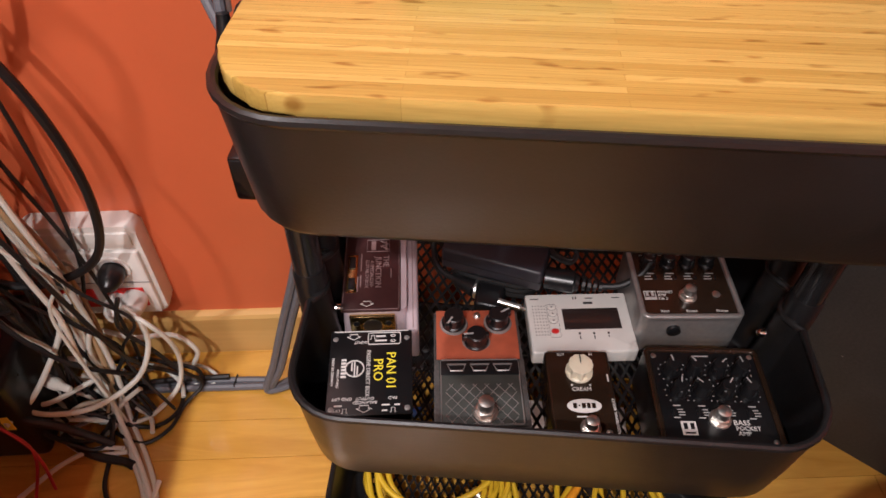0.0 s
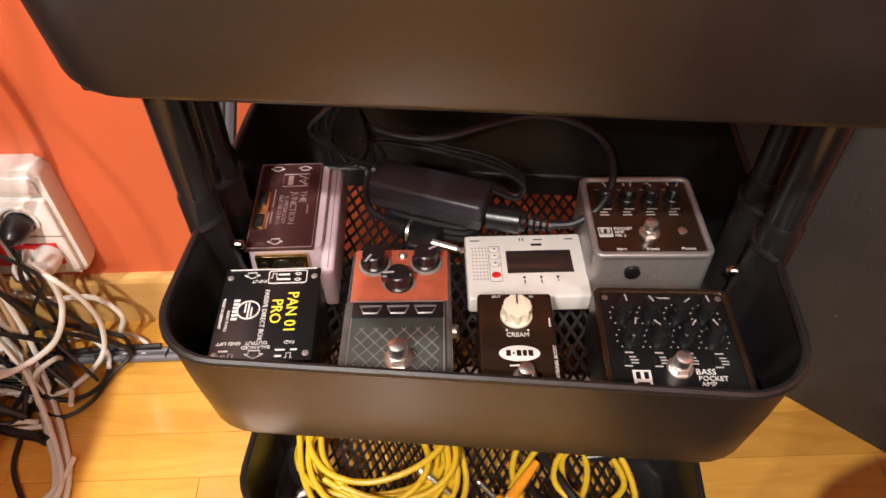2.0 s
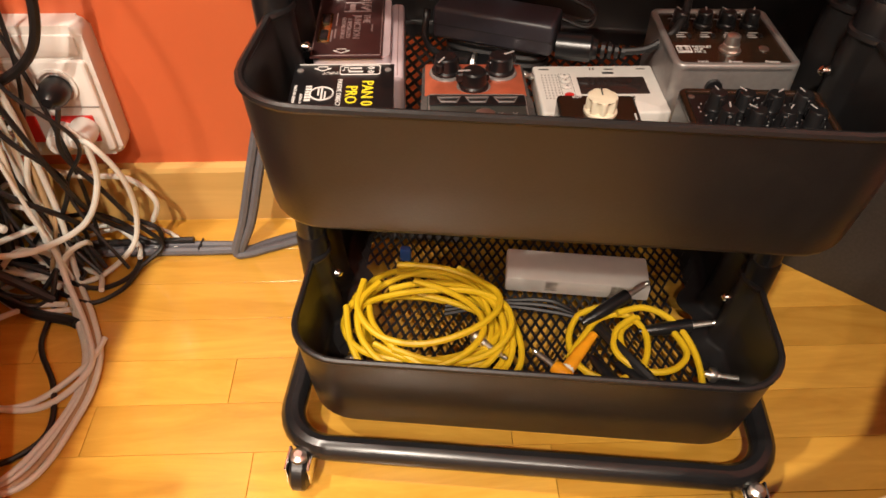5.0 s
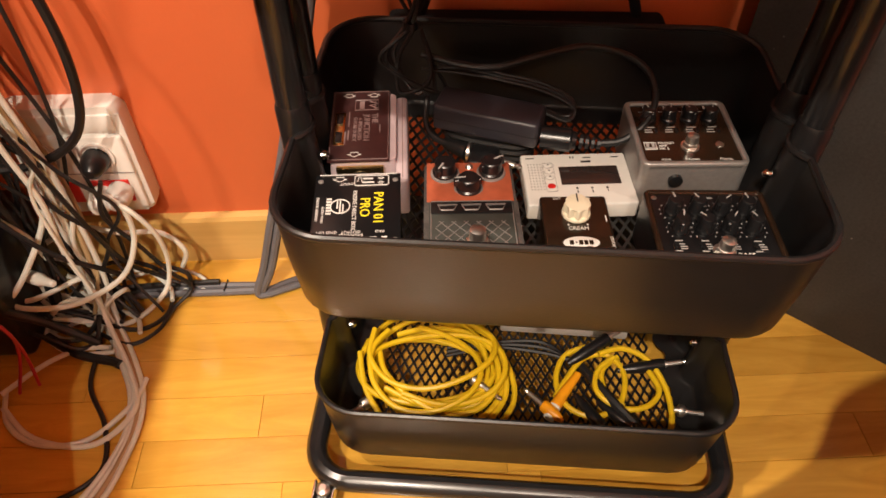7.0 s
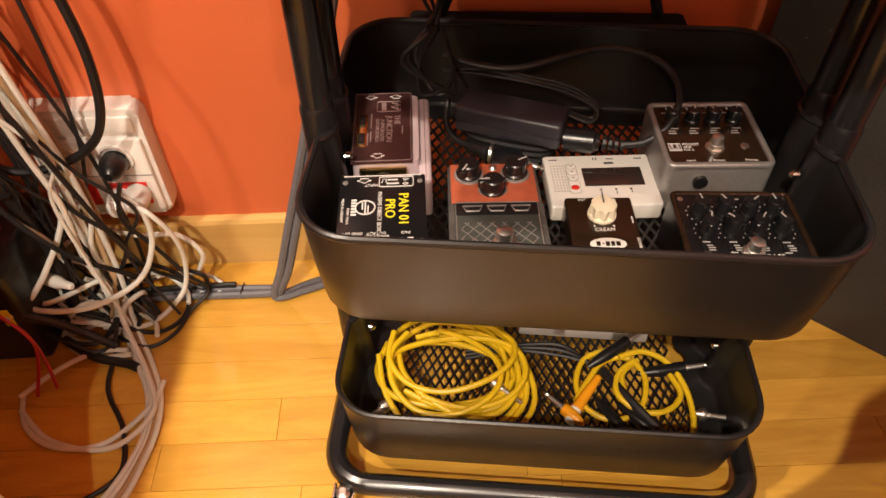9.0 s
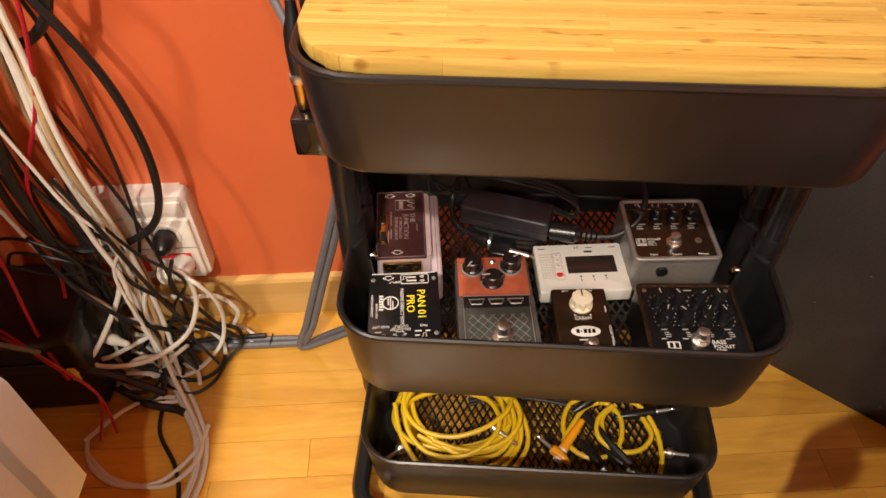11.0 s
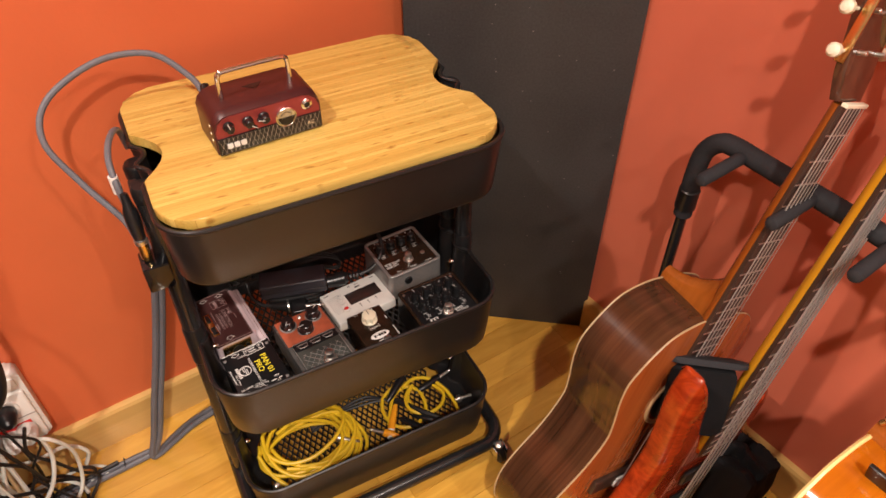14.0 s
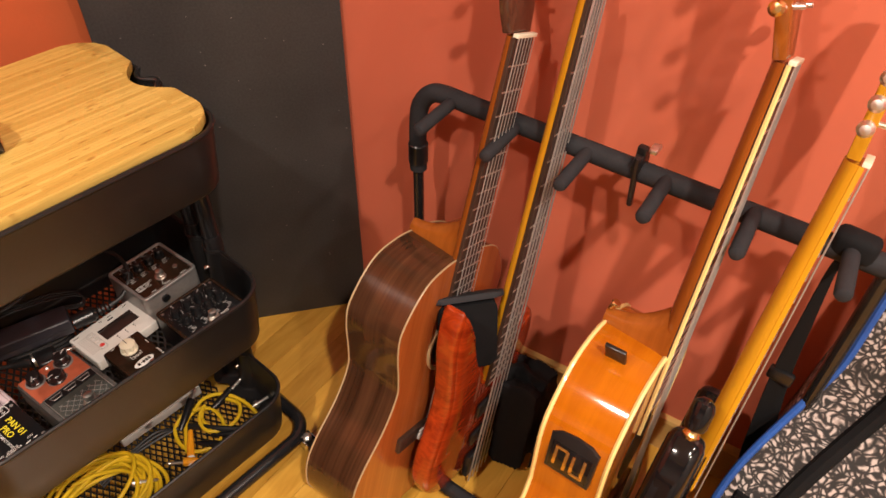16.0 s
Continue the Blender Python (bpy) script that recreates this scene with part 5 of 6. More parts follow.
# ---------------------------------------------------------------- wall socket block
ss = empty("socket_block", pose(*north(-0.583, 0.0)[:2], 0.213, 0, 0, WALL_TURN), "white plastic double wall socket block with red insert", "wall socket")
part("body", prism(rounded_rect(-0.075, 0.075, -0.086, 0.086, 0.012, 5), 0, 0.030, 0.006, 3, m=XR), M_WHITE, ss)
part("cover", prism(rounded_rect(-0.069, 0.069, -0.076, 0.046, 0.006, 4), 0.028, 0.037, 0.003, 2, m=XR), M_WHITE, ss)
part("cover_seam", box(0.138, 0.0012, 0.0016, (0, -0.0374, -0.012), 0.0004), M_CAST, ss)
part("cap_strip", prism(rounded_rect(-0.066, 0.066, 0.050, 0.076, 0.005, 4), 0.028, 0.033, 0.002, 2, m=XR), M_WHITE, ss)
for x in (-0.036, 0.030):
    so = part("socket", lathe([(0.0225, 0.0365), (0.0225, 0.040), (0.0195, 0.0405), (0.019, 0.032)], 28, m=Matrix.Translation((x, 0, 0.016)) @ XR), M_WHITE, ss)
    for dx in (-0.0095, 0.0095):
        part("pin_hole", lathe([(0.0025, 0.032), (0.0025, 0.0326)], 10, m=Matrix.Translation((x + dx, 0, 0.016)) @ XR), M_PLASTIC, so)
for x in (-0.037, 0.030):
    part("red_insert", box(0.052, 0.004, 0.036, (x, -0.0378, -0.042), 0.0008), M_RED, ss, "red insert for computer circuits")
for x, z in ((-0.040, -0.040), (0.018, -0.046), (0.043, -0.040)):
    part("white_plug", lathe([(0.016, 0), (0.017, 0.010), (0.014, 0.026), (0.007, 0.034)], 18, m=Matrix.Translation((x, -0.0395, z)) @ XR), M_WHITE, ss, "white mains plug")
part("black_plug", lathe([(0.016, 0), (0.017, 0.012), (0.012, 0.028), (0.006, 0.034)], 18, m=Matrix.Translation((0.031, -0.040, 0.016)) @ XR), M_PLASTIC, ss, "black mains plug")
part("cream_plug", box(0.030, 0.024, 0.026, (-0.036, -0.050, 0.016), 0.005, 2), M_CREAM, ss, "cream adapter plug")
part("status_lamp", lathe([(0.002, 0), (0.002, 0.002)], 8, m=Matrix.Translation((0.008, -0.0375, -0.068)) @ XR), M_RED, ss)

# ---------------------------------------------------------------- desk, computer tower and floor unit
desk = empty("desk", pose(-0.655, -0.13, 0, 0, 0, 11), "beech-veneered desk with side panel, cables running over its end", "desk")
part("desktop", box(1.1, 1.35, 0.026, (-0.55, -0.375, 0.737), 0.002), M_DESK, desk)
part("edge_rail", box(0.024, 1.3, 0.06, (-0.016, -0.37, 0.694), 0.002), M_DESK, desk)
part("side_panel", box(0.022, 0.85, 0.664, (-0.04, -0.435, 0.332), 0.001), M_DESK, desk)
# Unseen second panel, added to keep light from getting under the desk.
part("side_panel", box(0.022, 1.3, 0.724, (-0.72, -0.375, 0.362), 0.001), M_DESK, desk)

tower = empty("computer_tower", pose(-0.559, -0.53, 0, 0, 0, 4), "silver aluminium computer tower with handles on its top", "computer")
part("body", prism(rounded_rect(-0.103, 0.103, -0.215, 0.215, 0.006, 3), 0.012, 0.482, 0.003), M_ALU, tower)
part("top_plate", prism(rounded_rect(-0.094, 0.094, -0.19, 0.2, 0.01, 4), 0.4818, 0.484, 0.0005), M_PLATE, tower, "pale top plate")
for y in (0.222, -0.222):
    prof = [(-0.103, 0.0), (-0.103, 0.475), (-0.0985, 0.491), (-0.087, 0.502), (-0.07, 0.505), (0.07, 0.505), (0.087, 0.502), (0.0985, 0.491), (0.103, 0.475), (0.103, 0.0)]
    inner = [(x * 0.955, z - 0.0055) for x, z in prof]
    b2 = bmesh.new()
    rows = []
    for yy in (y - 0.027, y + 0.027):
        rows.append([[b2.verts.new((x, yy, z)) for x, z in pr] for pr in ([(x, max(z, 0.3)) for x, z in prof], [(x, max(z, 0.3)) for x, z in inner])])
    for i in range(len(prof) - 1):
        for q in (0, 1):
            b2.faces.new((rows[0][q][i], rows[0][q][i + 1], rows[1][q][i + 1], rows[1][q][i]))
        for r_ in rows:
            b2.faces.new((r_[0][i], r_[0][i + 1], r_[1][i + 1], r_[1][i]))
    part("handle", b2, M_ALU, tower, "bent aluminium carrying handle", smooth=35)
for sx in (-1, 1):
    for sy in (-1, 1):
        part("foot", box(0.03, 0.06, 0.013, (sx * 0.08, sy * 0.17, 0.0065), 0.002), M_ALU, tower)

unit = empty("floor_power_unit", pose(-0.79, 0.03, 0, 0, 0, 8), "black box-shaped power unit on the floor under the desk", "power unit")
part("body", box(0.26, 0.16, 0.17, (0, 0, 0.088), 0.01, 3), M_PLASTIC, unit)
part("front_ridge", box(0.2, 0.006, 0.02, (0, -0.082, 0.12), 0.002), M_PLASTIC, unit)
for sx in (-1, 1):
    part("foot", box(0.03, 0.12, 0.006, (sx * 0.1, 0, 0.003)), M_RUBBER, unit)
tagp = part("tag", box(0.012, 0.002, 0.03, (0.11, -0.083, 0.1), 0.0005), M_YINK, unit, "yellow paper tag")


def cable(pts, r, mat, label, per=9, n=8):
    ob = part("loose_cable", sweep(spline(pts, per), r, n), mat, None)
    return tagged(ob, label, "cable", "cables by the desk")


BK, WH, RD = "black power cable hanging from the desk's end", "white cable hanging down to the floor", "thin red cable hanging under the desk"
# thick black loops hanging from the desk's back corner
cable([(-0.665, 0.03, 0.80), (-0.637, 0.07, 0.72), (-0.632, 0.086, 0.617), (-0.603, 0.09, 0.568), (-0.555, 0.094, 0.60), (-0.532, 0.097, 0.67), (-0.533, 0.098, 0.735), (-0.575, 0.092, 0.78), (-0.65, 0.05, 0.83)], 0.0062, M_RUBBER, "thick black cable looped beside the desk's end")
cable([(-0.66, 0.04, 0.775), (-0.598, 0.08, 0.697), (-0.553, 0.085, 0.62), (-0.514, 0.09, 0.517), (-0.503, 0.091, 0.40), (-0.525, 0.088, 0.305), (-0.585, 0.082, 0.258), (-0.655, 0.074, 0.25), (-0.7, 0.07, 0.30), (-0.7, 0.065, 0.42), (-0.68, 0.06, 0.6)], 0.0055, M_RUBBER, "thick black cable in a long hanging loop")
cable([(-0.69, 0.02, 0.80), (-0.645, 0.055, 0.75), (-0.629, 0.057, 0.69), (-0.634, 0.056, 0.561), (-0.665, 0.052, 0.42), (-0.66, 0.05, 0.264), (-0.64, 0.05, 0.14), (-0.63, 0.02, 0.03)], 0.0068, M_RUBBER, BK)
rng = random.Random(11)
for k in range(7):
    x0, x1, x2 = -0.70 + 0.011 * k + rng.uniform(-0.01, 0.01), -0.685 + 0.016 * k + rng.uniform(-0.03, 0.03), -0.69 + 0.02 * k + rng.uniform(-0.04, 0.04)
    y0 = rng.uniform(0.085, 0.12)
    cable([(x0 - 0.03, y0 - 0.05, 0.80), (x0, y0, 0.72), (x1 - 0.03, y0 + 0.01, 0.58), (x1 + rng.uniform(-0.03, 0.03), y0, 0.42), (x2, y0 - 0.01, 0.27), (x2 + rng.uniform(-0.03, 0.05), y0 - 0.03, 0.13), (x2 + rng.uniform(0, 0.07), y0 - rng.uniform(0.02, 0.1), 0.02)], rng.choice((0.0022, 0.0026, 0.003)), M_RUBBER, BK)
for k in range(4):
    o, q = 0.007 * k, 0.005 * math.sin(2.1 * k)
    cable([(-0.655 + o, 0.04, 0.81), (-0.612 + o, 0.072 + q, 0.71), (-0.602 + o * 0.8, 0.072 - q, 0.585), (-0.612 + o, 0.07 + q, 0.43), (-0.594 + o, 0.07 - q, 0.245), (-0.597 + o * 1.5, 0.058, 0.1), (-0.58 + o, 0.03, 0.014), (-0.535 + o, -0.03, 0.006), (-0.497 + o * 0.8, -0.09, 0.006), (-0.487 + o * 0.7, -0.16, 0.006), (-0.52 + o * 1.2, -0.245, 0.006), (-0.60, -0.27, 0.006)], 0.0037, M_WCABLE if k != 2 else M_BEIGE, WH if k != 2 else "beige cable hanging with the white ones")
cable([(-0.62, 0.09, 0.60), (-0.64, 0.1, 0.45), (-0.60, 0.1, 0.3), (-0.58, 0.09, 0.2), (-0.57, 0.06, 0.1), (-0.59, 0.03, 0.02)], 0.003, M_BEIGE, "beige cable among the others")
cable([(-0.60, 0.05, 0.80), (-0.566, 0.075, 0.70), (-0.565, 0.074, 0.62), (-0.60, 0.07, 0.50), (-0.66, 0.062, 0.38), (-0.68, 0.06, 0.24), (-0.70, 0.03, 0.1)], 0.0026, M_RCABLE, RD)
cable([(-0.70, 0.02, 0.74), (-0.715, 0.03, 0.5), (-0.71, 0.01, 0.3), (-0.70, -0.02, 0.18), (-0.66, -0.06, 0.12)], 0.0026, M_RCABLE, RD)
for k in range(2):
    cable([(-0.78, -0.02, 0.185), (-0.73, -0.045 + 0.008 * k, 0.2), (-0.67, -0.06, 0.17 - 0.01 * k), (-0.62, -0.07, 0.10), (-0.615 - 0.02 * k, -0.085 - 0.014 * k, 0.02)], 0.0022, M_RCABLE, "red cable curving over the power unit")
# loop tied over the desk's edge
cable([(-0.70, -0.06, 0.757), (-0.655, -0.046, 0.762), (-0.619, -0.042, 0.739), (-0.605, -0.041, 0.69), (-0.63, -0.044, 0.655), (-0.67, -0.047, 0.65), (-0.75, -0.055, 0.67)], 0.004, M_RUBBER, "doubled black cord looped over the desk's edge")
cable([(-0.70, -0.066, 0.757), (-0.655, -0.053, 0.762), (-0.623, -0.048, 0.733), (-0.612, -0.046, 0.69), (-0.637, -0.049, 0.663), (-0.67, -0.052, 0.658), (-0.75, -0.06, 0.678)], 0.0035, M_RUBBER, "doubled black cord looped over the desk's edge")
cable([(-0.78, 0.12, 0.754), (-0.70, 0.0, 0.754), (-0.66, -0.045, 0.755), (-0.637, -0.062, 0.745), (-0.634, -0.066, 0.72), (-0.65, -0.065, 0.695)], 0.003, M_BEIGE, "beige cord tied round the desk's edge")
cable([(-0.77, 0.02, 0.66), (-0.74, 0.0, 0.6), (-0.715, -0.02, 0.5), (-0.71, -0.03, 0.4), (-0.71, -0.02, 0.28)], 0.009, M_RUBBER, "thick black cable behind the desk's panel")
cable([(-0.672, -0.26, 0.60), (-0.655, -0.2, 0.46), (-0.655, -0.17, 0.40), (-0.66, -0.12, 0.30), (-0.65, -0.08, 0.22)], 0.0032, M_GREY, "grey cable along the desk's side panel")
cable([(-0.675, -0.28, 0.50), (-0.66, -0.24, 0.38), (-0.66, -0.22, 0.28), (-0.655, -0.2, 0.18), (-0.64, -0.17, 0.05)], 0.0026, M_GREY, "grey cable along the desk's side panel")
# cables from the socket block
cable([(-0.523, 0.085, 0.187), (-0.50, 0.075, 0.187), (-0.482, 0.08, 0.14), (-0.485, 0.085, 0.08), (-0.50, 0.07, 0.03), (-0.54, 0.03, 0.01), (-0.6, 0.02, 0.012)], 0.0034, M_WCABLE, "white mains cable from the socket block")
cable([(-0.52, 0.075, 0.235), (-0.535, 0.07, 0.18), (-0.515, 0.08, 0.12), (-0.49, 0.085, 0.06), (-0.47, 0.09, 0.02), (-0.49, 0.06, 0.007), (-0.5, 0.02, 0.006), (-0.53, -0.005, 0.006), (-0.58, 0.01, 0.006)], 0.003, M_RUBBER, "black mains cable from the socket block")
cable([(-0.57, 0.07, 0.19), (-0.585, 0.055, 0.13), (-0.575, 0.06, 0.06), (-0.6, 0.03, 0.02), (-0.65, 0.0, 0.01)], 0.0034, M_WCABLE, "white mains cable from the socket block")
for k in range(6):
    x0, y0, z0 = -0.66 + 0.02 * k, 0.06 + 0.012 * (k % 3), 0.30 + 0.05 * ((k * 5) % 4)
    s = 0.03 + 0.008 * (k % 3)
    cable([(x0 - 0.06, y0, z0 + 0.06), (x0 - s, y0 - 0.01, z0 - 0.02), (x0, y0 - 0.02, z0 - 0.09), (x0 + s, y0 - 0.01, z0 - 0.16), (x0 + 0.3 * s, y0 - 0.02, z0 - 0.23), (x0 + s * 1.4, y0 - 0.04, 0.02)], 0.0024 if k % 2 else 0.003, M_RUBBER if k % 3 else M_WCABLE, "thin cable sagging in front of the wall")
cable([(-0.76, 0.05, 0.25), (-0.73, 0.04, 0.30), (-0.68, 0.03, 0.315), (-0.635, 0.03, 0.29), (-0.63, 0.035, 0.25), (-0.68, 0.04, 0.235), (-0.74, 0.04, 0.25)], 0.0024, M_RUBBER, "thin black cord coiled above the power unit")
cable([(-0.75, 0.05, 0.23), (-0.72, 0.04, 0.275), (-0.67, 0.03, 0.285), (-0.63, 0.035, 0.262), (-0.64, 0.045, 0.215)], 0.0024, M_RUBBER, "thin black cord coiled above the power unit")
# heap on the floor
for k in range(13):
    cx, cy, r0 = -0.60 + rng.uniform(-0.05, 0.05), 0.03 + rng.uniform(-0.035, 0.04), rng.uniform(0.03, 0.075)
    ph, sp = rng.uniform(0, 6.3), rng.uniform(3.5, 6.0)
    pts = [(cx + r0 * 1.25 * math.cos(ph + sp * i / 6), cy + r0 * 0.75 * math.sin(ph + sp * i / 6), 0.008 + 0.0055 * k * (0.6 + 0.4 * math.sin(i * 1.7 + k))) for i in range(7)]
    m_, t_ = ((M_WCABLE, "white cable coiled in the heap on the floor"), (M_RUBBER, "black cable coiled in the heap on the floor"))[k % 2]
    cable(pts, 0.0034 if k % 2 == 0 else 0.003, m_, t_)
cable([(-0.62, 0.05, 0.012), (-0.575, 0.0, 0.008), (-0.558, -0.073, 0.006), (-0.515, -0.13, 0.006), (-0.497, -0.19, 0.006), (-0.545, -0.232, 0.006), (-0.62, -0.24, 0.006)], 0.0032, M_RUBBER, "black cable winding over the floor")
cable([(-0.665, -0.09, 0.006), (-0.64, -0.135, 0.006), (-0.59, -0.16, 0.006), (-0.53, -0.15, 0.006), (-0.49, -0.10, 0.011), (-0.485, -0.06, 0.011)], 0.0034, M_WCABLE, "white cable winding over the floor")
cable([(-0.60, 0.09, 0.012), (-0.54, 0.115, 0.02), (-0.49, 0.125, 0.014), (-0.455, 0.11, 0.007), (-0.47, 0.09, 0.006), (-0.49, 0.1, 0.006)], 0.0028, M_WCABLE, "thin white cable by the skirting")
cable([(-0.62, 0.06, 0.03), (-0.55, 0.085, 0.02), (-0.50, 0.1, 0.012), (-0.435, 0.108, 0.014)], 0.0045, M_RUBBER, "black cable end with a plug by the skirting")
cable([(-0.64, -0.01, 0.02), (-0.59, -0.03, 0.012), (-0.545, -0.035, 0.008), (-0.53, -0.04, 0.008)], 0.0065, M_RUBBER, "thick black adapter lead on the floor")

LW, LB = "white cable looped through the heap by the desk", "black cable looped through the heap by the desk"
cable([(-0.656, -0.114, 0.006), (-0.606, -0.149, 0.006), (-0.548, -0.16, 0.006), (-0.506, -0.149, 0.009), (-0.482, -0.105, 0.014), (-0.509, -0.053, 0.014), (-0.554, 0.005, 0.03), (-0.571, 0.03, 0.07), (-0.589, 0.04, 0.135), (-0.585, 0.045, 0.224), (-0.60, 0.05, 0.30), (-0.615, 0.055, 0.40)], 0.0037, M_WCABLE, LW)
cable([(-0.72, 0.04, 0.02), (-0.70, 0.07, 0.06), (-0.655, 0.09, 0.10), (-0.60, 0.10, 0.125), (-0.54, 0.09, 0.129), (-0.496, 0.11, 0.112), (-0.47, 0.11, 0.078), (-0.482, 0.108, 0.045)], 0.0036, M_WCABLE, LW)
cable([(-0.70, 0.035, 0.055), (-0.69, 0.06, 0.075), (-0.66, 0.075, 0.085), (-0.618, 0.078, 0.08), (-0.585, 0.073, 0.07), (-0.606, 0.045, 0.075), (-0.647, 0.01, 0.075), (-0.69, 0.02, 0.06)], 0.0036, M_WCABLE, LW)
cable([(-0.69, 0.0, 0.09), (-0.64, -0.012, 0.085), (-0.58, 0.005, 0.08), (-0.535, 0.05, 0.085), (-0.513, 0.075, 0.13), (-0.512, 0.082, 0.18), (-0.53, 0.084, 0.205)], 0.0038, M_WCABLE, LW)
cable([(-0.67, -0.04, 0.10), (-0.655, 0.0, 0.10), (-0.635, 0.035, 0.13), (-0.615, 0.06, 0.17), (-0.60, 0.08, 0.22)], 0.004, M_WCABLE, LW)
cable([(-0.658, -0.102, 0.02), (-0.625, -0.049, 0.015), (-0.587, -0.023, 0.015), (-0.547, -0.021, 0.02)], 0.0034, M_WCABLE, LW)
cable([(-0.616, 0.09, 0.05), (-0.556, 0.108, 0.05), (-0.51, 0.108, 0.016), (-0.496, 0.06, 0.005), (-0.513, 0.028, 0.005), (-0.546, 0.02, 0.006), (-0.592, 0.02, 0.03), (-0.644, 0.005, 0.07)], 0.0032, M_RUBBER, LB)
cable([(-0.60, 0.035, 0.42), (-0.575, 0.035, 0.344), (-0.557, 0.04, 0.255), (-0.538, 0.05, 0.153), (-0.539, 0.08, 0.076), (-0.522, 0.098, 0.037), (-0.481, 0.1, 0.012), (-0.475, 0.1, 0.04), (-0.509, 0.1, 0.055)], 0.0032, M_RUBBER, LB)
cable([(-0.70, 0.0, 0.10), (-0.66, -0.025, 0.095), (-0.62, -0.02, 0.07), (-0.565, -0.015, 0.02)], 0.0062, M_RUBBER, "thick black adapter lead over the heap")
cable([(-0.69, 0.05, 0.30), (-0.65, 0.03, 0.22), (-0.60, 0.03, 0.15), (-0.56, 0.05, 0.10), (-0.55, 0.08, 0.05)], 0.0034, M_RUBBER, LB)
tagged(part("cable_plug", lathe([(0.0005, 0), (0.008, 0.001), (0.009, 0.006), (0.009, 0.024), (0.006, 0.034), (0.005, 0.048), (0.0035, 0.05), (0.0005, 0.0505)], 16, m=Matrix.Translation((-0.655, 0.035, 0.095)) @ Matrix.Rotation(radians(82), 4, "Y") @ Matrix.Rotation(radians(20), 4, "X")), M_WCABLE, None), "white moulded plug lying in the cable heap", "plug")

# ---------------------------------------------------------------- guitar rack
rack = empty("guitar_rack", pose(0, 0, 0), "black foam-sleeved multi-guitar rack standing along the wall", "guitar rack")
U = Vector((0.09, -0.996, 0.0))
B0 = Vector((0.533, -0.262, 0.655))
line = spline([Vector((0.526, -0.214, 0.50)), Vector((0.526, -0.214, 0.575)), Vector((0.527, -0.219, 0.622)), Vector((0.530, -0.238, 0.648)), B0, B0 + U * 0.06, B0 + U * 0.3, B0 + U * 0.62], 8)
part("top_bar", sweep(line, 0.0145, 14), M_FOAM, rack, "grey-black foam-covered top bar")
part("collar", lathe([(0.0165, 0.515), (0.0165, 0.55), (0.0145, 0.552)], 14, m=Matrix.Translation((0.526, -0.214, 0))), M_PLASTIC, rack)
for q in (Vector((0.526, -0.214, 0)), B0 + U * 0.62 - Vector((0, 0, B0.z))):
    part("post", lathe([(0.009, 0.03), (0.009, 0.66 if q.y < -0.5 else 0.53)], 12, m=Matrix.Translation(q)), M_TUBE, rack)
    part("foot_bar", sweep([q + Vector((0.03, 0.003, 0.014)), q + Vector((-0.30, -0.03, 0.014))], 0.0125, 12), M_TUBE, rack)
part("bottom_bar", sweep([Vector((0.30, -0.235, 0.032)), Vector((0.30, -0.235, 0.032)) + U * 0.66], 0.013, 12), M_FOAM, rack)
part("bottom_bar", sweep([Vector((0.46, -0.225, 0.032)), Vector((0.46, -0.225, 0.032)) + U * 0.66], 0.013, 12), M_FOAM, rack)
for i in range(6):
    r0 = Vector((0.530 + 0.010 * i, -0.283 - 0.111 * i, 0.653 + 0.002 * i))
    r1 = Vector((0.432 + 0.010 * i, -0.300 - 0.111 * i, 0.655 + 0.004 * i))
    d = (r1 - r0).normalized()
    part("prong", sweep([r0, r1 - d * 0.006, r1 - d * 0.002, r1], [0.0095, 0.0095, 0.008, 0.004], 14), M_FOAM, rack, "foam-sleeved neck prong")

clip = empty("capo", pose(0.561, -0.575, 0.684, 0, 0, 5), "black spring capo clamped on the rack's top bar", "capo")
part("jaw", box(0.012, 0.014, 0.018, (0, 0, 0.0), 0.003), M_PLASTIC, clip)
part("arm", box(0.008, 0.008, 0.085, (-0.020, -0.002, -0.036), 0.003, m=Matrix.Rotation(radians(-8), 4, "Y")), M_PLASTIC, clip)
part("lever", box(0.02, 0.012, 0.008, (0.004, -0.014, 0.008), 0.003), M_NICKEL, clip)
part("band", lathe([(0.0155, -0.006), (0.0165, -0.005), (0.0165, 0.005), (0.0155, 0.006)], 16, m=Matrix.Translation((0.0, 0, -0.0165)) @ Matrix.Rotation(math.pi / 2, 4, "X")), M_PLASTIC, clip)


# ---------------------------------------------------------------- guitars
def frame_of(joint, up, front=(0.09, -0.996, 0.0)):
    y = Vector(up).normalized()
    z = Vector(front)
    z = (z - y * z.dot(y)).normalized()
    x = y.cross(z)
    m = Matrix((x, y, z)).transposed().to_4x4()
    m.translation = joint
    return m


def mirrored(half):
    """A closed body outline from its right half: (half width, distance below the neck joint)."""
    right = spline([(w, -s, 0) for w, s in half], 6)
    return [(p.x, p.y) for p in right] + [(-p.x, p.y) for p in right[-2:0:-1]]


def fret_place(length, k):
    return length * (1 - 2 ** (-k / 12))


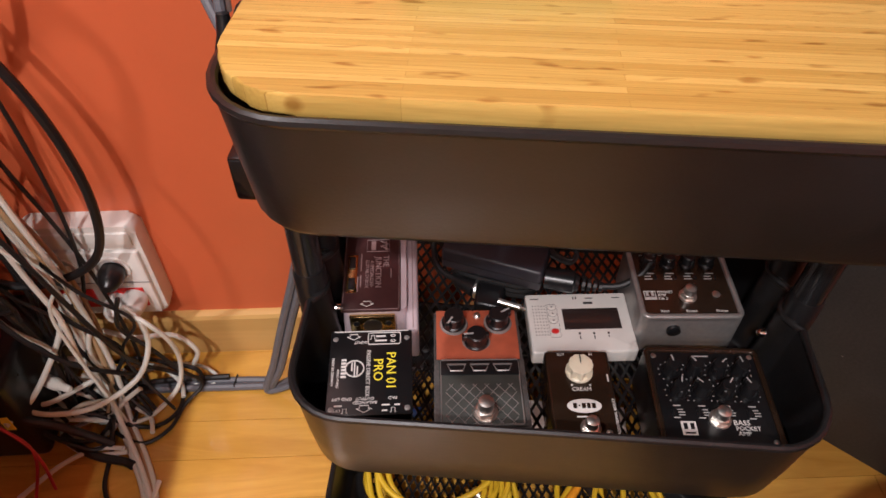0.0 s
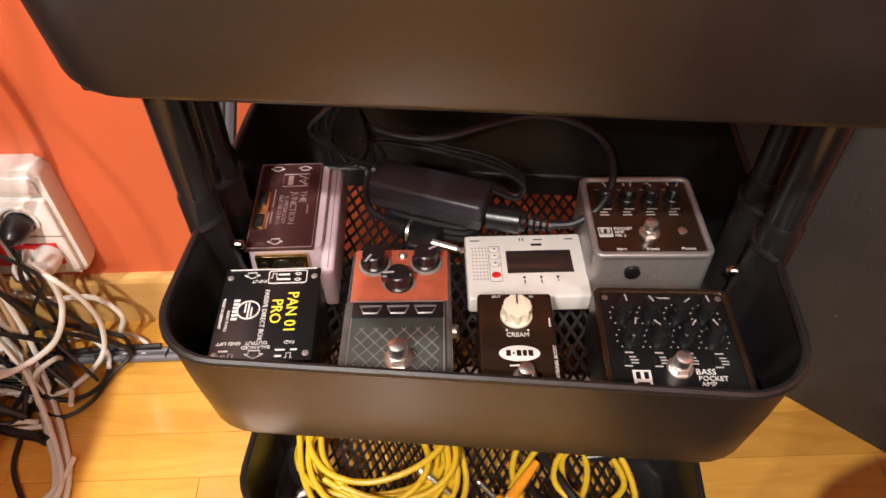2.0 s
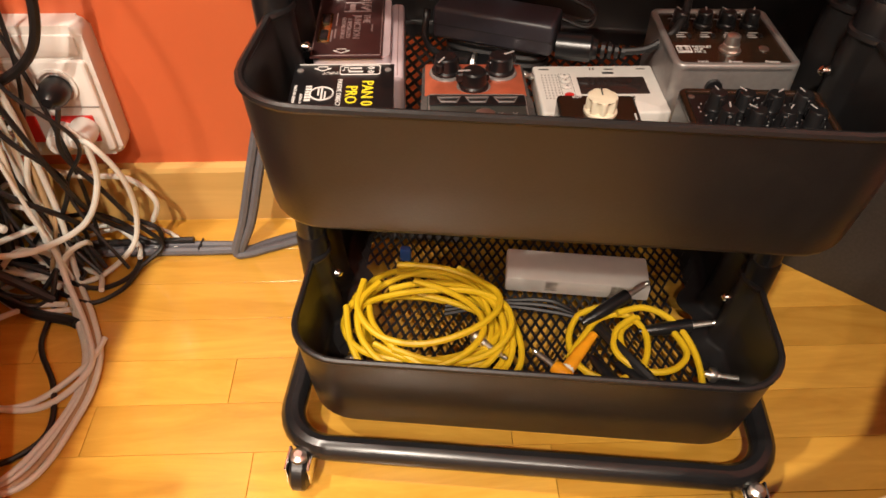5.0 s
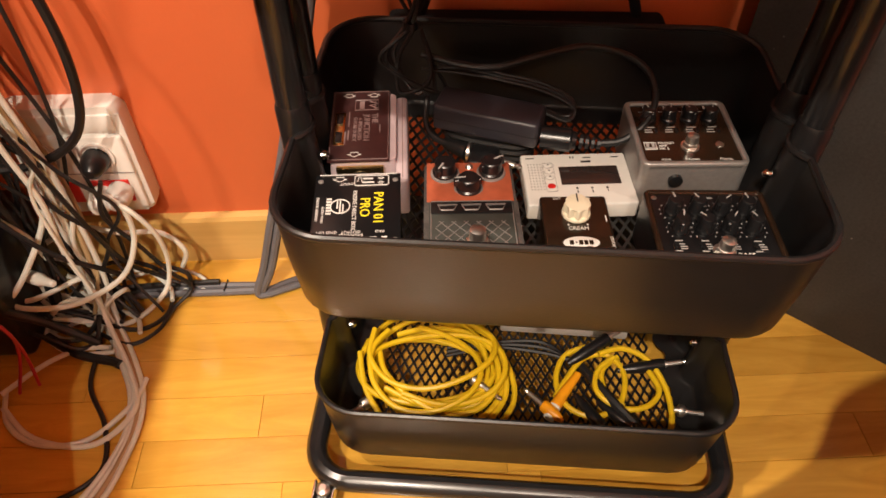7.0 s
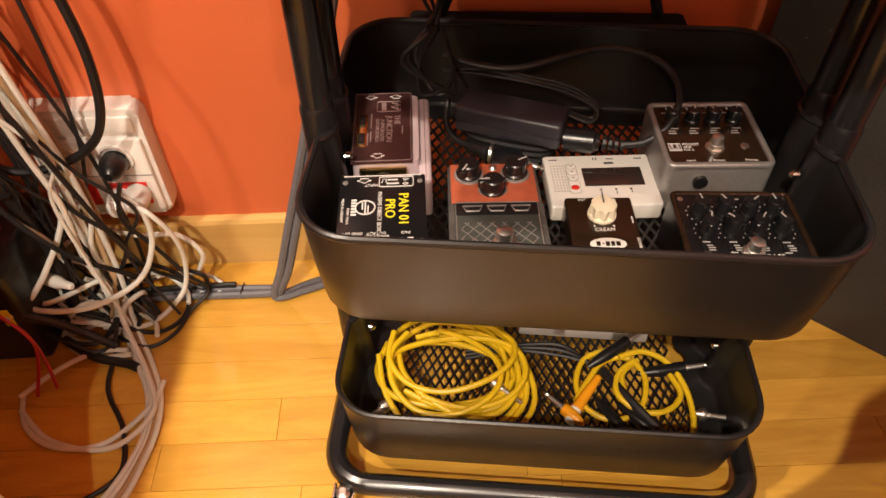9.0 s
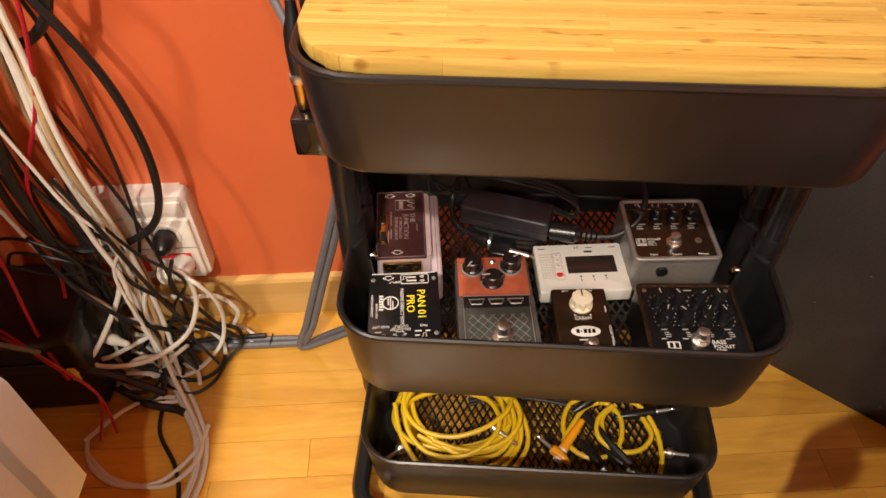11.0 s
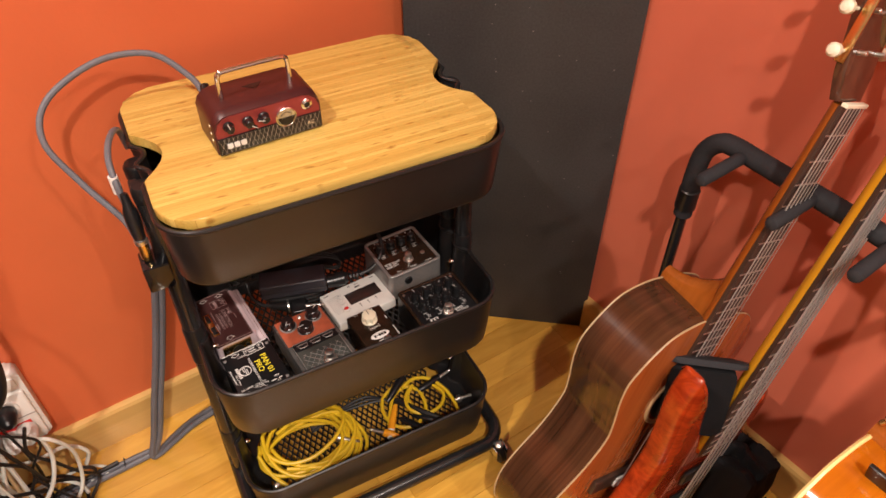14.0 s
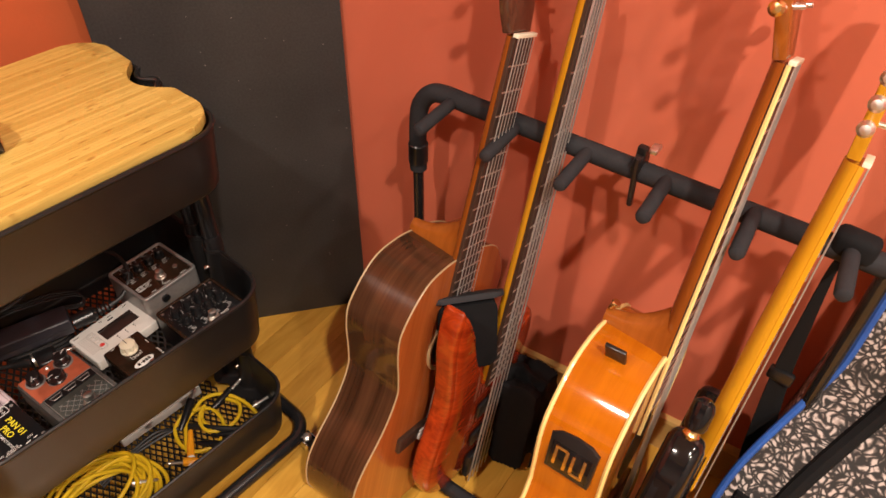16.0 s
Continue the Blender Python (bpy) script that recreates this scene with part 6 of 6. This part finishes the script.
def guitar(g, outline, depth, joint, scale, frets, nut_w, body_w, mats, head, strings=6, binding=0.002, arch=0.0, neck_from=-0.012, gauge=0.0005, soft_edge=0.0):
    """The shared build: body, neck, fingerboard, frets, strings. Local y runs up the neck, z out of the front; y = 0 at the joint."""
    m_top, m_side, m_neck, m_board, m_bind = mats
    bm = bmesh.new()
    n = len(outline)
    area = sum(outline[i][0] * outline[(i + 1) % n][1] - outline[(i + 1) % n][0] * outline[i][1] for i in range(n))

    def inset(r):
        pts = []
        for i in range(n):
            (ax, ay), (bx, by_) = outline[i - 1], outline[(i + 1) % n]
            nrm = Vector((-(by_ - ay), bx - ax)).normalized() * (1 if area > 0 else -1)
            pts.append((outline[i][0] + nrm.x * r, outline[i][1] + nrm.y * r))
        return pts

    steps = ((0.0, 0.0), (0.0, -depth))
    if soft_edge:
        q = [(soft_edge * (1 - math.sin(t)), soft_edge * (1 - math.cos(t))) for t in [math.pi / 2 * i / 4 for i in range(5)]]
        steps = [(a, -b) for a, b in q] + [(a, -depth + b) for a, b in q[::-1]]
    rings = [[bm.verts.new((x, y, z)) for x, y in inset(r)] for r, z in steps]
    for a, b in zip(rings, rings[1:]):
        for i in range(n):
            bm.faces.new((a[i], a[(i + 1) % n], b[(i + 1) % n], b[i]))
    part("side", bm, m_side, g)
    outline = inset(soft_edge)
    if arch:
        cx, cy = sum(p[0] for p in outline) / n, sum(p[1] for p in outline) / n
        bm = bmesh.new()
        rings = [[bm.verts.new((cx + (x - cx) * f, cy + (y - cy) * f, z)) for x, y in outline] for f, z in ((1.0, 0), (0.97, arch * 0.5), (0.9, arch * 0.85), (0.75, arch))]
        for a, b in zip(rings, rings[1:]):
            for i in range(n):
                bm.faces.new((a[i], a[(i + 1) % n], b[(i + 1) % n], b[i]))
        bm.faces.new(rings[-1])
        part("top", bm, m_top, g, smooth=60)
    else:
        part("top", prism(outline, -0.0005, 0.0015), m_top, g)
    part("back", prism(outline, -depth - 0.0012, -depth + 0.0005), m_side, g)
    if binding:
        for z in (0.0, -depth):
            part("binding", sweep([Vector((x, y, z)) for x, y in outline], binding, 6, True), m_bind, g, "pale edge binding")
    nut_y = joint
    b_th = 0.006
    zf = 0.0065 + arch
    # neck: half-round section that widens towards the body
    bm = bmesh.new()
    secs = []
    for k in range(7):
        t = k / 6
        w = nut_w / 2 + (body_w - nut_w) / 2 * (1 - t)
        th = 0.0155 + 0.004 * (1 - t)
        y = neck_from + (nut_y - neck_from) * t
        secs.append([bm.verts.new((w * math.cos(a), y, zf - b_th - th * math.sin(a))) for a in [math.pi * i / 10 for i in range(11)]])
    for a, b in zip(secs, secs[1:]):
        for i in range(10):
            bm.faces.new((a[i], a[i + 1], b[i + 1], b[i]))
        bm.faces.new((a[10], a[0], b[0], b[10]))
    bm.faces.new(secs[0][::-1]), bm.faces.new(secs[-1])
    part("neck", bm, m_neck, g, smooth=50)
    end = nut_y - fret_place(scale, frets) - 0.006
    slope = (body_w - nut_w) / 2 / max(joint, 0.01)
    wid = lambda y: nut_w / 2 + slope * (nut_y - y)
    board_o = [(-wid(end), end), (wid(end), end), (wid(nut_y), nut_y), (-wid(nut_y), nut_y)]
    fb = part("fingerboard", prism(board_o, zf - b_th, zf, 0.0008, 1), m_board, g)
    for k in range(1, frets + 1):
        y = nut_y - fret_place(scale, k)
        part("fret", sweep([Vector((-wid(y) + 0.0008, y, zf + 0.0002)), Vector((wid(y) - 0.0008, y, zf + 0.0002))], 0.0011, 6), M_NICKEL, fb)
    part("nut", box(nut_w, 0.005, 0.008, (0, nut_y + 0.0025, zf + 0.0005), 0.0006), M_CREAM, g, "bone nut")
    by = nut_y - scale
    for k in range(strings):
        u = (k / (strings - 1) - 0.5)
        r = gauge + 0.0004 * (1 - k / (strings - 1))
        part("string", sweep([Vector((u * nut_w * 0.82, nut_y + 0.003, zf + 0.0035)), Vector((u * 0.056, by, zf + 0.0075))], r, 5), M_STRING, g)
    # headstock bent back behind the nut
    hm = Matrix.Translation((0, nut_y + 0.004, zf - 0.006)) @ Matrix.Rotation(radians(-head["bend"]), 4, "X")
    hs = part("headstock", prism(head["outline"], -0.014, 0.0, 0.002, m=hm), head["mat"], g, smooth=40)
    for sx, y, side_out in head["pegs"]:
        if side_out:
            pm = hm @ Matrix.Translation((sx, y, -0.008)) @ Matrix.Rotation(math.copysign(math.pi / 2, sx), 4, "Y")
            part("tuner", lathe([(0.0022, 0), (0.0022, 0.014), (0.0055, 0.016), (0.008, 0.021), (0.008, 0.028), (0.005, 0.032), (0.001, 0.033)], 12, m=pm), head["peg_mat"], hs, "tuning peg")
        part("post", lathe([(0.003, -0.001), (0.003, 0.010), (0.002, 0.011)], 10, m=hm @ Matrix.Translation((sx * 0.62, y, 0.0))), M_NICKEL, hs)
    return fb, by, zf


def heel(g, depth, width, mat):
    """A carved neck heel under the joint."""
    bm = bmesh.new()
    secs = []
    for k in range(9):
        t = k / 8
        z = -0.004 - (depth + 0.002) * t
        hw = width * (1 - 0.62 * t ** 0.8)
        y1 = 0.055 * (1 - t) ** 2.2 + 0.018
        secs.append([bm.verts.new(p) for p in ((-hw, -0.004, z), (-hw, y1 * 0.45, z), (-hw * 0.6, y1 * 0.85, z), (0, y1, z), (hw * 0.6, y1 * 0.85, z), (hw, y1 * 0.45, z), (hw, -0.004, z))])
    for a, b in zip(secs, secs[1:]):
        for i in range(7):
            bm.faces.new((a[i], a[(i + 1) % 7], b[(i + 1) % 7], b[i]))
    bm.faces.new(secs[0]), bm.faces.new(secs[-1][::-1])
    return part("heel", bm, mat, g, smooth=60)


# classical guitar
A1 = Vector((0.31, 0.03, 0.95)).normalized()
NUT1 = Vector((0.535, -0.388, 0.79))
g1 = empty("classical_guitar", frame_of(NUT1 - A1 * 0.325, A1), "classical guitar with rosewood sides and reddish cedar top, in the rack", "guitar", "guitars in the rack")
half1 = [(0.0, 0.0), (0.05, 0.003), (0.10, 0.022), (0.137, 0.075), (0.139, 0.115), (0.122, 0.175), (0.117, 0.21), (0.134, 0.265), (0.172, 0.33), (0.183, 0.375), (0.168, 0.43), (0.12, 0.472), (0.055, 0.488), (0.0, 0.49)]
head1 = {"bend": 14, "mat": M_ROSE, "peg_mat": M_CREAM, "outline": [(-0.026, 0), (0.026, 0), (0.036, 0.03), (0.037, 0.19), (0.02, 0.2), (-0.02, 0.2), (-0.037, 0.19), (-0.036, 0.03)],
         "pegs": [(sx * 0.037, y, True) for sx in (-1, 1) for y in (0.055, 0.1, 0.145)]}
fb, by, zf = guitar(g1, mirrored(half1), 0.098, 0.325, 0.65, 19, 0.052, 0.062, (M_CEDAR, M_ROSESIDE, M_NECK, M_EBONY, M_BEIGE), head1, 6, 0.0015)
for sx in (-1, 1):
    part("tuner_plate", box(0.003, 0.125, 0.012, (sx * 0.0385, 0.43, -0.020), 0.001, m=Matrix.Rotation(radians(0), 4, "X")), M_BRASS, g1, "brass tuner plate")
heel(g1, 0.096, 0.027, M_NECK)
part("soundhole", lathe([(0.043, 0.0012), (0.043, 0.0019)], 32, m=Matrix.Translation((0, -0.155, 0))), M_PLASTIC, g1, "dark round soundhole")
part("rosette", sweep([Vector((0.052 * math.cos(t), -0.155 + 0.052 * math.sin(t), 0.0014)) for t in [2 * math.pi * i / 36 for i in range(36)]], 0.004, 6, True), M_BEIGE, g1, "inlaid rosette ring")
br = part("bridge", box(0.18, 0.028, 0.009, (0, by, 0.0055), 0.002), M_EBONY, g1, "dark wooden bridge")
part("saddle", box(0.078, 0.003, 0.006, (0, by + 0.004, 0.011), 0.001), M_INK, br, "white saddle")
part("tie_block", box(0.08, 0.012, 0.006, (0, by - 0.007, 0.011), 0.001), M_INK, br)

# red flamed bass guitar
A2 = Vector((0.205, 0.0, 0.979)).normalized()
J2 = Vector((0.4675, -0.462, 0.412))
g2 = empty("bass_guitar", frame_of(J2, A2), "red flamed-maple bass guitar with amber neck and bright strings", "guitar", "guitars in the rack")
ctrl = [(0.034, -0.15), (0.05, -0.14), (0.075, -0.10), (0.10, -0.085), (0.122, -0.11), (0.124, -0.16), (0.116, -0.21), (0.128, -0.28), (0.135, -0.335), (0.10, -0.385), (0.0, -0.40),
        (-0.08, -0.395), (-0.135, -0.355), (-0.15, -0.29), (-0.136, -0.22), (-0.126, -0.16), (-0.136, -0.09), (-0.148, -0.03), (-0.147, 0.018), (-0.136, 0.040), (-0.121, 0.018), (-0.096, -0.04), (-0.062, -0.105), (-0.036, -0.15)]
out2 = [(p.x, p.y) for p in spline([(x, y, 0) for x, y in ctrl], 5, True)]
head2 = {"bend": 10, "mat": M_MAPLE, "peg_mat": M_NICKEL, "outline": [(-0.022, 0), (0.022, 0), (0.036, 0.05), (0.03, 0.17), (0.0, 0.19), (-0.03, 0.17), (-0.036, 0.05)], "pegs": [(sx * 0.034, y, True) for sx in (-1, 1) for y in (0.06, 0.12)]}
fb, by, zf = guitar(g2, out2, 0.036, 0.46, 0.864, 22, 0.042, 0.058, (M_FLAME, M_FLAME, M_MAPLE, M_EBONY, M_BINDING), head2, 5, 0.0, 0.006, -0.17, 0.0012, 0.009)
part("bridge", box(0.08, 0.05, 0.012, (0, -0.36, 0.0125), 0.002), M_PLASTIC, g2, "black bridge")
for y in (-0.22, -0.29):
    part("pickup", box(0.085, 0.03, 0.008, (0, y, 0.0105), 0.003), M_PLASTIC, g2, "black pickup")

# honey-coloured electro-acoustic
J3, NUT3 = Vector((0.443, -0.722, 0.516)), Vector((0.550, -0.706, 0.861))
A3 = (NUT3 - J3).normalized()
g3 = empty("electro_acoustic_guitar", frame_of(J3, A3), "honey-brown electro-acoustic guitar with cream binding and side preamp", "guitar", "guitars in the rack")
half3 = [(0.0, 0.0), (0.045, 0.002), (0.095, 0.022), (0.130, 0.07), (0.136, 0.11), (0.124, 0.17), (0.121, 0.205), (0.14, 0.27), (0.178, 0.34), (0.19, 0.39), (0.17, 0.45), (0.11, 0.487), (0.05, 0.499), (0.0, 0.50)]
head3 = {"bend": 14, "mat": M_NECK, "peg_mat": M_BRASS, "outline": [(-0.022, 0), (0.022, 0), (0.034, 0.04), (0.037, 0.17), (0.0, 0.18), (-0.037, 0.17), (-0.034, 0.04)], "pegs": [(sx * 0.036, y, True) for sx in (-1, 1) for y in (0.05, 0.095, 0.14)]}
fb, by, zf = guitar(g3, mirrored(half3), 0.088, (NUT3 - J3).length, 0.645, 20, 0.043, 0.055, (M_HONEY, M_HONEY, M_NECK, M_EBONY, M_BINDING), head3, 6, 0.0032)
for sx in (-1, 1):
    part("neck_binding", sweep([Vector((sx * 0.0275, -0.12, zf - 0.002)), Vector((sx * 0.0215, (NUT3 - J3).length, zf - 0.002))], 0.0028, 6), M_BINDING, g3, "cream fingerboard binding")
heel(g3, 0.086, 0.026, M_NECK)
part("strap_button", lathe([(0.004, 0), (0.004, 0.006), (0.007, 0.009), (0.006, 0.012)], 12, m=Matrix.Translation((-0.004, 0.02, -0.088)) @ Matrix.Rotation(radians(-60), 4, "X")), M_BRASS, g3, "brass strap button")
part("bridge", box(0.17, 0.03, 0.009, (0, by, 0.0055), 0.002), M_EBONY, g3)
part("soundhole", lathe([(0.05, 0.0012), (0.05, 0.0019)], 32, m=Matrix.Translation((0, -0.16, 0))), M_PLASTIC, g3)
PM = Matrix.Translation((-0.1315, -0.118, -0.043)) @ Matrix.Rotation(radians(-90), 4, "Y") @ Matrix.Rotation(radians(0), 4, "Z") @ Matrix.Rotation(radians(-3), 4, "Y")
pre = part("preamp", prism([(-0.03, -0.029), (0.03, -0.029), (0.032, 0.024), (0.02, 0.031), (0.0, 0.033), (-0.02, 0.031), (-0.032, 0.024)], -0.002, 0.008, 0.002), M_PLASTIC, g3, "black preamp panel with sliders", PM)
part("lens", prism([(-0.026, -0.024), (0.026, -0.024), (0.027, 0.014), (-0.027, 0.014)], 0.0078, 0.0086, 0.0003), M_GLOSSBLK, pre, "glossy black recessed plate")
for x, h in ((-0.019, 0.026), (-0.0045, 0.03), (0.0045, 0.026), (0.019, 0.03)):
    part("slider_slot", box(0.0045, h, 0.0016, (x, -0.005, 0.0092), 0.0006), M_BRASS, pre, "brass-coloured slider")
part("slider_link", box(0.017, 0.0045, 0.0016, (-0.013, 0.009, 0.0093), 0.0006), M_BRASS, pre, "brass-coloured cross bar")
part("slider_link", box(0.017, 0.0045, 0.0016, (0.012, -0.018, 0.0093), 0.0006), M_BRASS, pre, "brass-coloured cross bar")
BM = Matrix.Translation((-0.066, -0.0065, -0.048)) @ Matrix.Rotation(radians(-52), 4, "Z") @ Matrix.Rotation(radians(-90), 4, "X")
part("battery_box", box(0.062, 0.027, 0.006, bevel=0.002), M_PLASTIC, g3, "small black battery box", BM)

# black electric guitar with a maple neck
A4 = Vector((0.285, 0.01, 0.958)).normalized()
NUT4 = Vector((0.55, -0.803, 0.787))
g4 = empty("black_electric_guitar", frame_of(NUT4 - A4 * 0.43, A4), "gloss black electric guitar with amber maple neck, in the rack", "guitar", "guitars in the rack")
ctrl = [(0.03, -0.05), (0.05, -0.045), (0.07, 0.0), (0.10, 0.04), (0.13, 0.02), (0.15, -0.04), (0.14, -0.11), (0.135, -0.16), (0.155, -0.24), (0.16, -0.31), (0.11, -0.36), (0.0, -0.375), (-0.11, -0.36), (-0.165, -0.3), (-0.16, -0.22), (-0.135, -0.14),
        (-0.145, -0.06), (-0.152, 0.0), (-0.146, 0.05), (-0.128, 0.088), (-0.106, 0.104), (-0.086, 0.092), (-0.072, 0.05), (-0.062, 0.0), (-0.045, -0.045), (-0.03, -0.05)]
out4 = [(p.x, p.y) for p in spline([(x, y, 0) for x, y in ctrl], 5, True)]
head4 = {"bend": 2, "mat": M_MAPLE, "peg_mat": M_NICKEL, "outline": [(-0.021, 0), (0.021, 0), (0.026, 0.03), (0.045, 0.05), (0.038, 0.09), (0.03, 0.17), (0.0, 0.185), (-0.03, 0.17), (-0.038, 0.04)], "pegs": [(-0.038, 0.04 + 0.024 * i, True) for i in range(6)]}
fb, by, zf = guitar(g4, out4, 0.042, 0.43, 0.648, 21, 0.042, 0.055, (M_GLOSSBLK, M_GLOSSBLK, M_MAPLE, M_MAPLE, M_BINDING), head4, 6, 0.0, 0.003, soft_edge=0.013)
part("pickguard", prism([(x * 0.75, y * 0.8 - 0.02) for x, y in out4[::3]], 0.0035, 0.0055), M_GLOSSBLK, g4)
part("bridge", box(0.075, 0.035, 0.009, (0, by, 0.008), 0.002), M_NICKEL, g4)
HB = Matrix.Translation((-0.106, 0.098, -0.02)) @ Matrix.Rotation(radians(-16), 4, "Z") @ Matrix.Rotation(radians(-92), 4, "X")
part("strap_button", lathe([(0.0005, 0), (0.009, 0.001), (0.0105, 0.006), (0.0085, 0.010), (0.0085, 0.013), (0.0005, 0.0135)], 18, m=HB), M_BRASS, g4, "brass strap button")
part("strap_lock", lathe([(0.0005, 0.013), (0.0115, 0.0135), (0.0135, 0.020), (0.0135, 0.040), (0.011, 0.048), (0.006, 0.052), (0.0005, 0.053)], 20, m=HB), M_GLOSSBLK, g4, "gloss black strap lock")

# straps, pad and printed bag
pad = empty("neck_pad", pose(0.394, -0.432, 0.392), "black padded strap pad hung between two guitars", "strap pad")
PADM = Matrix(((0.8, 0.12, -0.588, 0), (-0.6, 0.16, -0.784, 0), (0.0, 0.98, 0.2, 0), (0, 0, 0, 1)))
part("body", prism(rounded_rect(-0.044, 0.048, -0.088, 0.034, 0.012, 5), -0.014, 0.010, 0.004, 3, m=PADM), M_FABRIC, pad)
part("cap", prism(rounded_rect(-0.056, 0.060, -0.020, 0.020, 0.016, 6), -0.005, 0.004, 0.003, 2, m=PADM @ Matrix.Translation((0, 0.040, -0.004)) @ Matrix.Rotation(radians(62), 4, "X")), M_FOAM, pad, "grey-black moulded cap")
cloth = empty("folded_strap", pose(0.49, -0.50, 0.03, 0, 0, 8), "folded black guitar strap bunched up on the rack's lower bar", "strap")
bm = bmesh.new()
bmesh.ops.create_icosphere(bm, subdivisions=5, radius=1.0)
for v in bm.verts:
    d = v.co.copy()
    m_ = max(abs(d.x), abs(d.y), abs(d.z))
    d = d.lerp(d / m_, 0.62)
    fold = 0.10 * noise.noise(Vector((d.x * 1.3, d.y * 1.3, d.z * 1.1))) + 0.055 * math.sin(9 * d.x + 4 * d.z + 3 * noise.noise(d * 1.7)) * abs(d.z + 0.4)
    d *= 1.0 + fold
    v.co = Vector((d.x * 0.060 + 0.012 * d.z, d.y * 0.042, 0.098 + d.z * 0.098 * (1.0 - 0.16 * d.x)))
part("fold", bm, M_FABRIC, cloth)
part("loose_end", box(0.034, 0.004, 0.13, (-0.05, -0.052, 0.075), 0.0015, 2, m=Matrix.Rotation(radians(14), 4, "Y")), M_FABRIC, cloth)
part("slider_buckle", box(0.044, 0.009, 0.014, (-0.036, -0.056, 0.115), 0.002, 2, m=Matrix.Rotation(radians(14), 4, "Y")), M_PLASTIC, cloth, "black plastic buckle")
hang = empty("hanging_strap", pose(0, 0, 0), "black webbing strap hanging from the rack's top bar", "strap")
bm = bmesh.new()
sp = spline([(0.60, -0.842, 0.665), (0.585, -0.83, 0.63), (0.58, -0.832, 0.53), (0.58, -0.836, 0.43), (0.575, -0.85, 0.3), (0.57, -0.867, 0.15), (0.56, -0.87, 0.03)], 6)
rows = [[bm.verts.new(p + Vector((-0.003, 0.010, 0)) * s * min(1.7, max(0.35, (0.75 - p.z) / 0.28)) + Vector((0.0022 * q, 0.0006 * q, 0))) for s, q in ((-1, -1), (1, -1), (1, 1), (-1, 1))] for p in sp]
for a, b in zip(rows, rows[1:]):
    for i in range(4):
        bm.faces.new((a[i], a[(i + 1) % 4], b[(i + 1) % 4], b[i]))
bm.faces.new(rows[0]), bm.faces.new(rows[-1][::-1])
part("webbing", bm, M_FABRIC, hang)
part("buckle", box(0.01, 0.034, 0.022, (0.578, -0.836, 0.43), 0.003), M_PLASTIC, hang)
part("knot", box(0.03, 0.05, 0.035, (0.584, -0.838, 0.668), 0.01, 3), M_FABRIC, hang)

def bulge(z):
    """How far the bag's lower side swells out towards the rack."""
    u = max(0.0, min(1.0, (0.50 - z) / 0.26))
    return 0.05 * u * u * (3 - 2 * u)


bag = empty("gig_bag", pose(0, 0, 0), "black and white printed gig bag with blue piping", "bag")
bo = [(p.x, p.y) for p in spline([(0.71, 0.004, 0), (0.50, 0.004, 0), (0.44, 0.06, 0), (0.47, 0.2, 0), (0.535, 0.315, 0), (0.595, 0.42, 0), (0.62, 0.53, 0), (0.645, 0.64, 0), (0.68, 0.72, 0), (0.72, 0.73, 0)], 6)]
GB = Matrix(((1, 0, 0, 0), (0, 0, -1, 0), (0, 1, 0, 0), (0, 0, 0, 1)))
bm = prism(bo, 0.892, 1.06, 0.006, 3, m=GB)
for v in bm.verts:
    v.co.y += bulge(v.co.z)
part("shell", bm, M_PRINT, bag)
for y in (0.893, 1.058):
    part("piping", sweep([Vector((x - 0.002, bulge(z) - y, z)) for x, z in bo[8:]], 0.0056, 8), M_BLUE, bag, "blue corded piping")
part("zip_band", sweep([Vector((x - 0.001, bulge(z) - 0.965, z)) for x, z in bo[8:]], 0.012, 8), M_FABRIC, bag, "black zip band")
part("side_panel", sweep([Vector((x + 0.001, bulge(z) - 0.925, z)) for x, z in bo[8:22]], 0.016, 8), M_FABRIC, bag, "black side panel")

# ---------------------------------------------------------------- floor strips
rng = random.Random(3)
SW = 0.0605
FM = Matrix.Translation((-0.3, -0.4, 0)) @ Matrix.Rotation(radians(WALL_TURN), 4, "Z")
lengths = (0.31, 0.38, 0.45)
meshes = {}
for L in lengths:
    bm = box(L - 0.0005, SW - 0.0005, 0.006, (0, 0, -0.0031))
    bmesh.ops.bevel(bm, geom=[e for e in bm.edges if e.verts[0].co.z > -0.001 and e.verts[1].co.z > -0.001], offset=0.0004, segments=1, affect="EDGES")
    meshes[L] = finish(bm, "floor_strip", M_STRIP, 0)
rest = bmesh.new()
count = 0
for r in range(-30, 12):
    x = -1.9 + rng.uniform(-0.3, 0)
    while x < 1.6:
        L = rng.choice(lengths)
        c = FM @ Vector((x + L / 2, r * SW, 0))
        near = -1.0 < c.x < 0.9 and -0.85 < c.y < 0.36
        inside = c.y < NY + 0.1139 * (c.x - NX) + 0.06 and c.x < CORNER[0] + 0.158 * (CORNER[1] - c.y) + 0.25
        if inside and near and count < 299:
            ob = new("floor_strip", meshes[L])
            ob.parent = floor
            ob.matrix_local = FM @ Matrix.Translation((x + L / 2, r * SW, 0))
            count += 1
        elif inside:
            box(L - 0.0005, SW - 0.0005, 0.006, (x + L / 2, r * SW, -0.0031), bm=rest)
        x += L
rest_ob = part("floor_strips_far", rest, M_STRIP, floor, smooth=0, m=FM)
tagged(rest_ob, kind="stuff")
